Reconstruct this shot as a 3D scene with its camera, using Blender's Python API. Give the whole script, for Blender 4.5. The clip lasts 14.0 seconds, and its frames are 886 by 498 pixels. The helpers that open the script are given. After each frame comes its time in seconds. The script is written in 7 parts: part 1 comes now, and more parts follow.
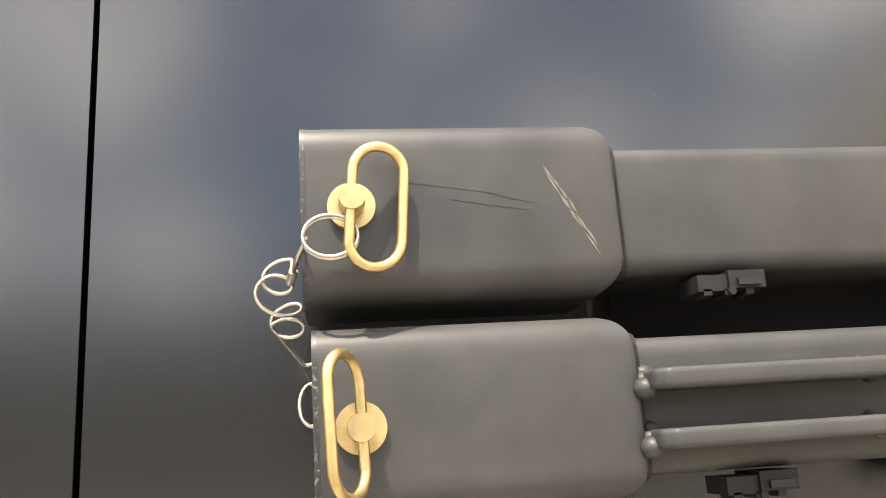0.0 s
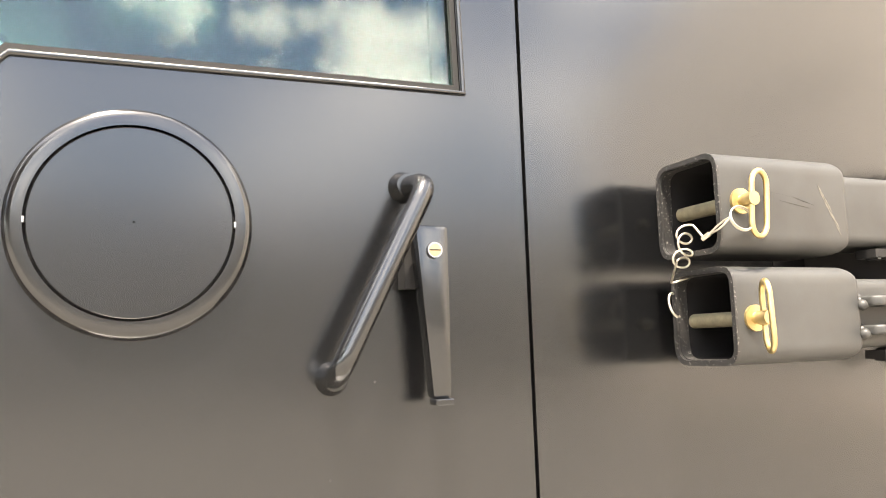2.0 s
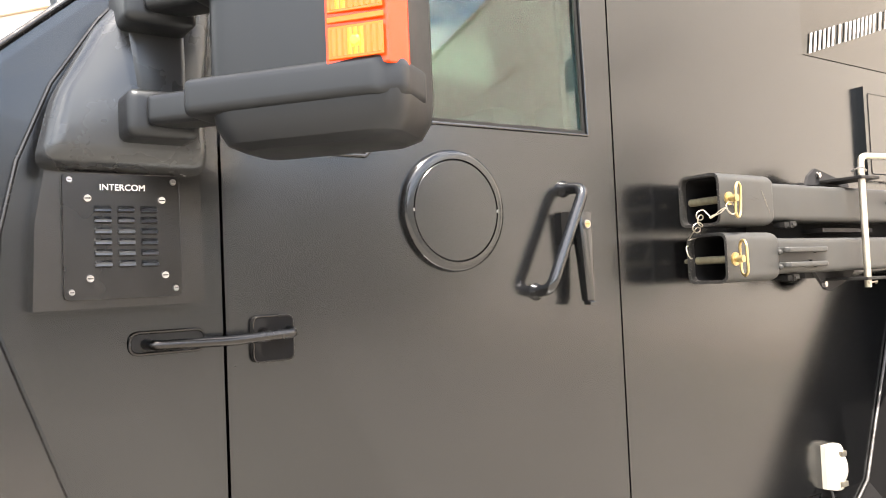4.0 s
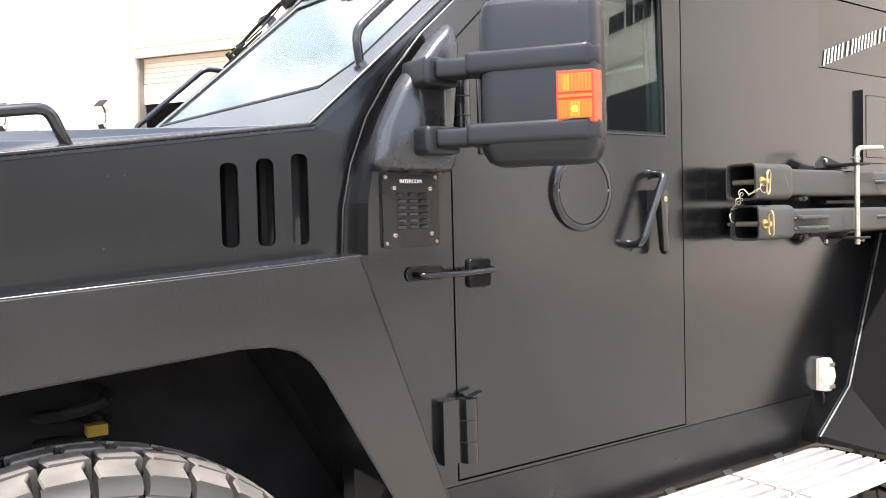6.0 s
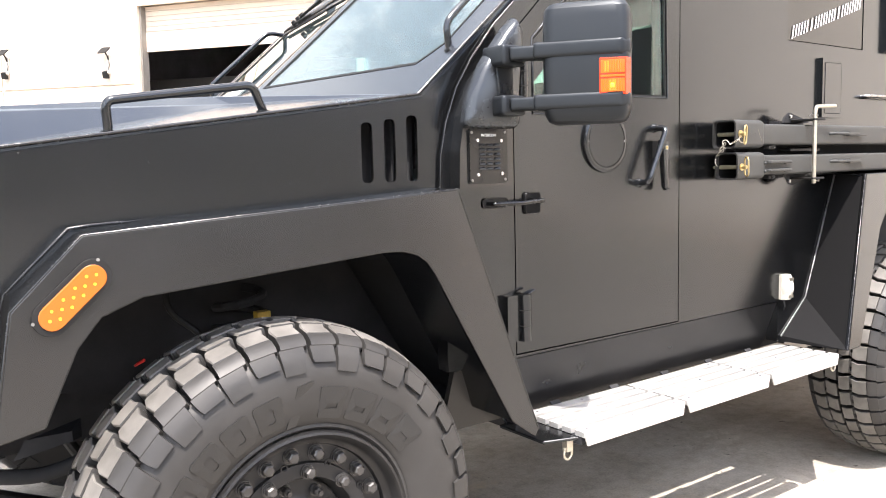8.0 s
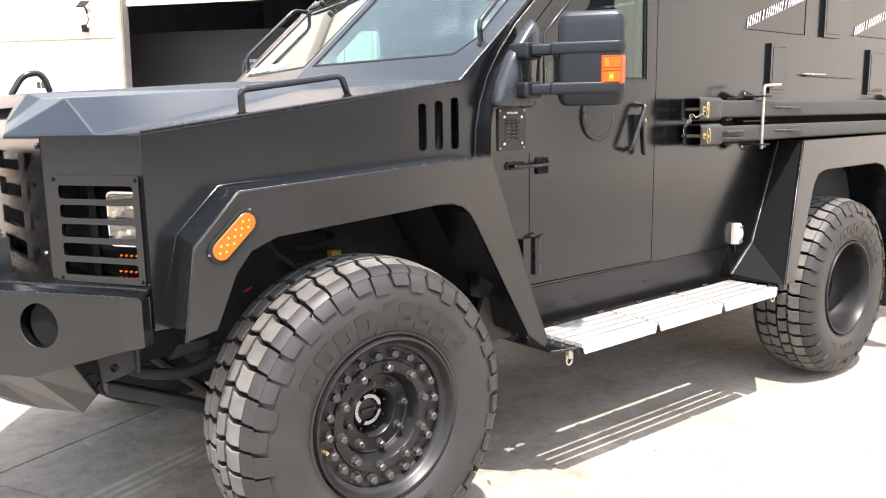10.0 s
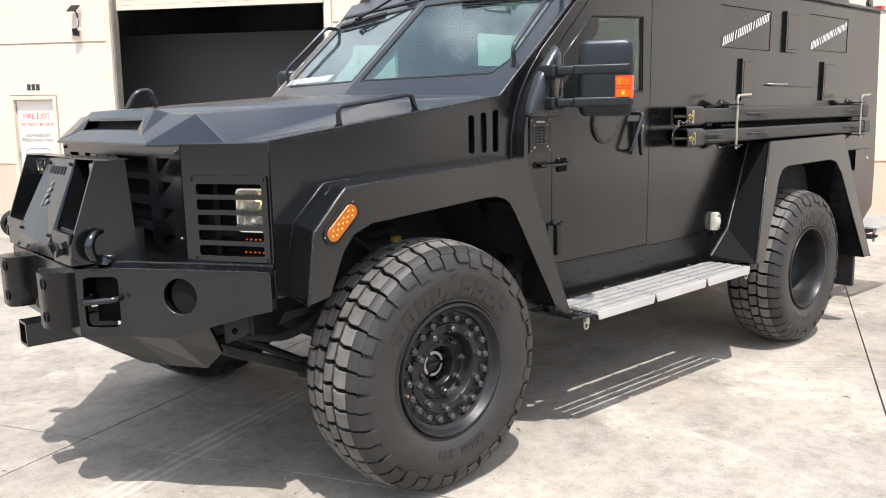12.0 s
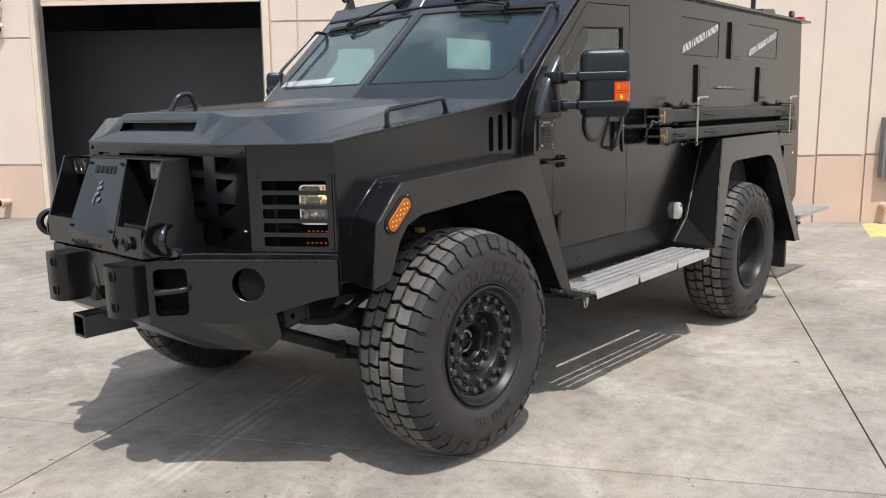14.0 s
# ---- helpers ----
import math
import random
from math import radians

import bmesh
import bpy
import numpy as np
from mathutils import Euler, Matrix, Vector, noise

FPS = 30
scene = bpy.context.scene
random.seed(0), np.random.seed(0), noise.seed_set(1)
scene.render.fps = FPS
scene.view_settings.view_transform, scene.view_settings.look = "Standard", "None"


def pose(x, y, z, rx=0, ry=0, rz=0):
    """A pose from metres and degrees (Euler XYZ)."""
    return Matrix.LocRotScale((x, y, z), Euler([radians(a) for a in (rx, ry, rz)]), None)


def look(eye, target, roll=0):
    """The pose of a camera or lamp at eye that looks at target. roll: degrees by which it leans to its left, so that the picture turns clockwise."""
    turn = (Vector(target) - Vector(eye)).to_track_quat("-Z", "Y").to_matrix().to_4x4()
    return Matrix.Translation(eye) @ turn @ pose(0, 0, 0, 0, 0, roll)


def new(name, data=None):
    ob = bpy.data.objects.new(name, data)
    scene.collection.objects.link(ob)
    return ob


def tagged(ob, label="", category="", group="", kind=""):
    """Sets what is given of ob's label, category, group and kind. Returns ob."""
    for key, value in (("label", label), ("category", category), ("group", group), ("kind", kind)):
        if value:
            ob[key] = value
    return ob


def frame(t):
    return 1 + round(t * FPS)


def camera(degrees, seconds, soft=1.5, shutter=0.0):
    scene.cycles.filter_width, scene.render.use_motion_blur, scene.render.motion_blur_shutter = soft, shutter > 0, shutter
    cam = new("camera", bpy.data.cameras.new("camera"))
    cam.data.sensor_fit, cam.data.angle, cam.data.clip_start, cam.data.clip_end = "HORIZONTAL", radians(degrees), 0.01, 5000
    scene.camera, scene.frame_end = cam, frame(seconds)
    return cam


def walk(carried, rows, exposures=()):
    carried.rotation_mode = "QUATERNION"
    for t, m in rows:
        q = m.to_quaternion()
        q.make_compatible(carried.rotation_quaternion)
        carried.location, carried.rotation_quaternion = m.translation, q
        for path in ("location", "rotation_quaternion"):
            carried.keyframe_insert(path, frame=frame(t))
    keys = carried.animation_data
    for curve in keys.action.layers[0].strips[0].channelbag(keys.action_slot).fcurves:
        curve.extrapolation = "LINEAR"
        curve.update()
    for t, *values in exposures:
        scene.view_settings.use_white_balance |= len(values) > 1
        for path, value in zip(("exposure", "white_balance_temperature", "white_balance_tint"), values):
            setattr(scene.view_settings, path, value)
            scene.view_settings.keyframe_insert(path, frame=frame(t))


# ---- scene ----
cam = camera(58.5, 14.0, 1.0)
PATH = [
    (0, (1.8993, -0.5885, 1.4830), (2.1903, 1.4670, 2.0030), -2.7),
    (0.5, (1.8468, -0.5457, 1.4927), (2.4171, 1.4777, 1.8950), -3.0),
    (1, (1.7163, -0.6003, 1.4884), (2.4631, 1.3792, 1.8083), -1.9),
    (1.5, (1.5162, -0.6923, 1.4713), (2.3519, 1.2540, 1.7773), -1.2),
    (2, (1.2776, -0.7982, 1.4659), (2.1047, 1.1567, 1.7366), -0.8),
    (2.2, (1.1824, -0.8464, 1.4820), (2.0127, 1.1107, 1.7206), -0.5),
    (4.3, (0.3488, -1.2091, 1.4456), (1.6200, 0.5104, 1.5333), -1.6),
    (4.5, (0.2654, -1.2444, 1.4509), (1.5547, 0.4622, 1.5215), -1.5),
    (5, (0.0792, -1.3268, 1.4755), (1.3610, 0.3863, 1.4948), -0.8),
    (5.5, (-0.0867, -1.4220, 1.4830), (1.1588, 0.3178, 1.4670), -0.7),
    (6, (-0.2290, -1.5494, 1.4841), (0.9876, 0.2097, 1.4338), -0.5),
    (6.5, (-0.3777, -1.6660, 1.4777), (0.8282, 0.0995, 1.3921), -0.5),
    (7, (-0.5436, -1.7430, 1.4680), (0.6623, 0.0203, 1.3471), -0.4),
    (7.5, (-0.7148, -1.8233, 1.4820), (0.5179, -0.0813, 1.3204), -0.4),
    (8, (-0.8442, -1.9453, 1.4723), (0.4162, -0.2268, 1.2744), -0.5),
    (8.5, (-0.9748, -2.0587, 1.4841), (0.3049, -0.3595, 1.2487), -0.4),
    (8.7, (-1.0400, -2.0844, 1.4916), (0.2472, -0.3938, 1.2316), -0.2),
    (10.8, (-1.7912, -2.4417, 1.5654), (-0.4280, -0.8260, 1.2305), -0.2),
    (11, (-1.8704, -2.4621, 1.5718), (-0.5029, -0.8496, 1.2359), -0.2),
    (11.5, (-2.0266, -2.5134, 1.5890), (-0.6388, -0.9202, 1.2530), -0.3),
    (12, (-2.1989, -2.5776, 1.5879), (-0.7800, -1.0111, 1.2530), -0.3),
    (12.5, (-2.3754, -2.5723, 1.6125), (-0.9213, -1.0390, 1.2744), -0.3),
    (13, (-2.5680, -2.4867, 1.6157), (-1.0721, -0.9940, 1.2765), -0.3),
    (13.5, (-2.7253, -2.4556, 1.6189), (-1.1834, -1.0111, 1.2765), -0.3),
    (14, (-2.8719, -2.4289, 1.6114), (-1.2754, -1.0465, 1.2669), -0.4),
]
EXPOSURES = [(0, 1.84, 7750, 14), (0.5, 1.93, 7750, 14), (0.9, 2.33, 7700, 14), (1.5, 2.67, 7850, 14), (2.2, 2.79, 8050, 14), (4.3, 2.33, 7400, 14), (5, 2.22, 7250, 14), (6, 1.85, 6800, 15), (7, 1.8, 6800, 15), (7.5, 1.85, 6800, 15), (8.7, 2.0, 6750, 14), (11, 1.3, 6800, 14),
             (11.5, 1.1, 6650, 13), (12, 0.90, 6550, 12), (12.5, 0.73, 6500, 12), (13, 0.54, 6500, 12), (14, 0.29, 6500, 12)]
walk(cam, [(t, look(e, g, r)) for t, e, g, r in PATH], EXPOSURES)
S = 1.07          # the plan below is laid out in units of 1.07 m
RAKE = math.atan(0.02)

# ---- sky and sun ----
SUN_DIR = Vector((-0.22, -0.36, 1.0)).normalized()
world = bpy.data.worlds.new("sky")
scene.world = world
world.use_nodes = True
wn = world.node_tree.nodes
wl = world.node_tree.links
bg = wn["Background"]
sky = wn.new("ShaderNodeTexSky")
sky.sky_type = 'NISHITA'
sky.sun_disc = False
sky.sun_elevation = math.asin(SUN_DIR.z)
sky.sun_rotation = math.atan2(SUN_DIR.x, SUN_DIR.y)
sky.dust_density = 1.5
tc = wn.new("ShaderNodeTexCoord")
cl = wn.new("ShaderNodeTexNoise")
cl.inputs["Scale"].default_value = 5.5
cl.inputs["Detail"].default_value = 9.0
cl.inputs["Roughness"].default_value = 0.58
cr = wn.new("ShaderNodeValToRGB")
cr.color_ramp.elements[0].position = 0.485
cr.color_ramp.elements[1].position = 0.59
mixc = wn.new("ShaderNodeMixRGB")
mixc.inputs[2].default_value = (13.0, 13.2, 13.5, 1)
wl.new(tc.outputs["Generated"], cl.inputs["Vector"])
# thin bright haze low over the building's side of the sky
sep = wn.new("ShaderNodeSeparateXYZ")
wl.new(tc.outputs["Generated"], sep.inputs[0])
low = wn.new("ShaderNodeMath")
low.operation = 'MULTIPLY_ADD'
low.inputs[1].default_value = 0.9
neg = wn.new("ShaderNodeMath")
neg.operation = 'MULTIPLY'
neg.inputs[1].default_value = -1.0
wl.new(sep.outputs["Z"], neg.inputs[0])
wl.new(sep.outputs["Y"], low.inputs[0])
wl.new(neg.outputs[0], low.inputs[2])
bank = wn.new("ShaderNodeMapRange")
bank.inputs["From Min"].default_value = -0.72
bank.inputs["From Max"].default_value = 0.12
bank.inputs["To Max"].default_value = 0.85
wl.new(low.outputs[0], bank.inputs["Value"])
wl.new(cl.outputs["Fac"], cr.inputs["Fac"])
haze = wn.new("ShaderNodeMixRGB")
haze.inputs[2].default_value = (3.2, 3.6, 3.9, 1)
wl.new(bank.outputs["Result"], haze.inputs[0])
wl.new(cr.outputs["Color"], mixc.inputs[0])
wl.new(sky.outputs["Color"], mixc.inputs[1])
wl.new(mixc.outputs["Color"], haze.inputs[1])
wl.new(haze.outputs["Color"], bg.inputs["Color"])
bg.inputs["Strength"].default_value = 0.15
sun = new("sun", bpy.data.lights.new("sun", 'SUN'))
sun.data.energy = 3.6
sun.data.angle = radians(0.53)
sun.data.color = (1.0, 0.97, 0.93)
sun.matrix_world = look((0, 0, 30), Vector((0, 0, 30)) - SUN_DIR)


# ---- materials ----
def principled(name, color, rough=0.5, metal=0.0, coat=0.0, spec=0.5):
    m = bpy.data.materials.new(name)
    m.use_nodes = True
    b = m.node_tree.nodes["Principled BSDF"]
    b.inputs["Base Color"].default_value = (*color, 1)
    b.inputs["Roughness"].default_value = rough
    b.inputs["Metallic"].default_value = metal
    b.inputs["Coat Weight"].default_value = coat
    b.inputs["Specular IOR Level"].default_value = spec
    return m, b


def noise_node(m, scale, detail=6.0, rough=0.6, coord="Object"):
    n = m.node_tree.nodes
    t = n.new("ShaderNodeTexCoord")
    x = n.new("ShaderNodeTexNoise")
    x.inputs["Scale"].default_value = scale
    x.inputs["Detail"].default_value = detail
    x.inputs["Roughness"].default_value = rough
    m.node_tree.links.new(t.outputs[coord], x.inputs["Vector"])
    return x


def ramp_node(m, source, stops):
    r = m.node_tree.nodes.new("ShaderNodeValToRGB")
    el = r.color_ramp.elements
    while len(el) < len(stops):
        el.new(0.5)
    for e, (p, c) in zip(el, stops):
        e.position = p
        e.color = (*c, 1)
    m.node_tree.links.new(source, r.inputs["Fac"])
    return r


def bump_node(m, b, height, strength, distance, old=None):
    k = m.node_tree.nodes.new("ShaderNodeBump")
    k.inputs["Strength"].default_value = strength
    k.inputs["Distance"].default_value = distance
    m.node_tree.links.new(height, k.inputs["Height"])
    if old:
        m.node_tree.links.new(old.outputs["Normal"], k.inputs["Normal"])
    m.node_tree.links.new(k.outputs["Normal"], b.inputs["Normal"])
    return k


def surface(name, color, rough=0.5, metal=0.0, spread=0.15, big=2.0, fine=60.0, bump=0.05, dist=0.002, rspread=0.08, coat=0.0, spec=0.5):
    """A painted, cast or worn surface: two scales of colour and gloss variation and a fine relief."""
    m, b = principled(name, color, rough, metal, coat, spec)
    a = noise_node(m, big, 5.0)
    lo = tuple(max(0.0, c * (1 - spread)) for c in color)
    hi = tuple(min(1.0, c * (1 + spread)) for c in color)
    r = ramp_node(m, a.outputs["Fac"], [(0.3, lo), (0.7, hi)])
    m.node_tree.links.new(r.outputs["Color"], b.inputs["Base Color"])
    f = noise_node(m, fine, 4.0)
    mr = m.node_tree.nodes.new("ShaderNodeMapRange")
    mr.inputs["From Min"].default_value = 0.3
    mr.inputs["From Max"].default_value = 0.7
    mr.inputs["To Min"].default_value = max(0.02, rough - rspread)
    mr.inputs["To Max"].default_value = rough + rspread
    m.node_tree.links.new(a.outputs["Fac"], mr.inputs["Value"])
    m.node_tree.links.new(mr.outputs["Result"], b.inputs["Roughness"])
    if bump:
        bump_node(m, b, f.outputs["Fac"], bump, dist)
    return m


def glass(name, tint, rough=0.0, ior=1.5):
    m, b = principled(name, tint, rough)
    b.inputs["Transmission Weight"].default_value = 1.0
    b.inputs["IOR"].default_value = ior
    return m


def lamp_mat(name, color, glow, strength):
    m, b = principled(name, color, 0.25)
    b.inputs["Emission Color"].default_value = (*glow, 1)
    b.inputs["Emission Strength"].default_value = strength
    return m


PAINT = surface("satin_black_paint", (0.0038, 0.0040, 0.0043), 0.19, spread=0.12, big=1.7, fine=420, bump=0.022, dist=0.0006, rspread=0.03, spec=0.70)
# bluish lighter black: the sky's reflection on top surfaces put into the colour
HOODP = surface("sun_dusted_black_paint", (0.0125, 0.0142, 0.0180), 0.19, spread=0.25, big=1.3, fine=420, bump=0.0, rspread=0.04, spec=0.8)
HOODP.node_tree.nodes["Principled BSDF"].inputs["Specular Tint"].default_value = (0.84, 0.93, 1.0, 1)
pn, pl = PAINT.node_tree.nodes, PAINT.node_tree.links
pb = pn["Principled BSDF"]
pb.inputs["Specular Tint"].default_value = (0.90, 0.955, 1.0, 1)
dust = ramp_node(PAINT, noise_node(PAINT, 75, 2.0, 0.5).outputs["Fac"], [(0.765, (0, 0, 0)), (0.80, (1, 1, 1))])
pm = pn.new("ShaderNodeMixRGB")
pl.new(pb.inputs["Base Color"].links[0].from_socket, pm.inputs[1])
pm.inputs[2].default_value = (0.05, 0.048, 0.045, 1)
pl.new(dust.outputs["Color"], pm.inputs[0])
pl.new(pm.outputs["Color"], pb.inputs["Base Color"])
# lighter black on flares and pillar cover, standing in for light reflected there
WINGP = surface("dust_filmed_black_paint", (0.0075, 0.0078, 0.0080), 0.21, spread=0.22, big=2.4, fine=420, bump=0.022, dist=0.0006, rspread=0.04, spec=0.70)
DARK = surface("underbody_black", (0.028, 0.0283, 0.0295), 0.8, spread=0.4, big=6, fine=90, bump=0.2, spec=0.15)
PLASTIC = surface("grained_black_plastic", (0.0085, 0.0092, 0.0104), 0.38, spread=0.1, big=5, fine=700, bump=0.12, dist=0.0006, spec=0.38)
FOOTP = surface("satin_mirror_foot", (0.017, 0.018, 0.0195), 0.27, spread=0.1, big=5, fine=500, bump=0.05, dist=0.0006, spec=0.62)
for tinted in (PLASTIC, FOOTP):
    tinted.node_tree.nodes["Principled BSDF"].inputs["Specular Tint"].default_value = (0.84, 0.93, 1.0, 1)
RUBBER = surface("tyre_rubber", (0.0275, 0.0265, 0.0254), 0.48, spread=0.3, big=5, fine=120, bump=0.15, dist=0.001, spec=0.32)
# groove floor darker than the rubber: shade between the blocks as colour
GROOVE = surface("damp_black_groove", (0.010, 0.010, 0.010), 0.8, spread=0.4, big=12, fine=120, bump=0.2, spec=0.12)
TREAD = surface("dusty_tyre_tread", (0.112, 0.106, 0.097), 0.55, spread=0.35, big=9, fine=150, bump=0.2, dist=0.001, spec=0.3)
SEAL = principled("black_rubber_seal", (0.010, 0.010, 0.010), 0.6, spec=0.25)[0]
BEADP = surface("brushed_on_black_paint", (0.006, 0.006, 0.006), 0.24, spread=0.3, big=60, fine=300, bump=0.1, dist=0.001, spec=0.6)
BLACKG = surface("gloss_black_fitting", (0.0025, 0.0025, 0.0026), 0.26, spread=0.1, fine=300, bump=0.01, spec=0.5)
HOLE = principled("deep_black_hole", (0.006, 0.006, 0.006), 0.9, spec=0.05)[0]
LINING = principled("sooty_black_steel", (0.008, 0.008, 0.0084), 0.85, spec=0.12)[0]
ARMP = surface("dusty_grey_chassis_paint", (0.034, 0.0335, 0.033), 0.6, spread=0.3, big=9, fine=120, bump=0.15, spec=0.3)
SILL = surface("matt_black_sill", (0.008, 0.008, 0.0085), 0.34, spread=0.3, big=6, fine=80, bump=0.1, spec=0.3)
WELL = surface("dusty_wheel_arch_coating", (0.032, 0.032, 0.0335), 0.85, spread=0.3, big=5, fine=90, bump=0.2, spec=0.15)
ALU = surface("brushed_aluminium", (0.52, 0.515, 0.50), 0.42, metal=0.55, spread=0.09, big=14, fine=260, bump=0.08, dist=0.0006)
ZINC = surface("zinc_plated_steel", (0.46, 0.43, 0.36), 0.38, metal=0.85, spread=0.15, big=30, fine=300, bump=0.06, dist=0.0005)
BRASS = surface("yellow_zinc_steel", (0.46, 0.355, 0.17), 0.38, metal=0.85, spread=0.2, big=60, fine=300, bump=0.05, dist=0.0004)
STEEL = surface("bare_steel", (0.36, 0.36, 0.36), 0.3, metal=1.0, spread=0.2, big=30, fine=200)
CHROME = principled("chrome", (0.8, 0.8, 0.8), 0.08, 1.0)[0]
LENSG = glass("lamp_glass", (0.95, 0.95, 0.95), 0.02)
GLASS = glass("green_armour_glass", (0.40, 0.66, 0.61), 0.0)
SCREENG = glass("dusty_green_screen_glass", (0.50, 0.68, 0.70), 0.0)
SCREENG.node_tree.nodes["Principled BSDF"].inputs["Transmission Weight"].default_value = 0.98
SCREENG.node_tree.nodes["Principled BSDF"].inputs["Specular Tint"].default_value = (0.76, 0.90, 1.0, 1)
PANEG = principled("dark_filmed_glass", (0.004, 0.005, 0.005), 0.16, spec=0.55)[0]
WHITEP = surface("white_vinyl", (0.82, 0.82, 0.82), 0.5, spread=0.04, bump=0)
AMBER = lamp_mat("amber_lens", (0.31, 0.085, 0.010), (1.0, 0.27, 0.02), 0.03)
AMBERHOT = lamp_mat("amber_bulb", (0.9, 0.42, 0.02), (1.0, 0.60, 0.03), 0.55)
FIELD = lamp_mat("amber_lamp_field", (0.46, 0.072, 0.003), (1.0, 0.20, 0.004), 0.11)
BULBW = lamp_mat("warm_bulb", (0.9, 0.75, 0.45), (1.0, 0.72, 0.32), 1.1)
LITF = lamp_mat("lit_amber_field", (0.54, 0.125, 0.005), (1.0, 0.30, 0.012), 0.14)
LEDO = lamp_mat("orange_led", (0.7, 0.13, 0.01), (1.0, 0.17, 0.015), 0.2)
ORANGE = lamp_mat("orange_lens", (0.42, 0.026, 0.003), (1.0, 0.09, 0.006), 0.09)
RED = surface("red_plastic", (0.5, 0.02, 0.015), 0.4)


def concrete():
    """Weathered yard concrete: broad tone drift, brushed streaks, dark blotches, fine grit."""
    m, b = principled("yard_concrete", (0.34, 0.31, 0.27), 0.85)
    n, l = m.node_tree.nodes, m.node_tree.links
    broad = noise_node(m, 0.55, 9.0, 0.68)
    base = ramp_node(m, broad.outputs["Fac"], [(0.32, (0.205, 0.190, 0.168)), (0.50, (0.272, 0.250, 0.217)), (0.68, (0.335, 0.305, 0.258))])
    tc2 = n.new("ShaderNodeTexCoord")
    mp = n.new("ShaderNodeMapping")
    mp.inputs["Scale"].default_value = (0.5, 5.0, 1.0)
    mp.inputs["Rotation"].default_value = (0, 0, radians(-24))
    st = n.new("ShaderNodeTexNoise")
    st.inputs["Scale"].default_value = 1.6
    st.inputs["Detail"].default_value = 7.0
    l.new(tc2.outputs["Object"], mp.inputs["Vector"])
    l.new(mp.outputs["Vector"], st.inputs["Vector"])
    sr = ramp_node(m, st.outputs["Fac"], [(0.35, (0.72, 0.71, 0.70)), (0.6, (1.06, 1.05, 1.04))])
    mx = n.new("ShaderNodeMixRGB")
    mx.blend_type = 'MULTIPLY'
    mx.inputs[0].default_value = 0.3
    l.new(base.outputs["Color"], mx.inputs[1])
    l.new(sr.outputs["Color"], mx.inputs[2])
    bl = noise_node(m, 2.1, 10.0, 0.74)
    br = ramp_node(m, bl.outputs["Fac"], [(0.36, (0.58, 0.55, 0.51)), (0.52, (1, 1, 1))])
    mx2 = n.new("ShaderNodeMixRGB")
    mx2.blend_type = 'MULTIPLY'
    mx2.inputs[0].default_value = 0.58
    l.new(mx.outputs["Color"], mx2.inputs[1])
    l.new(br.outputs["Color"], mx2.inputs[2])
    gr = noise_node(m, 90, 3.0)
    g2 = ramp_node(m, gr.outputs["Fac"], [(0.34, (0.82, 0.82, 0.82)), (0.62, (1.06, 1.06, 1.06))])
    mx3 = n.new("ShaderNodeMixRGB")
    mx3.blend_type = 'MULTIPLY'
    mx3.inputs[0].default_value = 0.8
    l.new(mx2.outputs["Color"], mx3.inputs[1])
    l.new(g2.outputs["Color"], mx3.inputs[2])
    mid = noise_node(m, 13, 9.0, 0.72)
    midr = ramp_node(m, mid.outputs["Fac"], [(0.36, (0.80, 0.79, 0.78)), (0.50, (1, 1, 1)), (0.66, (1.13, 1.13, 1.12))])
    mx4 = n.new("ShaderNodeMixRGB")
    mx4.blend_type = 'MULTIPLY'
    mx4.inputs[0].default_value = 0.85
    l.new(mx3.outputs["Color"], mx4.inputs[1])
    l.new(midr.outputs["Color"], mx4.inputs[2])
    oi = n.new("ShaderNodeObjectInfo")
    mr = n.new("ShaderNodeMapRange")
    mr.inputs["To Min"].default_value = 0.92
    mr.inputs["To Max"].default_value = 1.06
    l.new(oi.outputs["Random"], mr.inputs["Value"])
    hs = n.new("ShaderNodeHueSaturation")
    l.new(mr.outputs["Result"], hs.inputs["Value"])
    last = mx4.outputs["Color"]
    # pale scuffs, rusty-brown stains and small dark bits of dirt
    for scale, detail, stops, tone in ((1.15, 12.0, (0.55, 0.74), (0.46, 0.425, 0.365)), (0.8, 8.0, (0.57, 0.78), (0.335, 0.265, 0.185)), (17.0, 2.0, (0.735, 0.76), (0.09, 0.078, 0.062))):
        sc = noise_node(m, scale, detail, 0.78 if detail > 3 else 0.4)
        sc.inputs["Distortion"].default_value = 0.6
        fa = n.new("ShaderNodeMapRange")
        fa.inputs["From Min"].default_value, fa.inputs["From Max"].default_value = stops
        l.new(sc.outputs["Fac"], fa.inputs["Value"])
        ms = n.new("ShaderNodeMixRGB")
        ms.inputs[2].default_value = (*tone, 1)
        l.new(fa.outputs["Result"], ms.inputs[0])
        l.new(last, ms.inputs[1])
        last = ms.outputs["Color"]
    # old tyre tracks: ribbed bands, two pale and one dark
    for (px, py), (dx, dy), half, length, tone in (((-1.2, 0.66), (0.92, 0.39), 0.11, 1.9, (0.46, 0.435, 0.39)), ((-1.75, -0.5), (0.80, 0.60), 0.10, 1.4, (0.44, 0.415, 0.37)), ((2.5, -0.18), (0.735, -0.678), 0.13, 3.4, (0.17, 0.16, 0.15))):
        k = math.hypot(dx, dy)
        dx, dy = dx / k, dy / k
        cx = n.new("ShaderNodeTexCoord")
        dots = []
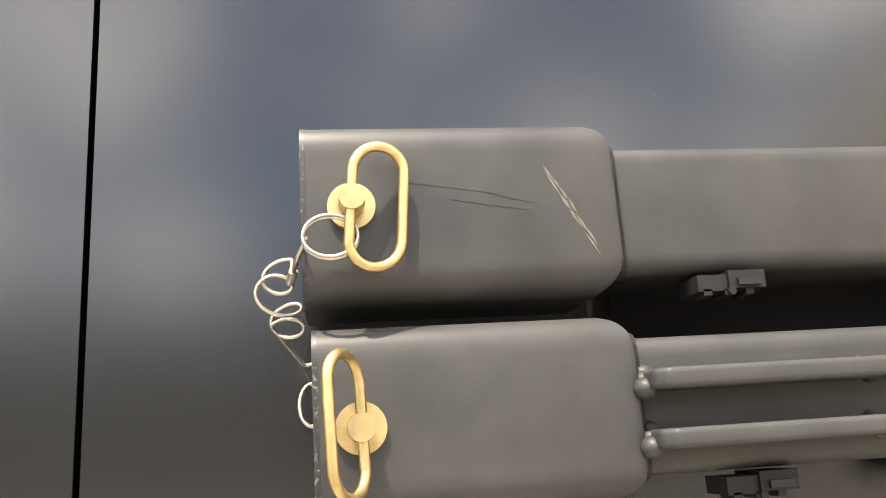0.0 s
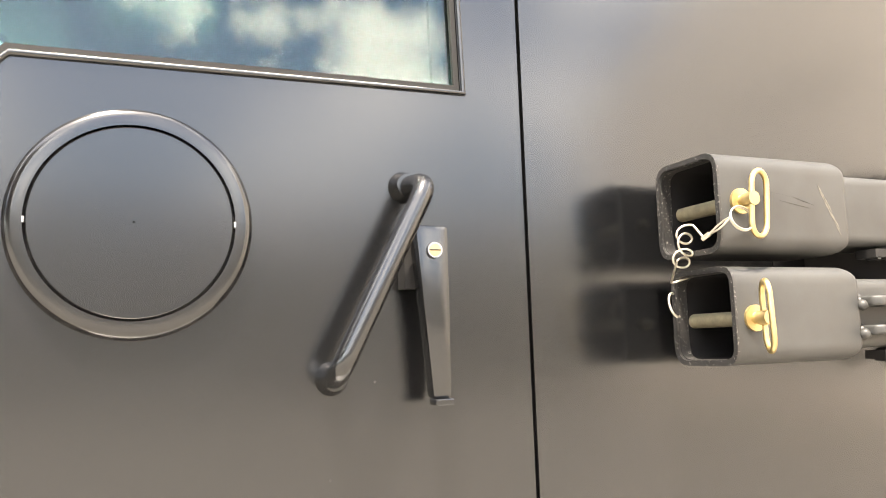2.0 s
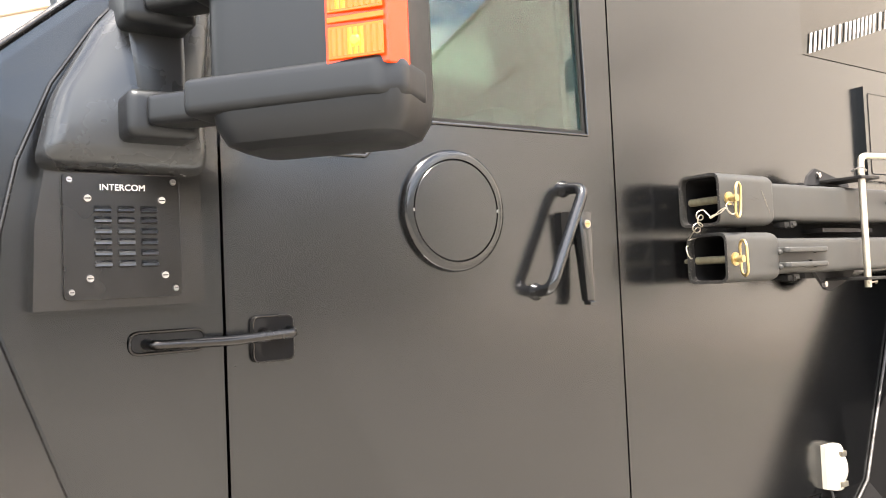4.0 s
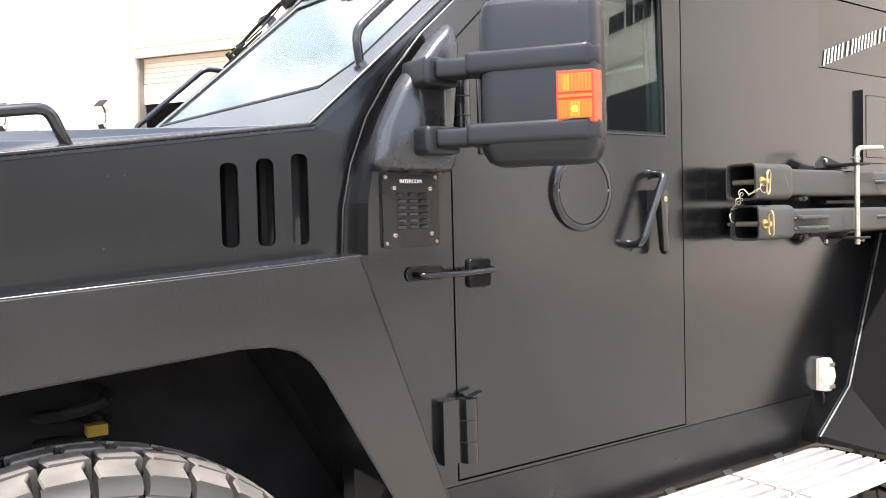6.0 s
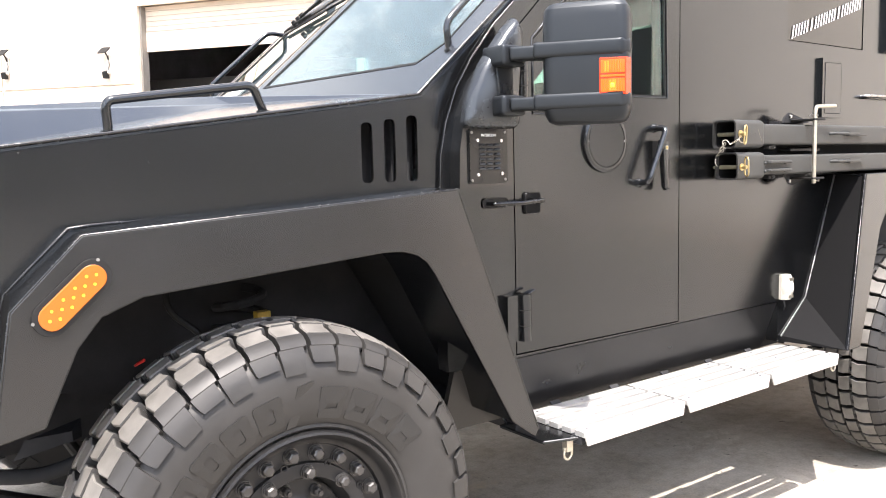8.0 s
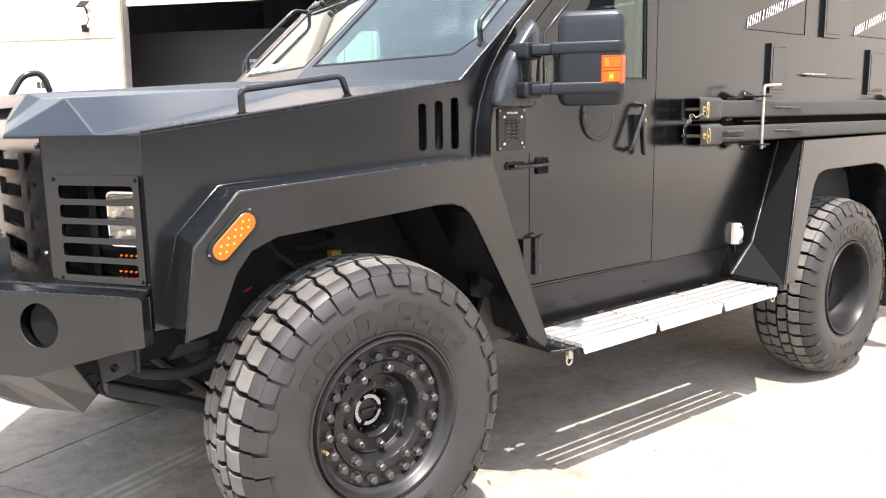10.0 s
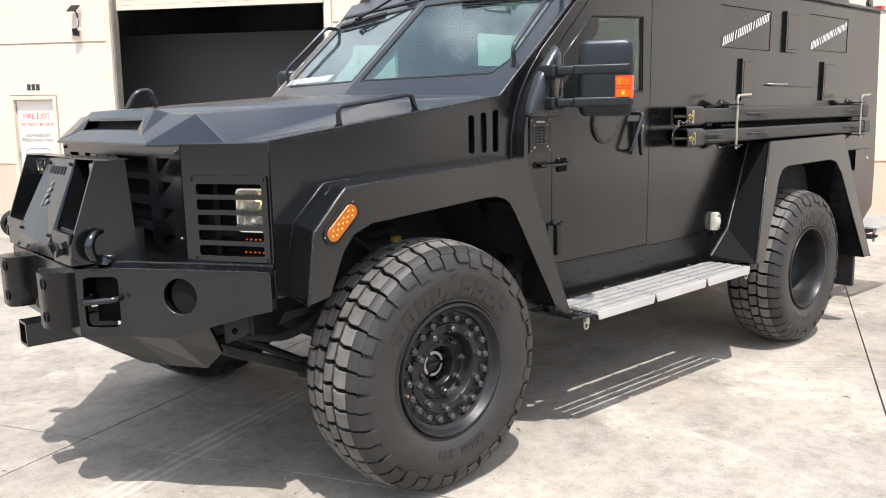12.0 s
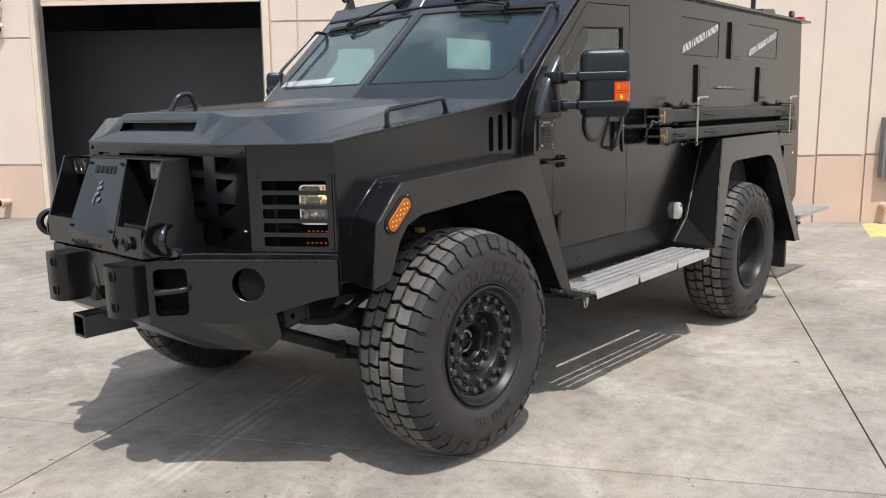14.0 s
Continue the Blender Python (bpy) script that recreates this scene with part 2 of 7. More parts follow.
        for ax, ay in ((dx, dy), (-dy, dx)):
            sb = n.new("ShaderNodeVectorMath")
            sb.operation = 'SUBTRACT'
            sb.inputs[1].default_value = (px * S, py * S, 0)
            l.new(cx.outputs["Object"], sb.inputs[0])
            dp = n.new("ShaderNodeVectorMath")
            dp.operation = 'DOT_PRODUCT'
            dp.inputs[1].default_value = (ax, ay, 0)
            l.new(sb.outputs["Vector"], dp.inputs[0])
            dots.append(dp.outputs["Value"])
        ends = []
        for src, lim, soft in ((dots[0], length / 2, 0.3), (dots[1], half, 0.03)):
            off = n.new("ShaderNodeMath")
            off.operation = 'SUBTRACT'
            off.inputs[1].default_value = lim if src is dots[0] else 0.0
            l.new(src, off.inputs[0])
            ab = n.new("ShaderNodeMath")
            ab.operation = 'ABSOLUTE'
            l.new(off.outputs[0], ab.inputs[0])
            md = n.new("ShaderNodeMapRange")
            md.inputs["From Min"].default_value = lim
            md.inputs["From Max"].default_value = lim - soft
            l.new(ab.outputs[0], md.inputs["Value"])
            ends.append(md.outputs["Result"])
        rib = n.new("ShaderNodeMath")
        rib.operation = 'MULTIPLY'
        rib.inputs[1].default_value = 105.0
        l.new(dots[1], rib.inputs[0])
        sn = n.new("ShaderNodeMath")
        sn.operation = 'SINE'
        l.new(rib.outputs[0], sn.inputs[0])
        rm = n.new("ShaderNodeMapRange")
        rm.inputs["From Min"].default_value = -0.5
        rm.inputs["From Max"].default_value = 0.9
        l.new(sn.outputs[0], rm.inputs["Value"])
        pt = n.new("ShaderNodeMapRange")
        pt.inputs["From Min"].default_value = 0.40
        pt.inputs["From Max"].default_value = 0.62
        pt.inputs["To Max"].default_value = 0.75
        l.new(bl.outputs["Fac"], pt.inputs["Value"])
        fac = ends[0]
        for o in (ends[1], rm.outputs["Result"], pt.outputs["Result"]):
            mu = n.new("ShaderNodeMath")
            mu.operation = 'MULTIPLY'
            l.new(fac, mu.inputs[0])
            l.new(o, mu.inputs[1])
            fac = mu.outputs[0]
        mt = n.new("ShaderNodeMixRGB")
        mt.inputs[2].default_value = (*tone, 1)
        l.new(fac, mt.inputs[0])
        l.new(last, mt.inputs[1])
        last = mt.outputs["Color"]
    l.new(last, hs.inputs["Color"])
    l.new(hs.outputs["Color"], b.inputs["Base Color"])
    bump_node(m, b, gr.outputs["Fac"], 0.12, 0.003, bump_node(m, b, bl.outputs["Fac"], 0.1, 0.01))
    return m


CONCRETE = concrete()
STUCCO = surface("cream_painted_wall", (0.63, 0.53, 0.435), 0.85, spread=0.05, big=0.7, fine=120, bump=0.15, dist=0.002)
STUCCO2 = surface("tan_painted_wall", (0.58, 0.43, 0.33), 0.85, spread=0.07, big=0.7, fine=120, bump=0.15, dist=0.002)
WINGW = surface("pale_painted_wing", (0.88, 0.80, 0.70), 0.85, spread=0.05, big=0.7, fine=120, bump=0.15, dist=0.002)
HEADR = surface("lamp_reflector", (0.46, 0.43, 0.35), 0.14, metal=1.0, spread=0.3, big=24, fine=90, bump=0.5, dist=0.004)
WESTWALL = surface("grey_yard_wall", (0.20, 0.195, 0.19), 0.9, spread=0.2, big=0.8, fine=30, bump=0.2)
FARWALL = surface("pale_far_building", (0.42, 0.405, 0.385), 0.85, spread=0.1, big=0.3, fine=60)
GUIDEM = surface("dull_steel_guide", (0.20, 0.185, 0.165), 0.6, metal=0.2, spread=0.2, big=4)
TRIMW = surface("cream_trim_paint", (0.62, 0.52, 0.42), 0.7, spread=0.08, big=2)
DOORW = surface("white_door_paint", (0.69, 0.63, 0.56), 0.5, spread=0.05, big=2)
BLACKROOM = surface("dim_hall_paint", (0.40, 0.41, 0.43), 0.8, spread=0.2)
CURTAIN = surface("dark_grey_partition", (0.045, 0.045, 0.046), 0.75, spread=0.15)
INTERIOR = surface("dark_cabin_lining", (0.02, 0.02, 0.021), 0.8, spread=0.2)


# ---- mesh tools ----
def mk(name, bm, mat, parent=None, label="", smooth=0.0):
    """Links a bmesh, laid out in plan units, as one mesh object."""
    bmesh.ops.recalc_face_normals(bm, faces=bm.faces)
    for v in bm.verts:
        v.co *= S
    me = bpy.data.meshes.new(name)
    bm.to_mesh(me)
    bm.free()
    for m in (mat if isinstance(mat, (list, tuple)) else [mat]):
        me.materials.append(m)
    if smooth:
        me.shade_smooth()
        me.set_sharp_from_angle(angle=radians(smooth))
    ob = new(name, me)
    if parent:
        ob.parent = parent
    if label:
        ob["label"] = label
    return ob


def thing(name, label, category, group="", kind="", at=(0, 0, 0), m=None):
    ob = new(name)
    ob.empty_display_size = 0.2
    ob.matrix_world = m if m else Matrix.Translation(Vector(at) * S)
    return tagged(ob, label, category, group, kind)


def bevel_all(bm, w, seg=1, angle=25):
    if w <= 0:
        return
    es = [e for e in bm.edges if len(e.link_faces) == 2 and e.calc_face_angle(0) > radians(angle)]
    bmesh.ops.bevel(bm, geom=es, offset=w, segments=seg, profile=0.6, affect='EDGES', clamp_overlap=True)


def add_box(bm, lo, hi, m=None):
    q = [(x, y, z) for x in (lo[0], hi[0]) for y in (lo[1], hi[1]) for z in (lo[2], hi[2])]
    vs = [bm.verts.new((m @ Vector(p)) if m else p) for p in q]
    for f in ((0, 1, 3, 2), (4, 6, 7, 5), (0, 4, 5, 1), (2, 3, 7, 6), (0, 2, 6, 4), (1, 5, 7, 3)):
        bm.faces.new([vs[i] for i in f])
    return vs


def box(lo, hi, w=0.0, seg=1, m=None):
    bm = bmesh.new()
    add_box(bm, lo, hi, m)
    bevel_all(bm, w, seg)
    return bm


def add_prism(bm, poly, a, b):
    """Solid between two equal loops: poly is a list of points, a and b map a point to 3D."""
    lo = [bm.verts.new(a(p)) for p in poly]
    hi = [bm.verts.new(b(p)) for p in poly]
    n = len(poly)
    bm.faces.new(lo[::-1])
    bm.faces.new(hi)
    for i in range(n):
        bm.faces.new((lo[i], lo[(i + 1) % n], hi[(i + 1) % n], hi[i]))


def side_prism(poly, y0, y1, w=0.0, seg=1):
    """A plate with the outline poly in x and z, from y0 to y1."""
    bm = bmesh.new()
    add_prism(bm, poly, lambda p: (p[0], y0, p[1]), lambda p: (p[0], y1, p[1]))
    bevel_all(bm, w, seg)
    return bm


def panel(outer, holes, at, thick, w=0.0):
    """A plate with holes. at maps the outline's (u, v) to 3D; thick is a vector or maps (u, v) to one."""
    bm = bmesh.new()
    back = thick if callable(thick) else (lambda p: Vector(thick))
    edges, rims = [], []
    for loop in [outer] + holes:
        vs = [bm.verts.new(Vector(at(p))) for p in loop]
        rims.append((loop, vs))
        for i in range(len(vs)):
            edges.append(bm.edges.new((vs[i], vs[(i + 1) % len(vs)])))
    bmesh.ops.triangle_fill(bm, use_beauty=True, use_dissolve=False, edges=edges)
    front = list(bm.faces)
    twin = {}
    for loop, vs in rims:
        for p, v in zip(loop, vs):
            twin[v] = bm.verts.new(v.co + back(p))
    for f in front:
        bm.faces.new([twin[v] for v in reversed(f.verts)])
    for loop, vs in rims:
        for i in range(len(vs)):
            a, b = vs[i], vs[(i + 1) % len(vs)]
            bm.faces.new((a, b, twin[b], twin[a]))
    if w:
        bmesh.ops.dissolve_limit(bm, angle_limit=radians(1), verts=bm.verts, edges=bm.edges)
        bevel_all(bm, w)
    return bm


def circle(cx, cy, r, n=32, r2=None):
    return [(cx + r * math.cos(2 * math.pi * i / n), cy + (r2 or r) * math.sin(2 * math.pi * i / n)) for i in range(n)]


def rounded(poly, r, n=4):
    """The outline poly with its corners rounded by r."""
    out = []
    k = len(poly)
    for i in range(k):
        p, a, b = Vector(poly[i]), Vector(poly[i - 1]), Vector(poly[(i + 1) % k])
        d0, d1 = (a - p), (b - p)
        c = min(r, d0.length * 0.45, d1.length * 0.45)
        s, e = p + d0.normalized() * c, p + d1.normalized() * c
        for j in range(n + 1):
            t = j / n
            q = s * (1 - t) ** 2 + p * 2 * t * (1 - t) + e * t * t
            out.append((q.x, q.y))
    return out


def rect(x0, y0, x1, y1):
    return [(x0, y0), (x1, y0), (x1, y1), (x0, y1)]


def add_cyl(bm, p0, p1, r0, r1=None, n=16, cap=True):
    r1 = r0 if r1 is None else r1
    p0, p1 = Vector(p0), Vector(p1)
    d = (p1 - p0).normalized()
    a = d.orthogonal().normalized()
    b = d.cross(a)
    ring = [[bm.verts.new(p + (a * math.cos(2 * math.pi * i / n) + b * math.sin(2 * math.pi * i / n)) * r) for i in range(n)] for p, r in ((p0, r0), (p1, r1))]
    for i in range(n):
        bm.faces.new((ring[0][i], ring[0][(i + 1) % n], ring[1][(i + 1) % n], ring[1][i]))
    if cap:
        bm.faces.new(ring[0][::-1])
        bm.faces.new(ring[1])


def cyl(p0, p1, r0, r1=None, n=16, w=0.0):
    bm = bmesh.new()
    add_cyl(bm, p0, p1, r0, r1, n)
    bevel_all(bm, w, 2, 50)
    return bm


def add_pipe(bm, pts, r, n=10, closed=False):
    """A round bar swept along pts."""
    pts = [Vector(p) for p in pts]
    k = len(pts)
    rings, up = [], None
    for i in range(k):
        if closed:
            d = pts[(i + 1) % k] - pts[i - 1]
        else:
            d = pts[min(i + 1, k - 1)] - pts[max(i - 1, 0)]
        d.normalize()
        a = d.orthogonal() if up is None else up - d * up.dot(d)
        a.normalize()
        up = a
        b = d.cross(a)
        rings.append([bm.verts.new(pts[i] + (a * math.cos(2 * math.pi * j / n) + b * math.sin(2 * math.pi * j / n)) * r) for j in range(n)])
    for i in range(k if closed else k - 1):
        p, q = rings[i], rings[(i + 1) % k]
        off = 0
        if closed and i == k - 1:
            off = min(range(n), key=lambda o: (p[0].co - q[o].co).length)
        for j in range(n):
            bm.faces.new((p[j], p[(j + 1) % n], q[(j + 1 + off) % n], q[(j + off) % n]))
    if not closed:
        bm.faces.new(rings[0][::-1])
        bm.faces.new(rings[-1])


def bend(pts, r, n=5):
    """A 3D line with its corners rounded by r."""
    pts = [Vector(p) for p in pts]
    out = [pts[0]]
    for i in range(1, len(pts) - 1):
        p, a, b = pts[i], pts[i - 1], pts[i + 1]
        c = min(r, (a - p).length * 0.48, (b - p).length * 0.48)
        s, e = p + (a - p).normalized() * c, p + (b - p).normalized() * c
        for j in range(n + 1):
            t = j / n
            out.append(s * (1 - t) ** 2 + p * 2 * t * (1 - t) + e * t * t)
    out.append(pts[-1])
    return out


def pipe(pts, r, n=10, closed=False):
    bm = bmesh.new()
    add_pipe(bm, pts, r, n, closed)
    return bm


def add_lathe(bm, prof, n, axis=lambda r, h, a: (r * math.cos(a), h, r * math.sin(a)), closed=True):
    """Turns a profile of (radius, height) round the y axis."""
    rows = [[bm.verts.new(axis(r, h, 2 * math.pi * i / n)) for i in range(n)] for r, h in prof]
    k = len(rows)
    for j in range(k if closed else k - 1):
        p, q = rows[j], rows[(j + 1) % k]
        for i in range(n):
            bm.faces.new((p[i], p[(i + 1) % n], q[(i + 1) % n], q[i]))


def lathe(prof, n=48, closed=True):
    bm = bmesh.new()
    add_lathe(bm, prof, n, closed=closed)
    return bm


def add_hull(bm, pts):
    vs = [bm.verts.new(p) for p in pts]
    bmesh.ops.convex_hull(bm, input=vs, use_existing_faces=False)


def hull(pts, w=0.0, seg=1):
    bm = bmesh.new()
    add_hull(bm, pts)
    bmesh.ops.dissolve_limit(bm, angle_limit=radians(2), verts=bm.verts, edges=bm.edges)
    bevel_all(bm, w, seg)
    return bm


def shell(faces, thick, w=0.0):
    """A folded sheet: faces are lists of 3D points that share corners; thick is the offset of its back."""
    bm = bmesh.new()
    seen = {}
    for f in faces:
        vs = []
        for p in f:
            key = tuple(round(c, 4) for c in p)
            if key not in seen:
                seen[key] = bm.verts.new(p)
            vs.append(seen[key])
        bm.faces.new(vs)
    geo = bmesh.ops.extrude_face_region(bm, geom=list(bm.faces))
    for v in geo["geom"]:
        if isinstance(v, bmesh.types.BMVert):
            v.co += Vector(thick)
    bevel_all(bm, w)
    return bm


CENTRE = 1.015    # the truck's middle line


def mir(p):
    return (p[0], 2 * CENTRE - p[1], p[2])

# ---- ground ----
ground = mk("ground", box((-400, -400, -0.6), (400, 400, -0.03)), CONCRETE)
tagged(ground, "pale concrete yard reaching to the horizon", "ground", kind="structure")
E1 = Vector((0.882, 0.472, 0))
E2 = Vector((-0.41, 0.912, 0)).normalized()
DET = E1.x * E2.y - E1.y * E2.x


def yard(a, b):
    """The point whose distances along the two joint directions are a and b."""
    return ((a * E2.y - b * E1.y) / DET, (b * E1.x - a * E2.x) / DET)


def slab(a0, a1, b0, b1):
    g = 0.0042
    bm = bmesh.new()
    loop = [yard(a0 + g, b0 + g), yard(a1 - g, b0 + g), yard(a1 - g, b1 - g), yard(a0 + g, b1 - g)]
    add_prism(bm, loop, lambda p: (p[0], p[1], -0.028), lambda p: (p[0], p[1], 0.0))
    bm.normal_update()
    bevel_all(bm, 0.0015)
    return mk("slab", bm, CONCRETE, ground)


AJ = [-0.13 + 4.3 * i for i in range(-5, 6)]
BJ = [-1.88 + 3.55 * i for i in range(-5, 6)]
for i in range(len(AJ) - 1):
    for j in range(len(BJ) - 1):
        slab(AJ[i], AJ[i + 1], BJ[j], BJ[j + 1])

# dark dirt packed into the joints
GRIME = surface("packed_joint_dirt", (0.055, 0.050, 0.043), 0.95, spread=0.5, big=9, fine=150, bump=0.3)
for i, a in enumerate(AJ[1:-1]):
    bm = bmesh.new()
    loop = [yard(a - 0.009, BJ[0]), yard(a + 0.009, BJ[0]), yard(a + 0.009, BJ[-1]), yard(a - 0.009, BJ[-1])]
    add_prism(bm, loop, lambda p: (p[0], p[1], -0.029), lambda p: (p[0], p[1], -0.006))
    mk("joint_dirt", bm, GRIME, ground)
for b in BJ[1:-1]:
    bm = bmesh.new()
    loop = [yard(AJ[0], b - 0.009), yard(AJ[-1], b - 0.009), yard(AJ[-1], b + 0.009), yard(AJ[0], b + 0.009)]
    add_prism(bm, loop, lambda p: (p[0], p[1], -0.029), lambda p: (p[0], p[1], -0.012))
    mk("joint_dirt", bm, GRIME, ground)

# ---- building ahead ----
WN = Vector((0.818, 0.575, 0))
WU = Vector((0.575, -0.818, 0))
WC = 8.4


def wall_at(u, z, d=0.0):
    """A point of the building's front: u along it, z up, d behind its face."""
    return WU * u + WN * (WC + d) + Vector((0, 0, z))


def wall_panel(name, outer, holes, d, thick, mat, parent=None, w=0.0):
    return mk(name, panel(outer, holes, lambda p: wall_at(p[0], p[1], d), WN * thick, w), mat, parent)


def wall_box(name, u0, u1, z0, z1, d0, d1, mat, parent=None, w=0.004):
    bm = bmesh.new()
    add_prism(bm, rect(u0, z0, u1, z1), lambda p: wall_at(p[0], p[1], d0), lambda p: wall_at(p[0], p[1], d1))
    bevel_all(bm, w)
    return mk(name, bm, mat, parent)


OPEN_L, OPEN_R, OPEN_T = -7.18, -3.58, 3.95
wall_north = wall_panel("wall_north", rect(-26, -0.02, 8.9, 5.6), [rect(OPEN_L, 0.0, OPEN_R, OPEN_T), rect(-9.11, 0.0, -8.32, 1.93)], 0.03, 0.10, STUCCO)
tagged(wall_north, "cream painted concrete wall with recessed joints", "wall", kind="structure")
# raised fields between the recessed joints
def field(u0, u1, z0, z1):
    wall_box("panel", u0 + 0.014, u1 - 0.014, z0 + (0.014 if z0 else 0), z1 - 0.014, 0.0, 0.034, STUCCO if z0 else STUCCO2, wall_north, 0.006)


JAMB_L, JAMB_R = OPEN_L - 0.09, OPEN_R + 0.11
for u0, u1, zs in ((-26, -18.2, (0, 0.84, 2.80, 5.6)), (-18.2, -13.0, (0, 0.84, 2.80, 5.6)), (-13.0, -9.9, (0, 0.84, 2.80, 5.6)), (-9.9, JAMB_L, (2.80, 5.6)),
                   (JAMB_L, JAMB_R, (OPEN_T + 0.14, 5.6)),
                   (JAMB_R, -3.05, (0, 0.95, 2.975, 5.6)), (-3.05, 0.6, (0, 0.95, 2.975, 5.6)), (0.6, 4.50, (0, 0.96, 5.6)), (4.50, 5.17, (0, 0.97, 5.6)), (5.17, 8.9, (0, 0.98, 5.6))):
    for z0, z1 in zip(zs, zs[1:]):
        field(u0, u1, z0, z1)
# the field round the fire exit, and its low darker band
wall_panel("panel", [(-9.886, 0.854), (-9.165, 0.854), (-9.165, 1.985), (-8.265, 1.985), (-8.265, 0.854), (JAMB_L - 0.014, 0.854), (JAMB_L - 0.014, 2.786), (-9.886, 2.786)], [], 0.0, 0.034, STUCCO, wall_north, 0.004)
wall_box("panel", -9.886, -9.165, 0.0, 0.826, 0.0, 0.034, STUCCO2, wall_north, 0.006)
wall_box("panel", -8.265, JAMB_L - 0.014, 0.0, 0.826, 0.0, 0.034, STUCCO2, wall_north, 0.006)
for u0, u1, z0, z1 in ((OPEN_L - 0.08, OPEN_L, 0.0, OPEN_T + 0.12), (OPEN_R, OPEN_R + 0.1, 0.0, OPEN_T + 0.12), (OPEN_L, OPEN_R, OPEN_T, OPEN_T + 0.12)):
    wall_box("trim", u0, u1, z0, z1, -0.03, 0.09, TRIMW, wall_north, 0.008)
for u0 in (OPEN_L, OPEN_R - 0.035):
    wall_box("shutter_guide", u0, u0 + 0.035, 0.0, OPEN_T, 0.02, 0.16, GUIDEM, wall_north, 0.004)
wall_box("trim", -26, 8.9, 5.6, 5.72, -0.06, 0.34, TRIMW, wall_north, 0.01)
# hall behind the opening
for nm, u0, u1, z0, z1, d0, d1 in (("wall_hall_back", -9.5, 4, -0.02, 5, 9.0, 9.2), ("wall_hall_west", -9.7, -9.5, -0.02, 5, 0.3, 9.2),
                                   ("wall_hall_east", 4, 4.2, -0.02, 5, 0.3, 9.2), ("ceiling_hall", -9.5, 4, 4.9, 5, 0.3, 9.2), ("floor_hall", -9.5, 4, -0.01, 0.004, 0.29, 9.2)):
    tagged(wall_box(nm, u0, u1, z0, z1, d0, d1, BLACKROOM, None, 0), "unlit grey inner side of the workshop hall", "wall" if "wall" in nm else nm.split("_")[0], kind="structure")
shutter = thing("roller_shutter", "pale grey ribbed roller shutter, rolled nearly up", "shutter", m=Matrix())
for i in range(9):
    z = OPEN_T - 0.66 + 0.075 * i
    wall_box("slat", OPEN_L + 0.036, OPEN_R - 0.036, z, z + 0.07, 0.12, 0.15, TRIMW, shutter, 0.012)
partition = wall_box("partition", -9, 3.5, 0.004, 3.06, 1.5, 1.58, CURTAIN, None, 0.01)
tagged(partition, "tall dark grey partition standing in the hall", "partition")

# ---- the yard's far side, low behind the camera ----
wall_south = mk("wall_south", box((-30, -28.3, -0.03), (20.5, -28, 6.6)), FARWALL)
tagged(wall_south, "shaded pale building wall on the far side of the yard", "wall", kind="structure")
# unseen wall, added only for what the truck's front panels reflect
wall_west = mk("wall_west", box((-30.3, -28, -0.03), (-30, 34, 3.4)), WESTWALL)
tagged(wall_west, "shaded grey wall at the end of the yard", "wall", kind="structure")
# the taller wing farther along the yard
EA, ED, EN = Vector((12.0, -2.46, 0)), Vector((0.3, -0.954, 0)), Vector((0.954, 0.3, 0))


def wing_box(name, s0, s1, z0, z1, d0, d1, mat, parent=None, w=0.006):
    """A block on the wing's front: s along it, z up, d behind its face."""
    bm = bmesh.new()
    add_prism(bm, rect(s0, z0, s1, z1), lambda p: EA + ED * p[0] + EN * d0 + Vector((0, 0, p[1])), lambda p: EA + ED * p[0] + EN * d1 + Vector((0, 0, p[1])))
    bevel_all(bm, w)
    return mk(name, bm, mat, parent)


wall_east = wing_box("wall_east", 0, 27.0, -0.03, 11.5, 0.0, 0.3, WINGW, None, 0)
tagged(wall_east, "tall pale wall of the wing that closes the yard", "wall", kind="structure")
wing_box("trim", 0, 27.0, 11.5, 11.62, -0.04, 0.34, TRIMW, wall_east, 0.01)
wing_box("trim", 0.1, 27.0, 0.0, 0.35, -0.03, 0.0, TRIMW, wall_east)
for z in (5.6, 8.4):
    wing_box("trim", 0.1, 27.0, z, z + 0.05, -0.02, 0.0, TRIMW, wall_east)
marking = mk("yellow_marking", hull([(x, y, z) for x, y in ((8.35, 0.12), (9.7, 0.55), (10.1, 0.1), (8.9, -0.45)) for z in (-0.002, 0.004)]), surface("worn_yellow_paint", (0.52, 0.40, 0.16), 0.8, spread=0.3, big=6))
tagged(marking, "worn yellow paint patch on the concrete", "road marking", kind="structure")

# ---- the truck: body ----
RAKED = Matrix.Translation((0.9 * S, 0, 0)) @ Matrix.Rotation(-RAKE, 4, 'Y') @ Matrix.Translation((-0.9 * S, 0, 0))
truck = thing("armored_truck", "satin black armoured truck with big off-road tyres parked on concrete", "truck", m=RAKED)

DOOR = [(0.84, 0.818), (1.64, 0.814), (1.64, 2.135), (1.165, 2.115), (0.84, 1.80)]
WINDOW = [(0.925, 1.565), (1.075, 1.565), (1.138, 1.628), (1.565, 1.632), (1.555, 2.005), (1.135, 1.985), (0.925, 1.79)]
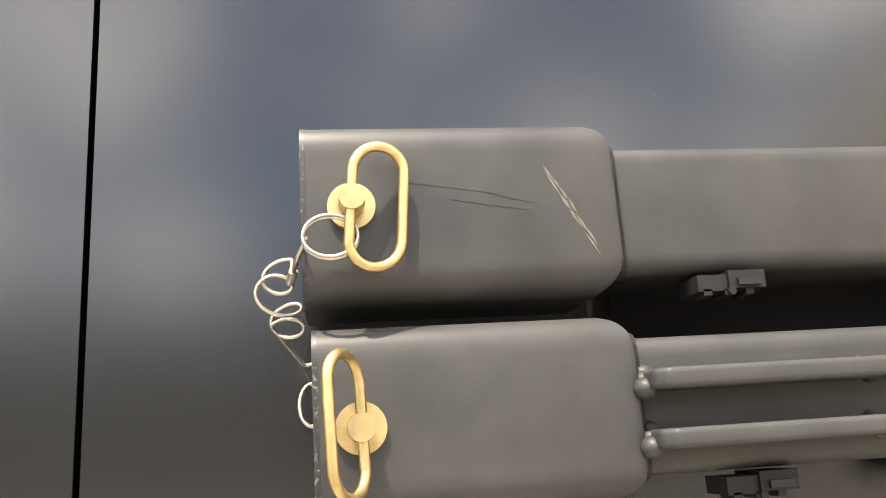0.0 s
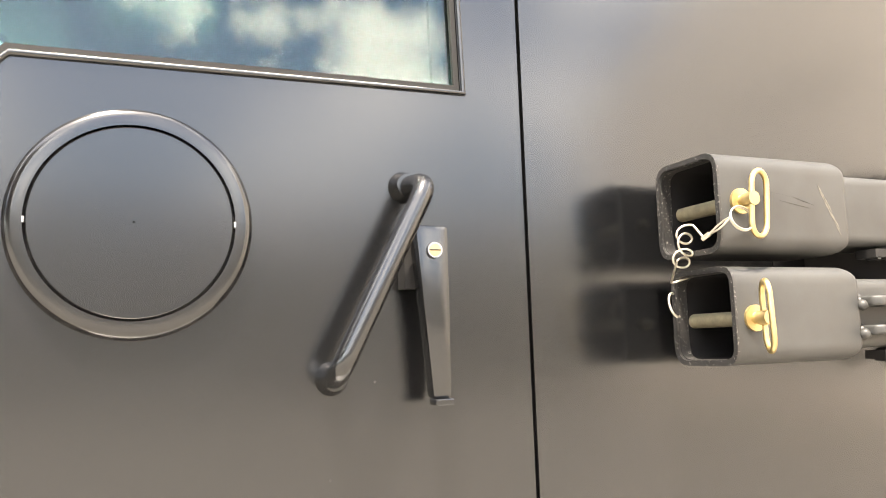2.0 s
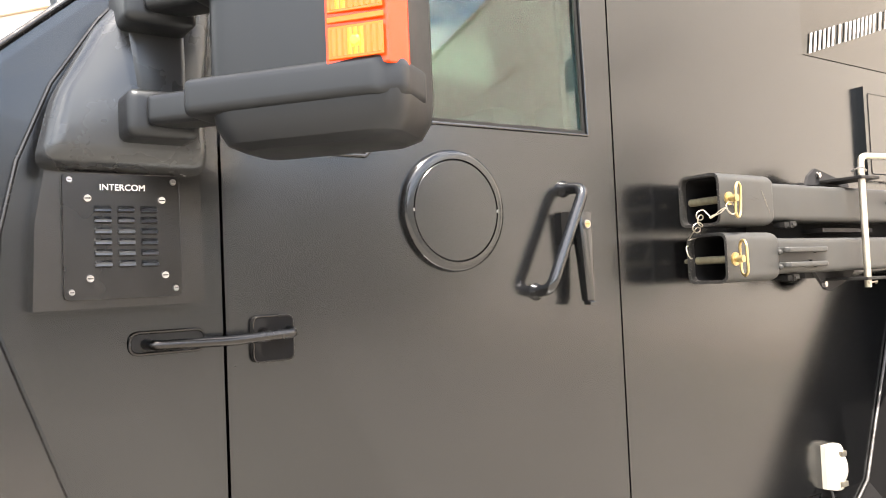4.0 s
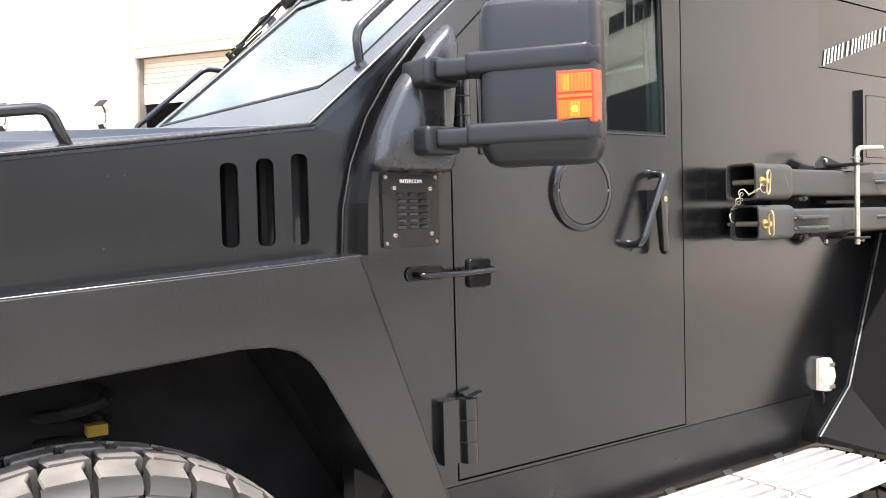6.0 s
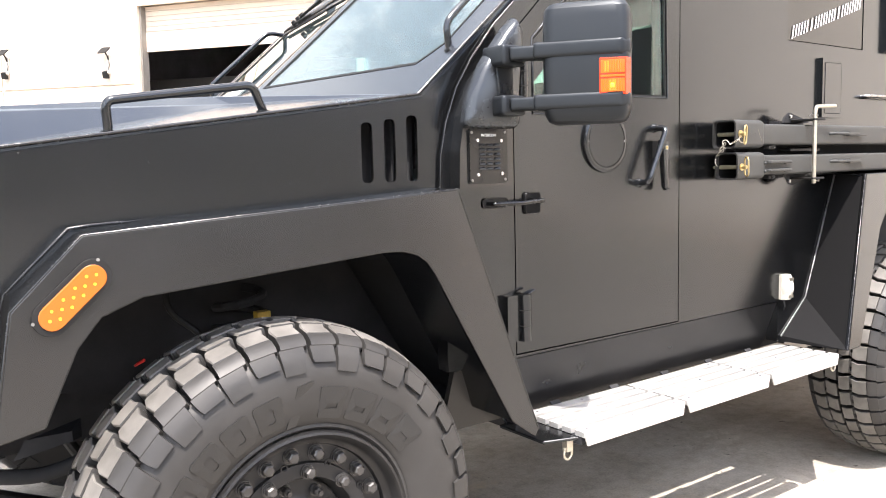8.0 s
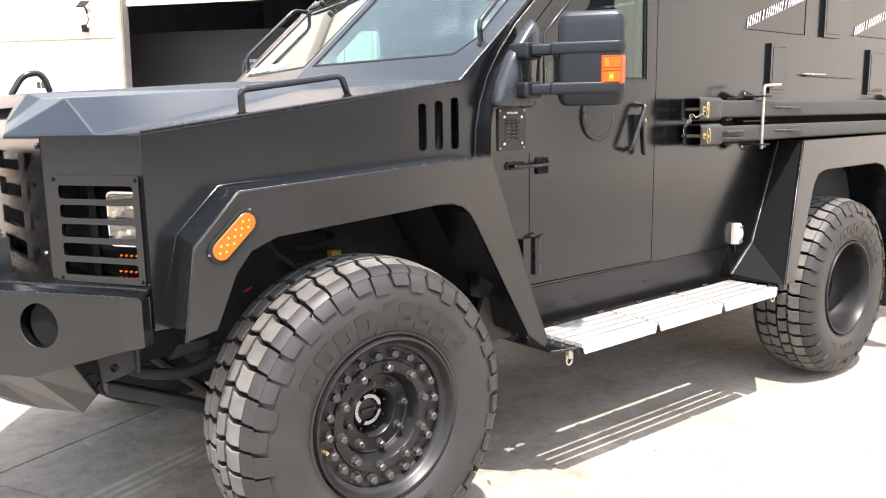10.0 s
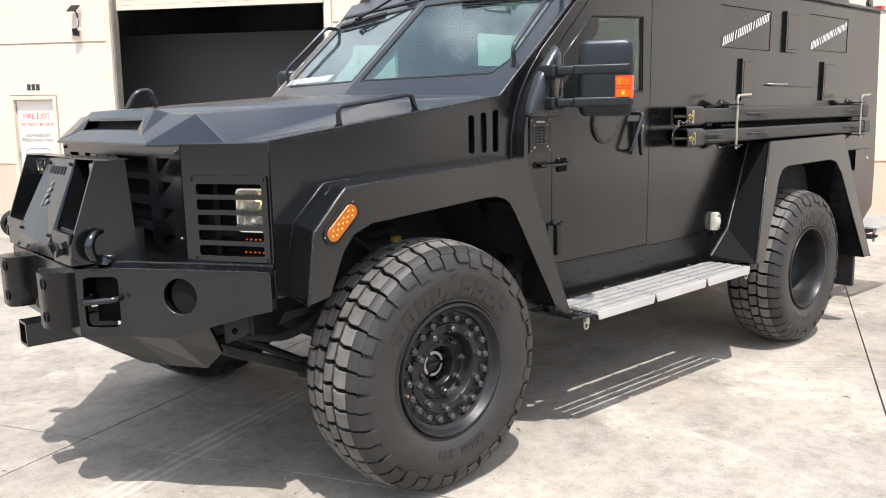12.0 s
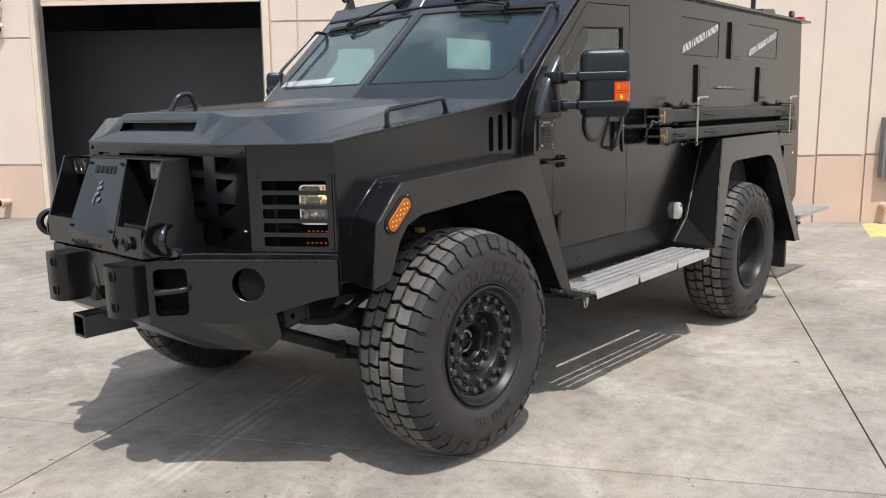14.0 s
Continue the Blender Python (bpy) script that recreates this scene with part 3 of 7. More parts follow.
WALL = [(0.578, 0.81), (0.566, 1.34), (0.572, 1.44), (0.592, 1.53), (0.632, 1.63), (0.69, 1.72), (0.77, 1.815), (1.215, 2.225), (4.75, 2.235), (4.85, 1.02), (4.85, 0.73),
        (4.6, 0.58), (3.92, 0.58), (3.68, 1.10), (3.53, 1.18), (2.95, 1.17), (2.80, 1.12), (2.62, 0.64), (2.30, 0.64), (2.30, 0.81)]
PORTS = [(2.580, 1.577, 2.752, 1.828), (3.135, 1.885, 3.325, 2.14), (3.735, 1.575, 3.94, 1.84)]
PANES = [(2.335, 1.885, 2.955, 2.125), (3.495, 1.912, 4.15, 2.15)]


def inset(poly, d):
    """The outline moved inwards by d (outwards where d is negative)."""
    out = []
    n = len(poly)
    area = sum(poly[i][0] * poly[(i + 1) % n][1] - poly[(i + 1) % n][0] * poly[i][1] for i in range(n))
    s = 1 if area > 0 else -1
    for i in range(n):
        p, a, b = Vector(poly[i]), Vector(poly[i - 1]), Vector(poly[(i + 1) % n])
        e0, e1 = (p - a).normalized(), (b - p).normalized()
        n0, n1 = Vector((-e0.y, e0.x)) * s, Vector((-e1.y, e1.x)) * s
        m = (n0 + n1).normalized()
        q = p + m * d / max(0.3, m.dot(n0))
        out.append((q.x, q.y))
    return out


def side_at(y):
    return lambda p: (p[0], y, p[1])


side_wall = mk("side_wall", panel(WALL, [DOOR[:]] + [rect(*q) for q in PANES], side_at(0.0), (0, 0.05, 0)), PAINT, truck)
mk("side_wall", panel(WALL, [WINDOW] + [rect(*q) for q in PANES], side_at(2 * CENTRE), (0, -0.05, 0)), PAINT, truck)
door = mk("door", panel(inset(DOOR, 0.0045), [WINDOW], side_at(0.0), (0, 0.05, 0)), PAINT, truck, "closed flat armoured door with a cut-off front top corner")
mk("door_jamb", panel(inset(DOOR, -0.03), [inset(DOOR, 0.03)], side_at(0.035), (0, 0.03, 0)), SEAL, truck)
mk("window_frame", panel(inset(WINDOW, 0.0005), [inset(WINDOW, 0.006)], side_at(0.002), (0, 0.006, 0)), SEAL, door)
mk("inner_frame", panel(inset(WINDOW, -0.02), [inset(WINDOW, 0.010)], side_at(0.052), (0, 0.008, 0)), SEAL, door)
mk("frame_bead", pipe([(x, -0.0005, z) for x, z in inset(WINDOW, -0.003)], 0.0035, 8, True), PAINT, door, "", 60)
mk("window_pane", panel(inset(WINDOW, 0.0008), [], side_at(0.009), (0, 0.005, 0)), GLASS, door, "thick greenish armoured glass pane").visible_shadow = False
mk("window_pane", panel(inset(WINDOW, 0.001), [], side_at(2 * CENTRE - 0.012), (0, -0.022, 0)), GLASS, truck).visible_shadow = False
for q in PANES:
    mk("side_pane", box((q[0] + 0.004, 0.003, q[1] + 0.004), (q[2] - 0.004, 0.02, q[3] - 0.004), 0.001), PANEG, truck, "flush dark side pane with fine edge gap")
    mk("side_pane", box((q[0] + 0.004, 2 * CENTRE - 0.02, q[1] + 0.004), (q[2] - 0.004, 2 * CENTRE - 0.003, q[3] - 0.004), 0.001), GLASS, truck)

# roof, rear, floor
mk("roof", shell([[(1.2, 0, 2.225), (1.03, CENTRE, 2.225), (1.03, CENTRE + 1e-3, 2.225), (1.2, 2 * CENTRE, 2.225), (4.75, 2 * CENTRE, 2.235), (4.75, 0, 2.235)]], (0, 0, 0.03), 0.004), PAINT, truck)
for y0, y1 in ((-0.045, 0.06), (2 * CENTRE - 0.06, 2 * CENTRE + 0.045)):
    mk("drip_rail", box((1.55, y0, 2.236), (4.86, y1, 2.252), 0.004), PAINT, truck, "flat black roof edge rail")
mk("rear_wall", hull([(4.745, 0.05, 2.235), (4.745, 1.98, 2.235), (4.845, 0.05, 1.02), (4.845, 1.98, 1.02), (4.845, 0.05, 0.73), (4.845, 1.98, 0.73), (4.6, 0.05, 0.58), (4.6, 1.98, 0.58),
                      (4.68, 0.05, 2.235), (4.68, 1.98, 2.235), (4.55, 0.05, 0.6), (4.55, 1.98, 0.6)]), PAINT, truck)
mk("floor_pan", box((0.5, 0.08, 0.60), (4.6, 1.95, 0.66), 0.01), DARK, truck)
mk("cabin_lining", box((0.7, 0.051, 0.67), (4.6, 0.06, 1.50)), INTERIOR, truck)
mk("cabin_lining", box((0.7, 1.97, 0.67), (4.6, 1.979, 1.50)), INTERIOR, truck)
mk("firewall", hull([(0.44, 0.06, 1.26), (0.50, 1.97, 1.26), (0.44, 0.06, 1.58), (0.42, 1.97, 1.58), (0.50, 0.06, 1.26), (0.44, 1.97, 1.26), (0.5, 0.06, 1.58), (0.44, 1.97, 1.58)]), DARK, truck)
mk("dashboard", hull([(0.56, 0.1, 1.45), (0.56, 1.93, 1.45), (0.62, 0.1, 1.64), (0.62, 1.93, 1.64), (0.9, 0.1, 1.62), (0.9, 1.93, 1.62), (0.95, 0.1, 1.4), (0.95, 1.93, 1.4)], 0.02), INTERIOR, truck)
for yc in (0.5, 1.53):
    mk("seat", hull([(1.45, yc - 0.24, 1.0), (1.45, yc + 0.24, 1.0), (1.55, yc - 0.24, 1.75), (1.55, yc + 0.24, 1.75), (1.6, yc - 0.2, 1.0), (1.6, yc + 0.2, 1.0), (1.68, yc - 0.2, 1.75), (1.68, yc + 0.2, 1.75)], 0.04, 2), INTERIOR, truck)
mk("rocker", shell([[(0.60, 0.004, 0.806), (2.30, 0.004, 0.806), (2.30, 0.075, 0.60), (0.60, 0.075, 0.60)]], (0, 0.02, 0)), SILL, truck)
mk("rocker", shell([[(0.60, 2.026, 0.806), (2.30, 2.026, 0.806), (2.30, 1.955, 0.60), (0.60, 1.955, 0.60)]], (0, -0.02, 0)), SILL, truck)


# windscreen: two plates that meet in a ridge
def screen_at(y, z, off=0.0):
    yy = y if y <= CENTRE else 2 * CENTRE - y
    x = 0.467 - 0.15 * (yy - 1.02) + 1.12 * (z - 1.712)
    return Vector((x - 0.66 * off, y - (0.1 * off if y <= CENTRE else -0.1 * off), z + 0.74 * off))


SCREEN = [(0.014, 1.608), (CENTRE, 1.603), (CENTRE, 2.215), (0.018, 2.215)]
PANE = [(0.155, 1.714), (0.975, 1.714), (0.975, 2.122), (0.125, 2.122), (0.105, 1.775)]
for far in (False, True):
    f = (lambda p: (2 * CENTRE - p[0], p[1])) if far else (lambda p: p)
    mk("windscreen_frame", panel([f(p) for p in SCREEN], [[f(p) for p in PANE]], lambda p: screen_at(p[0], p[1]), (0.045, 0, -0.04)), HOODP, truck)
    mk("windscreen_seal", panel([f(p) for p in inset(PANE, -0.003)], [[f(p) for p in inset(PANE, 0.004)]], lambda p: screen_at(p[0], p[1], 0.0015), (0.012, 0, -0.01)), SEAL, truck)
    g = mk("windscreen_pane", panel([f(p) for p in inset(PANE, 0.003)], [], lambda p: screen_at(p[0], p[1], -0.003), (0.012, 0, -0.011)), SCREENG, truck, "thick greenish sloping windscreen pane")
    g.visible_shadow = False
    # brow over the pane
    b0, b1 = (0.02, CENTRE - 0.004) if not far else (CENTRE + 0.004, 2 * CENTRE - 0.02)
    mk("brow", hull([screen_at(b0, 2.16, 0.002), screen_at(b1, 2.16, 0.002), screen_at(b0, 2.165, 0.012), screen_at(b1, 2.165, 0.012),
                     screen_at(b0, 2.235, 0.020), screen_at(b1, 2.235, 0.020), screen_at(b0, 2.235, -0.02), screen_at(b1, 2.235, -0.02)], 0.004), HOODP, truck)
# ---- bonnet ----
HB, HC, HK, HJ, HD = (-0.865, 0.50, 1.452), (-0.686, 0.215, 1.45), (-0.62, 0.035, 1.458), (0.516, 0.012, 1.6115), (-0.711, 0.39, 1.558)
HE, HF, HH, HR, HI = (-0.835, 0.608, 1.483), (-0.735, 0.575, 1.562), (-0.754, 0.657, 1.579), (0.10, 0.36, 1.597), (0.075, 0.43, 1.625)
ST, SB = (-0.784, 0.706, 1.547), (-0.812, 0.700, 1.500)
C0, SBC, STC, HHC, HIC, HJC = (-0.868, CENTRE, 1.452), (-0.812, CENTRE, 1.50), (-0.784, CENTRE, 1.55), (-0.754, CENTRE, 1.584), (0.075, CENTRE, 1.642), (0.372, CENTRE, 1.618)
half = [[HB, HC, HD], [HC, HK, HJ], [HC, HJ, HR], [HC, HR, HD], [HD, HR, HF], [HF, HR, HI, HH], [HB, HD, HF, HE], [HE, HF, HH], [HE, HH, ST], [HE, ST, SB],
        [C0, HB, HE, SB, SBC], [HH, HHC, STC, ST], [HH, HI, HIC, HHC], [HI, HR, HJ], [HI, HJ, HJC, HIC]]
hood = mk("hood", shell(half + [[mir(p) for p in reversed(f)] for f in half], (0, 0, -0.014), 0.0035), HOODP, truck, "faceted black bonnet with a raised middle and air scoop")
mk("hood_scoop", hull([Vector(ST) + Vector((0.05, 0, 0)), Vector(SB) + Vector((0.06, 0, 0)), Vector(mir(ST)) + Vector((0.05, 0, 0)), Vector(mir(SB)) + Vector((0.06, 0, 0)), Vector(ST) + Vector((0.12, 0, 0)), Vector(mir(ST)) + Vector((0.12, 0, 0))]), DARK, hood)
mk("hood_scoop", hull([Vector(SB) + Vector((0.004, 0, -0.004)), Vector(mir(SB)) + Vector((0.004, 0, -0.004)), Vector(SB) + Vector((0.08, 0, 0.01)), Vector(mir(SB)) + Vector((0.08, 0, 0.01)), Vector(SB) + Vector((0.08, 0, -0.01)), Vector(mir(SB)) + Vector((0.08, 0, -0.01))]), DARK, hood)

VENTS = [(0.320, 1.369, 0.355, 1.530), (0.391, 1.369, 0.427, 1.540), (0.463, 1.369, 0.499, 1.551)]
for y0, s in ((0.036, 1), (2 * CENTRE - 0.036, -1)):
    fs = mk("fender_side", panel([(-0.62, 1.452), (0.525, 1.606), (1.195, 2.205), (1.19, 1.92), (0.80, 1.52), (0.80, 1.30), (0.56, 1.22), (0.45, 1.19), (0.33, 1.21), (-0.30, 1.165), (-0.40, 1.13), (-0.50, 0.90), (-0.62, 0.90)], [rounded(rect(*v), 0.016, 5) for v in VENTS], lambda p: (p[0], y0 - s * min(0.030, 0.022 * (p[0] + 0.62) / 1.117), p[1]), (0, 0.012 * s, 0), 0.0), PAINT, truck)
    mk("vent_backing", box((0.30, y0 + 0.05 * s, 1.34), (0.53, y0 + 0.06 * s, 1.57)), DARK, fs)
    if s > 0:
        for v in VENTS:
            mk("vent_louvre", shell([[(v[0] - 0.004, y0 - 0.004, v[1]), (v[0] - 0.004, y0 - 0.004, v[3]), (v[2] - 0.008, y0 + 0.035, v[3]), (v[2] - 0.008, y0 + 0.035, v[1])]], (0.002, 0.002, 0)), PAINT, fs)

# ---- front end ----
GRX = -0.80
slots = []
for z0 in (1.045, 1.145, 1.245, 1.335):
    for y0, y1 in ((0.66, 0.98), (1.05, 1.37)):
        slots.append(rect(y0, z0, y1, z0 + 0.062))
    slots.append([(0.445, z0 + 0.062), (0.575, z0 + 0.062), (0.575, z0), (0.545, z0 + 0.008)])
    slots.append([(2 * CENTRE - 0.445, z0 + 0.062), (2 * CENTRE - 0.575, z0 + 0.062), (2 * CENTRE - 0.575, z0), (2 * CENTRE - 0.545, z0 + 0.008)])
grille = mk("grille", panel([(0.362, 0.99), (0.362, 1.447), (2 * CENTRE - 0.362, 1.447), (2 * CENTRE - 0.362, 0.99)], slots, lambda p: (GRX, p[0], p[1]), (0.02, 0, 0)), PAINT, truck)
mk("grille_backing", box((GRX + 0.12, 0.36, 0.98), (GRX + 0.14, 1.67, 1.45)), DARK, grille)
for z0 in (1.045, 1.145, 1.245, 1.335):
    mk("grille_slat", shell([[(GRX + 0.004, 0.42, z0 + 0.064), (GRX + 0.004, 1.61, z0 + 0.064), (GRX + 0.07, 1.61, z0 + 0.02), (GRX + 0.07, 0.42, z0 + 0.02)]], (0, 0, 0.004)), PAINT, grille)
NA, NB = Vector((GRX, 0.36, 0)), Vector((-0.612, 0.042, 0))
ND = (NB - NA).normalized()
NN = Vector((ND.y, -ND.x, 0))          # outwards
NW = (NB - NA).length


def corner_at(u, z, off=0.0, far=False):
    p = NA + ND * u + NN * off + Vector((0, 0, z))
    return Vector(mir(p)) if far else p


for far in (False, True):
    at = lambda p: corner_at(p[0], p[1], 0.0, far)
    back = corner_at(0, 0, -0.016, far) - corner_at(0, 0, 0, far)
    lamp_hole = rect(0.035, 1.03, NW - 0.025, 1.335)
    cp = mk("corner_panel", panel(rect(0.003, 0.985, NW - 0.002, 1.449), [lamp_hole], at, back, 0.0), PAINT, truck)
    bars = [rounded(rect(0.062, 1.048 + 0.0555 * i, NW - 0.042, 1.048 + 0.0555 * i + 0.038), 0.01, 3) for i in range(5)]
    mk("lamp_guard", panel(rounded(rect(0.03, 1.028, NW - 0.02, 1.338), 0.01), bars, lambda p: corner_at(p[0], p[1], 0.008, far), back, 0.0), PAINT, cp)
    for u, z in ((0.044, 1.325), (NW - 0.034, 1.325), (0.044, 1.037), (NW - 0.034, 1.037)):
        mk("bolt", cyl(corner_at(u, z, 0.006, far), corner_at(u, z, 0.014, far), 0.007, 0.006, 6), PAINT, cp)
    mk("lamp_box", hull([corner_at(u, z, o, far) for u in (0.03, NW - 0.02) for z in (1.025, 1.34) for o in (-0.14, -0.15)]), LINING, cp)
    u0, u1, z0, z1 = 0.205, NW - 0.043, 1.132, 1.290
    lamp_o = rounded(rect(u0, z0, u1, z1), 0.022, 5)
    hb0 = corner_at(0, 0, 0, far)
    hl = mk("headlight", panel(lamp_o, [rounded(rect(u0 + 0.006, z0 + 0.006, u1 - 0.006, z1 - 0.006), 0.018, 5)], lambda p: corner_at(p[0], p[1], -0.022, far), corner_at(0, 0, -0.05, far) - hb0), CHROME, truck, "rounded headlamp with a clear lens, lit warm")
    # two bowls, one over the other, with flutes and a bulb each
    for za, zb, warm in ((z0 + 0.006, (z0 + z1) / 2 - 0.002, False), ((z0 + z1) / 2 + 0.002, z1 - 0.006, True)):
        bowl = bmesh.new()
        nu, nz = 12, 6
        gv = [[bowl.verts.new(corner_at(u0 + 0.006 + (u1 - u0 - 0.012) * i / nu, za + (zb - za) * j / nz, -0.030 - 0.034 * (1 - (2 * i / nu - 1) ** 2) * (1 - (2 * j / nz - 1) ** 2) - (0.003 if i % 2 else 0.0), far)) for j in range(nz + 1)] for i in range(nu + 1)]
        for i in range(nu):
            for j in range(nz):
                bowl.faces.new((gv[i][j], gv[i + 1][j], gv[i + 1][j + 1], gv[i][j + 1]))
        mk("reflector", bowl, HEADR, hl)
        um = (u0 + u1) / 2 + (0.018 if warm else 0.0)
        zm = (za + zb) / 2
        mk("bulb", cyl(corner_at(um, zm, -0.062, far), corner_at(um, zm, -0.036, far), 0.009, 0.007, 14), BULBW if warm else CHROME, hl)
        if warm:
            mk("side_lamp", hull([corner_at(u, z, o, far) for u in (u1 - 0.030, u1 - 0.010) for z in (zm - 0.018, zm + 0.018) for o in (-0.034, -0.044)], 0.004), BULBW, hl)
    mk("lens", panel(rounded(rect(u0 + 0.004, z0 + 0.004, u1 - 0.004, z1 - 0.004), 0.02, 5), [], lambda p: corner_at(p[0], p[1], -0.020, far), corner_at(0, 0, -0.005, far) - hb0), LENSG, hl).visible_shadow = False
    for i in range(6):
        for j in range(2):
            p = corner_at(0.228 + 0.0185 * i + 0.006 * j, 1.057 + 0.047 * j, -0.035, far)
            mk("marker_led", cyl(p, p + (corner_at(0, 0, 0.006, far) - corner_at(0, 0, 0, far)), 0.0028, n=8), LEDO, cp, "small amber light")

# bumper: folded plate with chamfered top
BT = [(-1.092, CENTRE), (-1.092, 0.622), (-0.945, 0.517), (-0.664, 0.094), (-0.636, 0.026)]
BF = [(-1.122, CENTRE), (-1.122, 0.605), (-0.985, 0.486), (-0.698, 0.077), (-0.664, 0.004)]
BU = [(-0.90, CENTRE), (-0.90, 0.60), (-0.845, 0.465), (-0.751, 0.364)]


def bump_face(j, far):
    """One flat field of the bumper between two folds."""
    a, b = Vector((*BF[j], 0)), Vector((*BF[j + 1], 0))
    d = (b - a).normalized()
    n = Vector((d.y, -d.x, 0))
    return lambda p: (Vector(mir(a + d * p[0] + Vector((0, 0, p[1])))) if far else a + d * p[0] + Vector((0, 0, p[1]))), n, (b - a).length


for far in (False, True):
    m = mir if far else (lambda p: p)
    bumper = mk("bumper", shell([[m((*BT[j], 1.02)), m((*BT[j + 1], 1.02)), m((*BF[j + 1], 1.004)), m((*BF[j], 1.004))] for j in range(4)], (0.004, 0, -0.004)), PAINT, truck, "heavy folded steel bumper")
    for j in range(4):
        at, n, w = bump_face(j, far)
        poly = [rect(0, 0.75, w, 1.004), rect(0, 0.75, w, 1.004), [(0, 0.75), (0.165, 0.747), (w, 0.848), (w, 1.004), (0, 1.004)], [(0, 0.848), (w, 0.868), (w, 1.004), (0, 1.004)]][j]
        holes = []
        if j == 1:
            holes = [rounded(rect(0.022, 0.785, w - 0.032, 0.972), 0.022)]
        if j == 2:
            holes = [circle(0.215, 0.905, 0.066)]
        th = Vector(mir(-n * 0.03)) - Vector((0, 2 * CENTRE, 0)) if far else -n * 0.03
        mk("bumper_face", panel(poly, holes, at, th, 0.002), PAINT, bumper)
    mk("bumper_top", shell([[m((*BT[0], 1.02)), m((*BT[1], 1.02)), m((*BT[2], 1.02)), m((*BT[3], 1.02)), m((*BT[4], 1.02)), m((-0.58, 0.15, 1.02)), m((-0.78, CENTRE, 1.02))]], (0, 0, -0.01)), PAINT, bumper)
    lowf, tip, low, side_up = (-0.886, 0.352, 0.747), (-0.7255, 0.289, 0.6656), (-0.751, 0.364, 0.596), (-0.800, 0.224, 0.792)
    mk("bumper_lower", shell([[m((*BF[0], 0.75)), m((*BF[1], 0.75)), m((*BU[1], 0.60)), m((*BU[0], 0.60))], [m((*BF[1], 0.75)), m((*BF[2], 0.75)), m((*BU[2], 0.605)), m((*BU[1], 0.60))],
                              [m((*BF[2], 0.75)), m(lowf), m(low), m((*BU[2], 0.605))], [m(lowf), m(side_up), m(tip), m(low)]], (0.01, 0, 0.01), 0.002), PAINT, bumper)
    mk("bumper_inner", hull([m((-0.92, 0.55, 0.80)), m((-0.92, CENTRE, 0.80)), m((-0.86, 0.5, 0.80)), m((-0.6, 0.2, 0.86)), m((-0.92, 0.55, 1.0)), m((-0.92, CENTRE, 1.0)), m((-0.6, 0.2, 1.0)), m((-0.6, CENTRE, 0.8)), m((-0.6, CENTRE, 1.0))]), LINING, bumper)

# ---- wheel arches and flares ----
FFL = [(-0.41, 1.288), (-0.55, 1.148), (-0.595, 0.895), (-0.505, 0.912), (-0.435, 1.06), (-0.385, 1.118), (-0.30, 1.150), (0.30, 1.193), (0.36, 1.191), (0.405, 1.178), (0.435, 1.155), (0.462, 1.115), (0.70, 0.672), (0.785, 0.610), (0.80, 0.63), (0.552, 1.346)]
RFL = [(2.69, 1.33), (2.37, 0.635), (2.47, 0.635), (2.76, 1.10), (2.82, 1.155), (2.90, 1.172), (3.53, 1.178), (3.62, 1.16), (3.69, 1.085), (3.95, 0.46), (4.06, 0.46), (3.80, 1.335)]


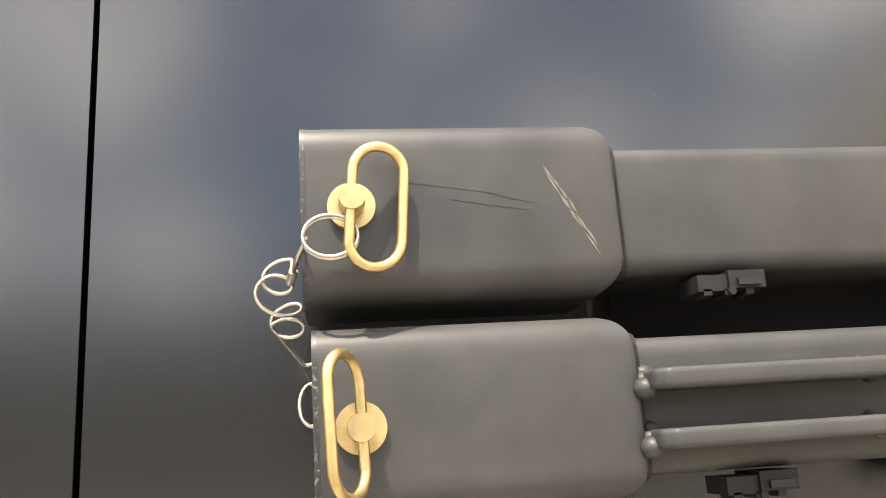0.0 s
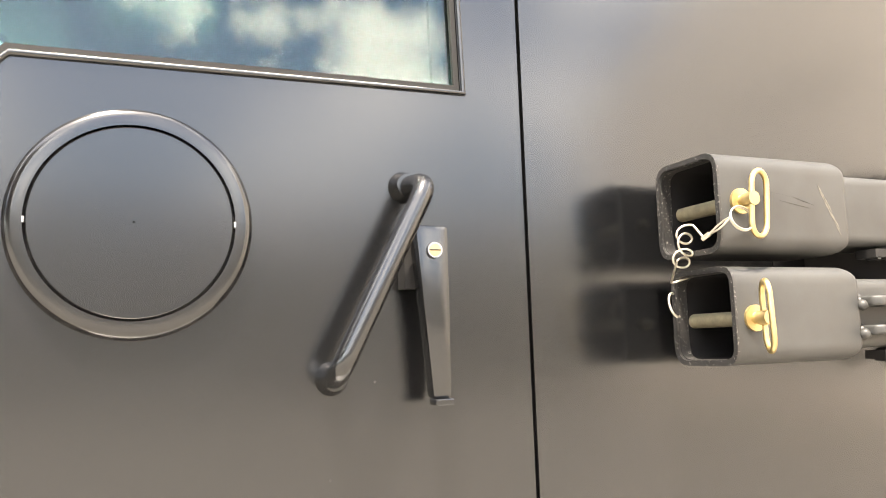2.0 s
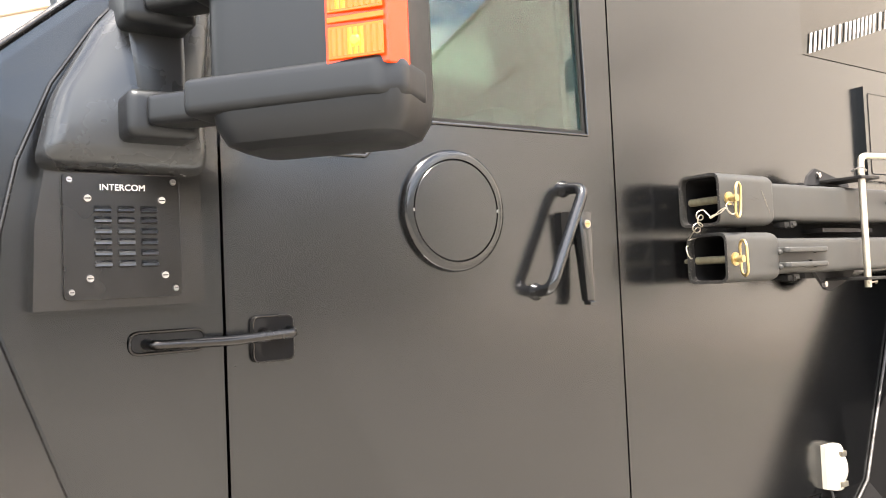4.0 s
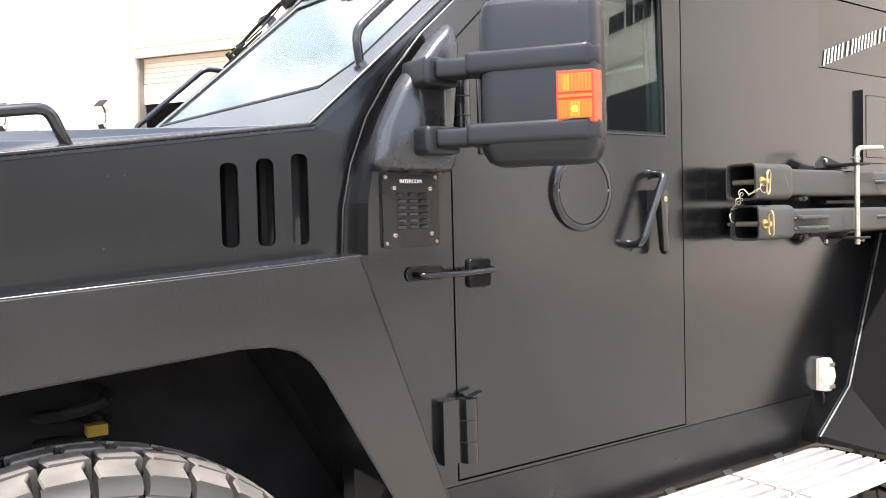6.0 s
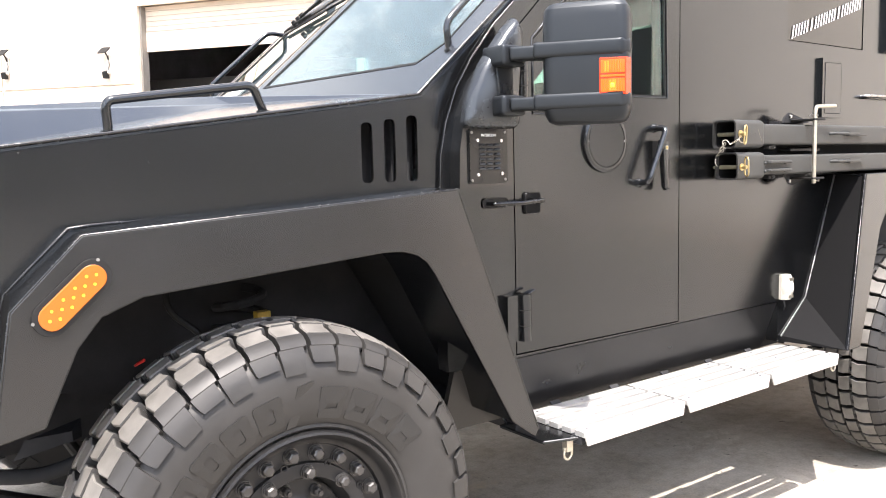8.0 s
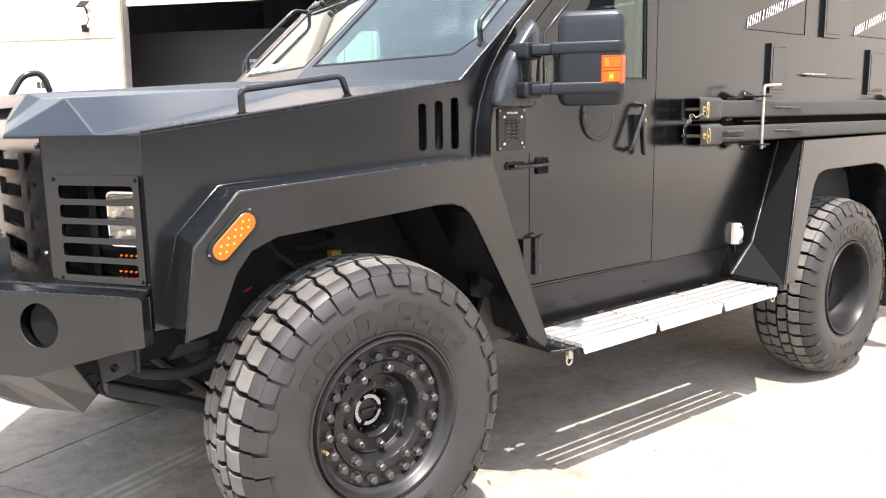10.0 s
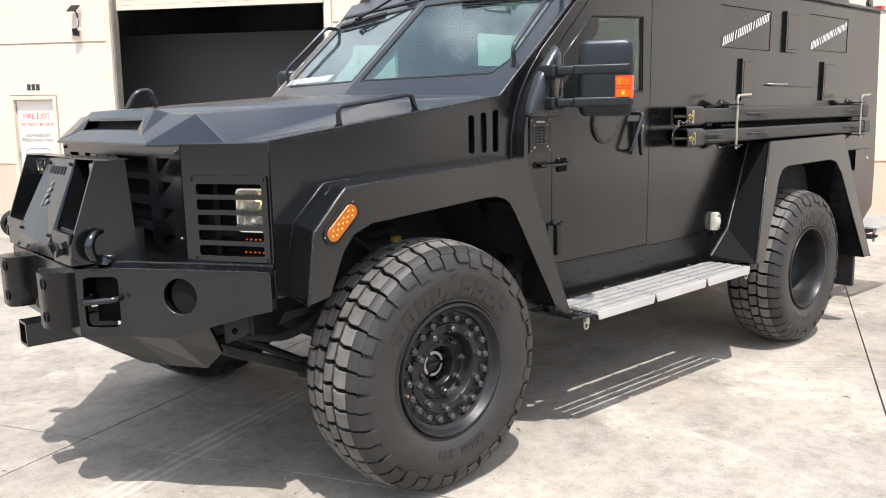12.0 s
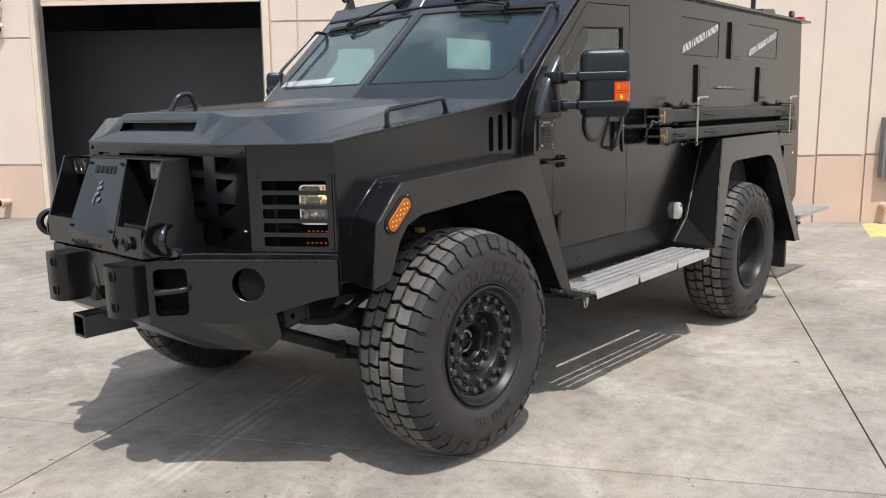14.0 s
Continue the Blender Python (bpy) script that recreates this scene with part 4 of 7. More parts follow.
for far in (False, True):
    m = mir if far else (lambda p: p)
    s = -1 if far else 1
    yo = lambda z: -0.145 + (z - 0.61) * 0.058
    fl = mk("fender_flare", panel(FFL, [], lambda p: m((p[0], yo(p[1]), p[1])), (0, 0.016 * s, 0), 0.003), WINGP, truck, "angular black front wheel arch flare")
    # turned-in faces: front, top, lip
    def turn(a, b, ya, yb):
        return [m((a[0], yo(a[1]) + 0.001, a[1])), m((b[0], yo(b[1]) + 0.001, b[1])), m((b[0] + yb[0], yb[1], b[1] + yb[2])), m((a[0] + ya[0], ya[1], a[1] + ya[2]))]
    k0, k1, k2, k3 = (0.015, 0.045, -0.002), (0.022, 0.045, 0.014), (0.03, 0.045, 0.0), (0.0, 0.03, 0.004)
    mk("flare_edge", shell([turn(FFL[15], FFL[0], k3, k0), turn(FFL[0], FFL[1], k0, k1), turn(FFL[1], FFL[2], k1, k2)], (0.006, 0, -0.006), 0.002), PAINT, fl)
    mk("flare_lip", shell([[m((FFL[i][0], yo(FFL[i][1]) + 0.002, FFL[i][1])), m((FFL[i + 1][0], yo(FFL[i + 1][1]) + 0.002, FFL[i + 1][1])), m((FFL[i + 1][0], 0.10, FFL[i + 1][1])), m((FFL[i][0], 0.10, FFL[i][1]))] for i in range(3, 12)], (0, 0, 0.006)), PAINT, fl)
    mk("flare_rear", shell([[m((0.80, yo(0.63), 0.63)), m((0.552, yo(1.346), 1.346)), m((0.552, 0.03, 1.346)), m((0.80, 0.06, 0.63))]], (-0.006, 0, 0)), PAINT, fl)
    # wheel well
    WWX = [(-0.56, 0.86), (-0.44, 1.06), (-0.30, 1.22), (0.36, 1.25), (0.52, 1.12), (0.86, 0.56)]
    mk("wheel_well", shell([[m((WWX[i][0], 0.0, WWX[i][1])), m((WWX[i + 1][0], 0.0, WWX[i + 1][1])), m((WWX[i + 1][0], 0.52, WWX[i + 1][1])), m((WWX[i][0], 0.52, WWX[i][1]))] for i in range(1, 5)], (0, 0, 0.01)), WELL, truck)
    mk("liner_seam", pipe([m((0.47, 0.03, 1.15)), m((0.82, 0.03, 0.60))], 0.005, 8), PAINT, truck, "", 60)
    mk("wheel_well_wall", shell([[m((x, 0.50, z)) for x, z in WWX]], (0, 0.01 * s, 0)), WELL, truck)
    # rear flare
    yr = lambda z: -0.265 + (z - 0.635) * 0.152
    rf = mk("fender_flare", panel(RFL, [], lambda p: m((p[0], yr(p[1]), p[1])), (0, 0.016 * s, 0), 0.003), PAINT, truck, "angular black rear wheel arch flare")
    # near-black front face: its lack of reflections is put into the colour
    mk("flare_front", shell([[m((2.69, yr(1.33), 1.33)), m((2.448, yr(0.805), 0.805)), m((2.516, 0.002, 0.805)), m((2.734, 0.002, 1.33))], [m((2.448, yr(0.805), 0.805)), m((2.37, yr(0.635), 0.635)), m((2.33, 0.02, 0.635)), m((2.33, 0.002, 0.66)), m((2.516, 0.002, 0.805))]], (0.008, 0, 0)), LINING, rf)
    mk("flare_top", shell([[m((2.69, yr(1.33), 1.33)), m((3.80, yr(1.335), 1.335)), m((3.80, 0.002, 1.345)), m((2.70, 0.002, 1.34))], [m((3.80, yr(1.335), 1.335)), m((4.06, yr(0.46), 0.46)), m((4.06, 0.002, 0.5)), m((3.80, 0.002, 1.345))]], (0, 0, -0.008)), PAINT, rf)
    mk("flare_lip", shell([[m((RFL[i][0], yr(RFL[i][1]) + 0.002, RFL[i][1])), m((RFL[i + 1][0], yr(RFL[i + 1][1]) + 0.002, RFL[i + 1][1])), m((RFL[i + 1][0], 0.12, RFL[i + 1][1])), m((RFL[i][0], 0.12, RFL[i][1]))] for i in range(2, 9)], (0, 0, 0.006)), PAINT, rf)
    RWX = [(2.44, 0.6), (2.74, 1.14), (2.86, 1.21), (3.56, 1.21), (3.72, 1.12), (4.0, 0.42)]
    mk("wheel_well", shell([[m((RWX[i][0], 0.05, RWX[i][1])), m((RWX[i + 1][0], 0.05, RWX[i + 1][1])), m((RWX[i + 1][0], 0.52, RWX[i + 1][1])), m((RWX[i][0], 0.52, RWX[i][1]))] for i in range(5)], (0, 0, 0.01)), DARK, truck)
    mk("wheel_well_wall", shell([[m((x, 0.50, z)) for x, z in RWX]], (0, 0.01 * s, 0)), DARK, truck)
    mk("mud_flap", hull([m((x, y, z)) for x, z in ((4.02, 0.60), (4.06, 0.60), (4.07, 0.22), (4.03, 0.22)) for y in (-0.19, 0.16)], 0.004), RUBBER, truck, "black rubber mud flap")


# rounded edges, weld beads
# paler grey puts the sun's glint on the rear flare's weld into colour
GLINT = surface("scuffed_weld", (0.10, 0.10, 0.10), 0.32, metal=0.3, spread=0.5, big=9, fine=200, bump=0.1)


def seam(name, pts, r, parent, far=False):
    return mk(name, pipe([mir(p) if far else p for p in pts], r, 8), BEADP, parent, "", 60)


for far in (False, True):
    yo = lambda z: -0.145 + (z - 0.61) * 0.058
    fe = [(x, yo(z) + 0.004, z) for x, z in (FFL[15], FFL[0], FFL[1], FFL[2])]
    seam("edge_bead", fe, 0.003, truck, far)
    wb = [(0.552 - i * 0.04, 0.033, 1.352 - i * 0.04 * 0.058 + 0.0012 * math.sin(i * 2.3)) for i in range(25)] + [(-0.54, 0.038, 1.165), (-0.60, 0.04, 0.93)]
    seam("weld_bead", wb, 0.0045, truck, far)
    seam("edge_bead", [(x - 0.002, 0.002, z) for x, z in WALL[1:8]], 0.003, truck, far)
    seam("edge_bead", [HK, HJ], 0.0045, truck, far)
    seam("edge_bead", [(*BF[j], 1.003) for j in range(5)], 0.004, truck, far)
    seam("edge_bead", [(*BT[j], 1.019) for j in range(5)], 0.004, truck, far)
    yr = lambda z: -0.265 + (z - 0.635) * 0.152
    seam("edge_bead", [(x, yr(z) + 0.004, z) for x, z in (RFL[1], RFL[0], RFL[11], RFL[10])], 0.003, truck, far)
    seam("weld_bead", [(2.322, -0.004, 0.66), (2.508, -0.004, 0.805), (2.726, -0.004, 1.325), (3.80, -0.004, 1.34)], 0.0040, truck, far).data.materials[0] = GLINT
    seam("edge_bead", [screen_at(0.012, z, 0.0) for z in (1.61, 1.8, 2.0, 2.215)], 0.005, truck, far)
mk("bulkhead", box((3.20, 0.06, 0.66), (3.23, 1.97, 2.22)), INTERIOR, truck)

# ---- wheels ----
TR = 0.526


def tyre_mesh():
    """Carcass and tread: four rows of chevron-edged blocks, tie bars between them, stepped lugs on the shoulders."""
    bm = bmesh.new()
    tr = bmesh.new()
    prof = [(0.262, -0.122), (0.268, -0.140), (0.279, -0.149), (0.286, -0.147), (0.292, -0.153), (0.335, -0.164), (0.385, -0.1685), (0.425, -0.165), (0.452, -0.155), (0.472, -0.138), (0.481, -0.115), (0.485, -0.06), (0.488, 0.0)]
    prof = prof + [(r, -h) for r, h in reversed(prof[:-1])]
    add_lathe(bm, prof, 96)
    N = 40
    p = 2 * math.pi / N
    rnd = random.Random(5)

    def put(r, y, a):
        return tr.verts.new((r * math.cos(a), y, r * math.sin(a)))

    def crown(y):
        return TR - 0.020 * (abs(y) / 0.125) ** 2.2

    def block(mid, side, y0, y1, half, edge, top=0.0, foot=0.478):
        """One tread block: its two long edges follow the same broken line edge(f)."""
        rings = []
        for k, (dr, g) in enumerate(((None, -0.0022), (0.004, 0.0), (0.0, 0.0028))):
            ring = []
            for e, fs in ((-1, (0.0, 0.38, 1.0)), (1, (1.0, 0.38, 0.0))):
                for f in fs:
                    y = y0 + (y1 - y0) * f
                    yy = y + (g * 0.8 if f == 0.0 else -g * 0.8 if f == 1.0 else 0.0)
                    r = foot if dr is None else crown(y) - dr - top
                    ring.append(put(r, side * yy, mid + edge(f) * p + e * (half * p - g / TR)))
            rings.append(ring)
        for a, b in ((0, 1), (1, 2)):
            for i in range(6):
                tr.faces.new((rings[a][i], rings[a][(i + 1) % 6], rings[b][(i + 1) % 6], rings[b][i]))
        t = rings[2]
        tr.faces.new((t[0], t[1], t[4], t[5]))
        tr.faces.new((t[1], t[2], t[3], t[4]))

    def lug(mid, side, short):
        """A shoulder lug: a step below the crown block, a jog halfway, a square end on the side wall."""
        curve = [(0.5075, 0.1185, 0.44, 0.0), (0.5045, 0.126, 0.445, 0.0), (0.495, 0.1415, 0.45, 0.02), (0.4855, 0.1495, 0.45, 0.05), (0.483, 0.1495, 0.43, 0.14),
                 (0.466, 0.1605, 0.43, 0.16), (0.452, 0.1665, 0.42, 0.17), (0.446 if short else 0.424, 0.1685 if short else 0.1705, 0.40, 0.18)]
        tops, feet = [], []
        n = len(curve)
        for k, (r, y, w, sh) in enumerate(curve):
            t = k / (n - 1)
            c = mid + p * (sh - (0.10 * t * t if short else 0.0))
            lo, hi = c - w * p, c + w * p
            tops.append([put(r, side * y, lo + 0.003), put(r, side * y, hi - 0.003)])
            q = r - 0.024 * (1 - t) ** 1.3 - 0.002
            feet.append([put(q, side * (y - 0.004 - 0.005 * t), lo), put(q, side * (y - 0.004 - 0.005 * t), hi)])
        for k in range(n - 1):
            tr.faces.new((tops[k][0], tops[k][1], tops[k + 1][1], tops[k + 1][0]))
            for j in (0, 1):
                tr.faces.new((tops[k][j], tops[k + 1][j], feet[k + 1][j], feet[k][j]))
        for k in (0, n - 1):
            tr.faces.new((tops[k][0], tops[k][1], feet[k][1], feet[k][0]))

    zig = lambda f: -0.06 + (0.11 * f / 0.38 if f < 0.38 else 0.11 - 0.05 * (f - 0.38))
    for i in range(N):
        for side in (-1, 1):
            a = i * p + (0.0 if side < 0 else 0.5 * p) + rnd.uniform(-0.012, 0.012) * p
            block(a, side, 0.0045, 0.0525, 0.40, lambda f: zig(1 - f) - 0.03)
            block(a + 0.10 * p, side, 0.0605, 0.1175, 0.405, zig)
            block(a - 0.20 * p, side, 0.0505, 0.0625, 0.17, lambda f: 0.0, 0.0035)
            block(a + 0.28 * p, side, 0.0505, 0.0625, 0.11, lambda f: 0.0, 0.0045)
            lug(a + 0.16 * p, side, i % 2)
    # the carcass crown takes the darker, shade-coloured groove material
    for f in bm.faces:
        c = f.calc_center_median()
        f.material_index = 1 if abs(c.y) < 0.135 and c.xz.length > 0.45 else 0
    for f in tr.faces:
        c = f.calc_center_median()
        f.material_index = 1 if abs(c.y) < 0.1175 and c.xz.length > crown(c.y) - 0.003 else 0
    return bm, tr


def rim_front():
    """Dished rim: lip, bolt flange, step, cone down to the hub disc and its deep bore."""
    return lathe([(0.266, -0.118), (0.271, -0.146), (0.268, -0.156), (0.262, -0.158), (0.256, -0.152), (0.250, -0.132), (0.242, -0.122), (0.232, -0.118), (0.228, -0.106), (0.186, -0.104), (0.183, -0.112), (0.172, -0.114), (0.150, -0.113),
                  (0.145, -0.105), (0.141, -0.070), (0.136, -0.062), (0.132, -0.066), (0.128, -0.062), (0.090, -0.062), (0.082, -0.066), (0.077, -0.060), (0.074, 0.030), (0.001, 0.030), (0.001, 0.10), (0.250, 0.10), (0.262, 0.11)], 72)


def rim_rear():
    return lathe([(0.266, -0.118), (0.272, -0.146), (0.268, -0.156), (0.261, -0.156), (0.254, -0.145), (0.248, -0.10), (0.242, 0.0), (0.222, 0.040), (0.10, 0.048), (0.09, 0.03), (0.001, 0.028), (0.001, 0.10), (0.250, 0.10), (0.262, 0.11)], 72)


RIMM = surface("matt_black_wheel", (0.011, 0.011, 0.0115), 0.40, spread=0.25, big=8, fine=200, spec=0.36)
NUTM = surface("dark_plated_nuts", (0.062, 0.060, 0.058), 0.36, metal=0.6, spread=0.35, big=20)


def make_wheel(x, y, z, rear, far):
    w = mk("wheel", rim_rear() if rear else rim_front(), RIMM, truck, "", 40)
    carcass, blocks = tyre_mesh()
    grow = 0.962 if rear else 0.948
    for b in (carcass, blocks):
        for v in b.verts:
            r = v.co.xz.length
            if r > 0.29:
                k = (0.29 + (r - 0.29) * grow) / r
                v.co.x *= k
                v.co.z *= k
            v.co.y = v.co.y * 1.06 + 0.0098
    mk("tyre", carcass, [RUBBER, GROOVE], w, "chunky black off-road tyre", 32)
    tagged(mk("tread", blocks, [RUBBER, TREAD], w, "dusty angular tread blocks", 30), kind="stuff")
    if not rear:
        # rows of nuts: count, radius, seat, size, turn, whether a stud stands out of it
        for n, r, h, rad, off, stud in ((20, 0.207, -0.105, 0.0152, 0.25, 0), (10, 0.163, -0.114, 0.0135, 0.30, 0), (8, 0.110, -0.062, 0.0118, 0.2, 1)):
            nut = None
            for i in range(n):
                a = 2 * math.pi * (i + off) / n
                if nut is None:
                    bm = bmesh.new()
                    add_cyl(bm, (0, 0.004, 0), (0, -0.003, 0), rad * 1.35, n=14)
                    add_cyl(bm, (0, -0.003, 0), (0, -0.007, 0), rad * 1.18, rad * 1.12, n=14)
                    add_cyl(bm, (0, -0.007, 0), (0, -0.022, 0), rad, rad, n=6)
                    add_cyl(bm, (0, -0.022, 0), (0, -0.0255, 0), rad, rad * 0.72, n=6)
                    if stud:
                        add_cyl(bm, (0, -0.0255, 0), (0, -0.034, 0), rad * 0.5, n=10)
                    nut = mk("lug_nut", bm, NUTM, w)
                    ob = nut
                else:
                    ob = new("lug_nut", nut.data)
                    ob.parent = w
                ob.matrix_local = Matrix.Translation(Vector((r * math.cos(a), h, r * math.sin(a))) * S) @ Matrix.Rotation(a * 3.7, 4, 'Y')
        hole = None
        for i in range(10):
            a = 2 * math.pi * (i + 0.82) / 10
            if hole is None:
                hole = mk("flange_hole", lathe([(0.0065, 0.001), (0.0065, -0.0025), (0.0092, -0.0025), (0.0098, 0.001)], 14), RIMM, w)
                ob = hole
            else:
                ob = new("flange_hole", hole.data)
                ob.parent = w
            ob.matrix_local = Matrix.Translation(Vector((0.186 * math.cos(a), -0.112, 0.186 * math.sin(a))) * S)
        hub = mk("hub", lathe([(0.062, 0.03), (0.062, -0.012), (0.056, -0.020), (0.050, -0.022), (0.046, -0.012), (0.001, -0.010), (0.001, 0.03)], 36), RIMM, w, "", 40)
        for i in range(8):
            a = 2 * math.pi * (i + 0.4) / 8
            mk("hub_bolt", cyl((0.0665 * math.cos(a), 0.02, 0.0665 * math.sin(a)), (0.0665 * math.cos(a), -0.03, 0.0665 * math.sin(a)), 0.0058, 0.005, 6), NUTM, w)
        ringm = bmesh.new()
        for a0 in (0.15, 0.15 + 2.094, 0.15 + 4.189):
            arc_ = [a0 + 1.75 * k / 10 for k in range(11)]
            for ra, rb, ha, hb_ in ((0.040, 0.052, -0.021, -0.030),):
                lo_ = [[ringm.verts.new((r_ * math.cos(q), h_, r_ * math.sin(q))) for q in arc_] for r_, h_ in ((ra, ha), (ra, hb_), (rb, hb_), (rb, ha))]
                for k in range(10):
                    for u, v in ((0, 1), (1, 2), (2, 3), (3, 0)):
                        ringm.faces.new((lo_[u][k], lo_[u][k + 1], lo_[v][k + 1], lo_[v][k]))
                for k in (0, 10):
                    ringm.faces.new([lo_[u][k] for u in range(4)])
        mk("hub_cap", ringm, STEEL, w, "bare metal hub lock ring", 30)
        mk("hub_dial", lathe([(0.036, -0.012), (0.036, -0.022), (0.032, -0.025), (0.001, -0.025), (0.001, -0.012)], 28), RIMM, w, "", 40)
        mk("dial_grip", box((-0.030, -0.034, -0.006), (0.030, -0.024, 0.006), 0.003), RIMM, w)
        mk("air_valve", cyl((-0.225, -0.108, -0.055), (-0.222, -0.135, -0.055), 0.006, n=10), BRASS, w, "small brass air valve")
        mk("balance_weight", box((-0.262, -0.150, -0.060), (-0.257, -0.130, -0.030), 0.001), ALU, w, "pale stick-on balance weight")
    w.matrix_local = Matrix.Translation(Vector((x, y, z)) * S) @ (Matrix.Rotation(math.pi, 4, 'Z') if far else Matrix()) @ Matrix.Rotation(0.3 if rear else 0.0, 4, 'Y')
    return w


make_wheel(0.020, -0.037, 0.5325, False, False)
make_wheel(3.251, -0.042, 0.4755, True, False)
make_wheel(0.020, 2 * CENTRE - 0.055, 0.5325, False, True)
make_wheel(3.251, 2 * CENTRE + 0.04, 0.4755, True, True)


# ---- truck fittings on the driver's side ----
def screw(name, x, z, y, r, mat, parent, tall=0.003):
    bm = cyl((x, y, z), (x, y - tall, z), r, r * 0.8, 14, 0.0)
    ob = mk(name, bm, mat, parent)
    mk("cross_slot", box((x - r * 0.6, y - tall - 0.0004, z - r * 0.12), (x + r * 0.6, y - tall + 0.001, z + r * 0.12)), SEAL, ob if parent is truck else parent)
    return ob


# box on the pillar with the intercom plate
PILLAR = [(0.598, 1.345), (0.80, 1.347), (0.80, 1.54), (0.80, 1.76), (0.775, 1.775), (0.735, 1.73), (0.668, 1.65), (0.620, 1.55), (0.602, 1.45)]
pillar = mk("pillar_box", side_prism(PILLAR, 0.004, -0.046, 0.006, 2), WINGP, truck, "box-shaped pillar cover behind the front wing")
plate = mk("intercom_plate", panel(rounded(rect(0.631, 1.357, 0.770, 1.511), 0.008), [], side_at(-0.0465), (0, -0.006, 0), 0.0015), BLACKG, truck, "screwed black louvred plate lettered in white")
for x, z in ((0.639, 1.502), (0.762, 1.503), (0.639, 1.366), (0.762, 1.367)):
    screw("screw", x, z, -0.0525, 0.0042, STEEL, plate)
for x, z in ((0.659, 1.480), (0.747, 1.479), (0.660, 1.382), (0.749, 1.384)):
    screw("screw", x, z, -0.0525, 0.0055, CHROME, plate)
louvre = None
for i in range(3):
    for j in range(6):
        x, z = 0.676 + 0.0275 * i, 1.467 - 0.0135 * j
        if louvre is None:
            bm = bmesh.new()
            add_hull(bm, [(-0.010, 0, -0.003), (0.010, 0, -0.003), (-0.010, 0, 0.0045), (0.010, 0, 0.0045), (-0.0095, -0.0058, -0.0028), (0.0095, -0.0058, -0.0028), (-0.0092, -0.0052, -0.0004), (0.0092, -0.0052, -0.0004)])
            louvre = mk("louvre", bm, FOOTP, plate)
            ob = louvre
        else:
            ob = new("louvre", louvre.data)
            ob.parent = plate
        ob.location = Vector((x, -0.0525, z)) * S
        sl = mk("louvre_slot", box((x - 0.0095, -0.0533, z - 0.0046), (x + 0.0095, -0.0523, z - 0.0031)), SEAL, plate) if i == 0 and j == 0 else new("louvre_slot", sl.data)
        if not (i == 0 and j == 0):
            sl.parent = plate
            sl.location = (Vector((x, 0, z)) - Vector((0.676, 0, 1.467))) * S


def words(name, text, size, mat, m, parent=None, extrude=0.0008, align='CENTER'):
    cu = bpy.data.curves.new(name, 'FONT')
    cu.body, cu.size, cu.extrude, cu.align_x = text, size * S, extrude * S, align
    tmp = bpy.data.objects.new(name, cu)
    scene.collection.objects.link(tmp)
    dg = bpy.context.evaluated_depsgraph_get()
    me = bpy.data.meshes.new_from_object(tmp.evaluated_get(dg))
    bpy.data.objects.remove(tmp)
    me.materials.clear()
    me.materials.append(mat)
    ob = new(name, me)
    if parent:
        ob.parent = parent
    ob.matrix_local = m
    return ob


words("lettering", "INTERCOM", 0.0108, WHITEP, Matrix.Translation(Vector((0.700, -0.0533, 1.4905)) * S) @ Matrix.Rotation(math.pi / 2, 4, 'X'), plate)

# mirror: foot, two arms, head
MO, MA = Vector((0.785, -0.205, 0)), Vector((0.62, -0.785, 0)).normalized()
MN = Vector((MA.y, -MA.x, 0))


def mirror_at(a, n, z, far=False):
    p = MO + MA * a + MN * n + Vector((0, 0, z))
    return Vector(mir(p)) if far else p


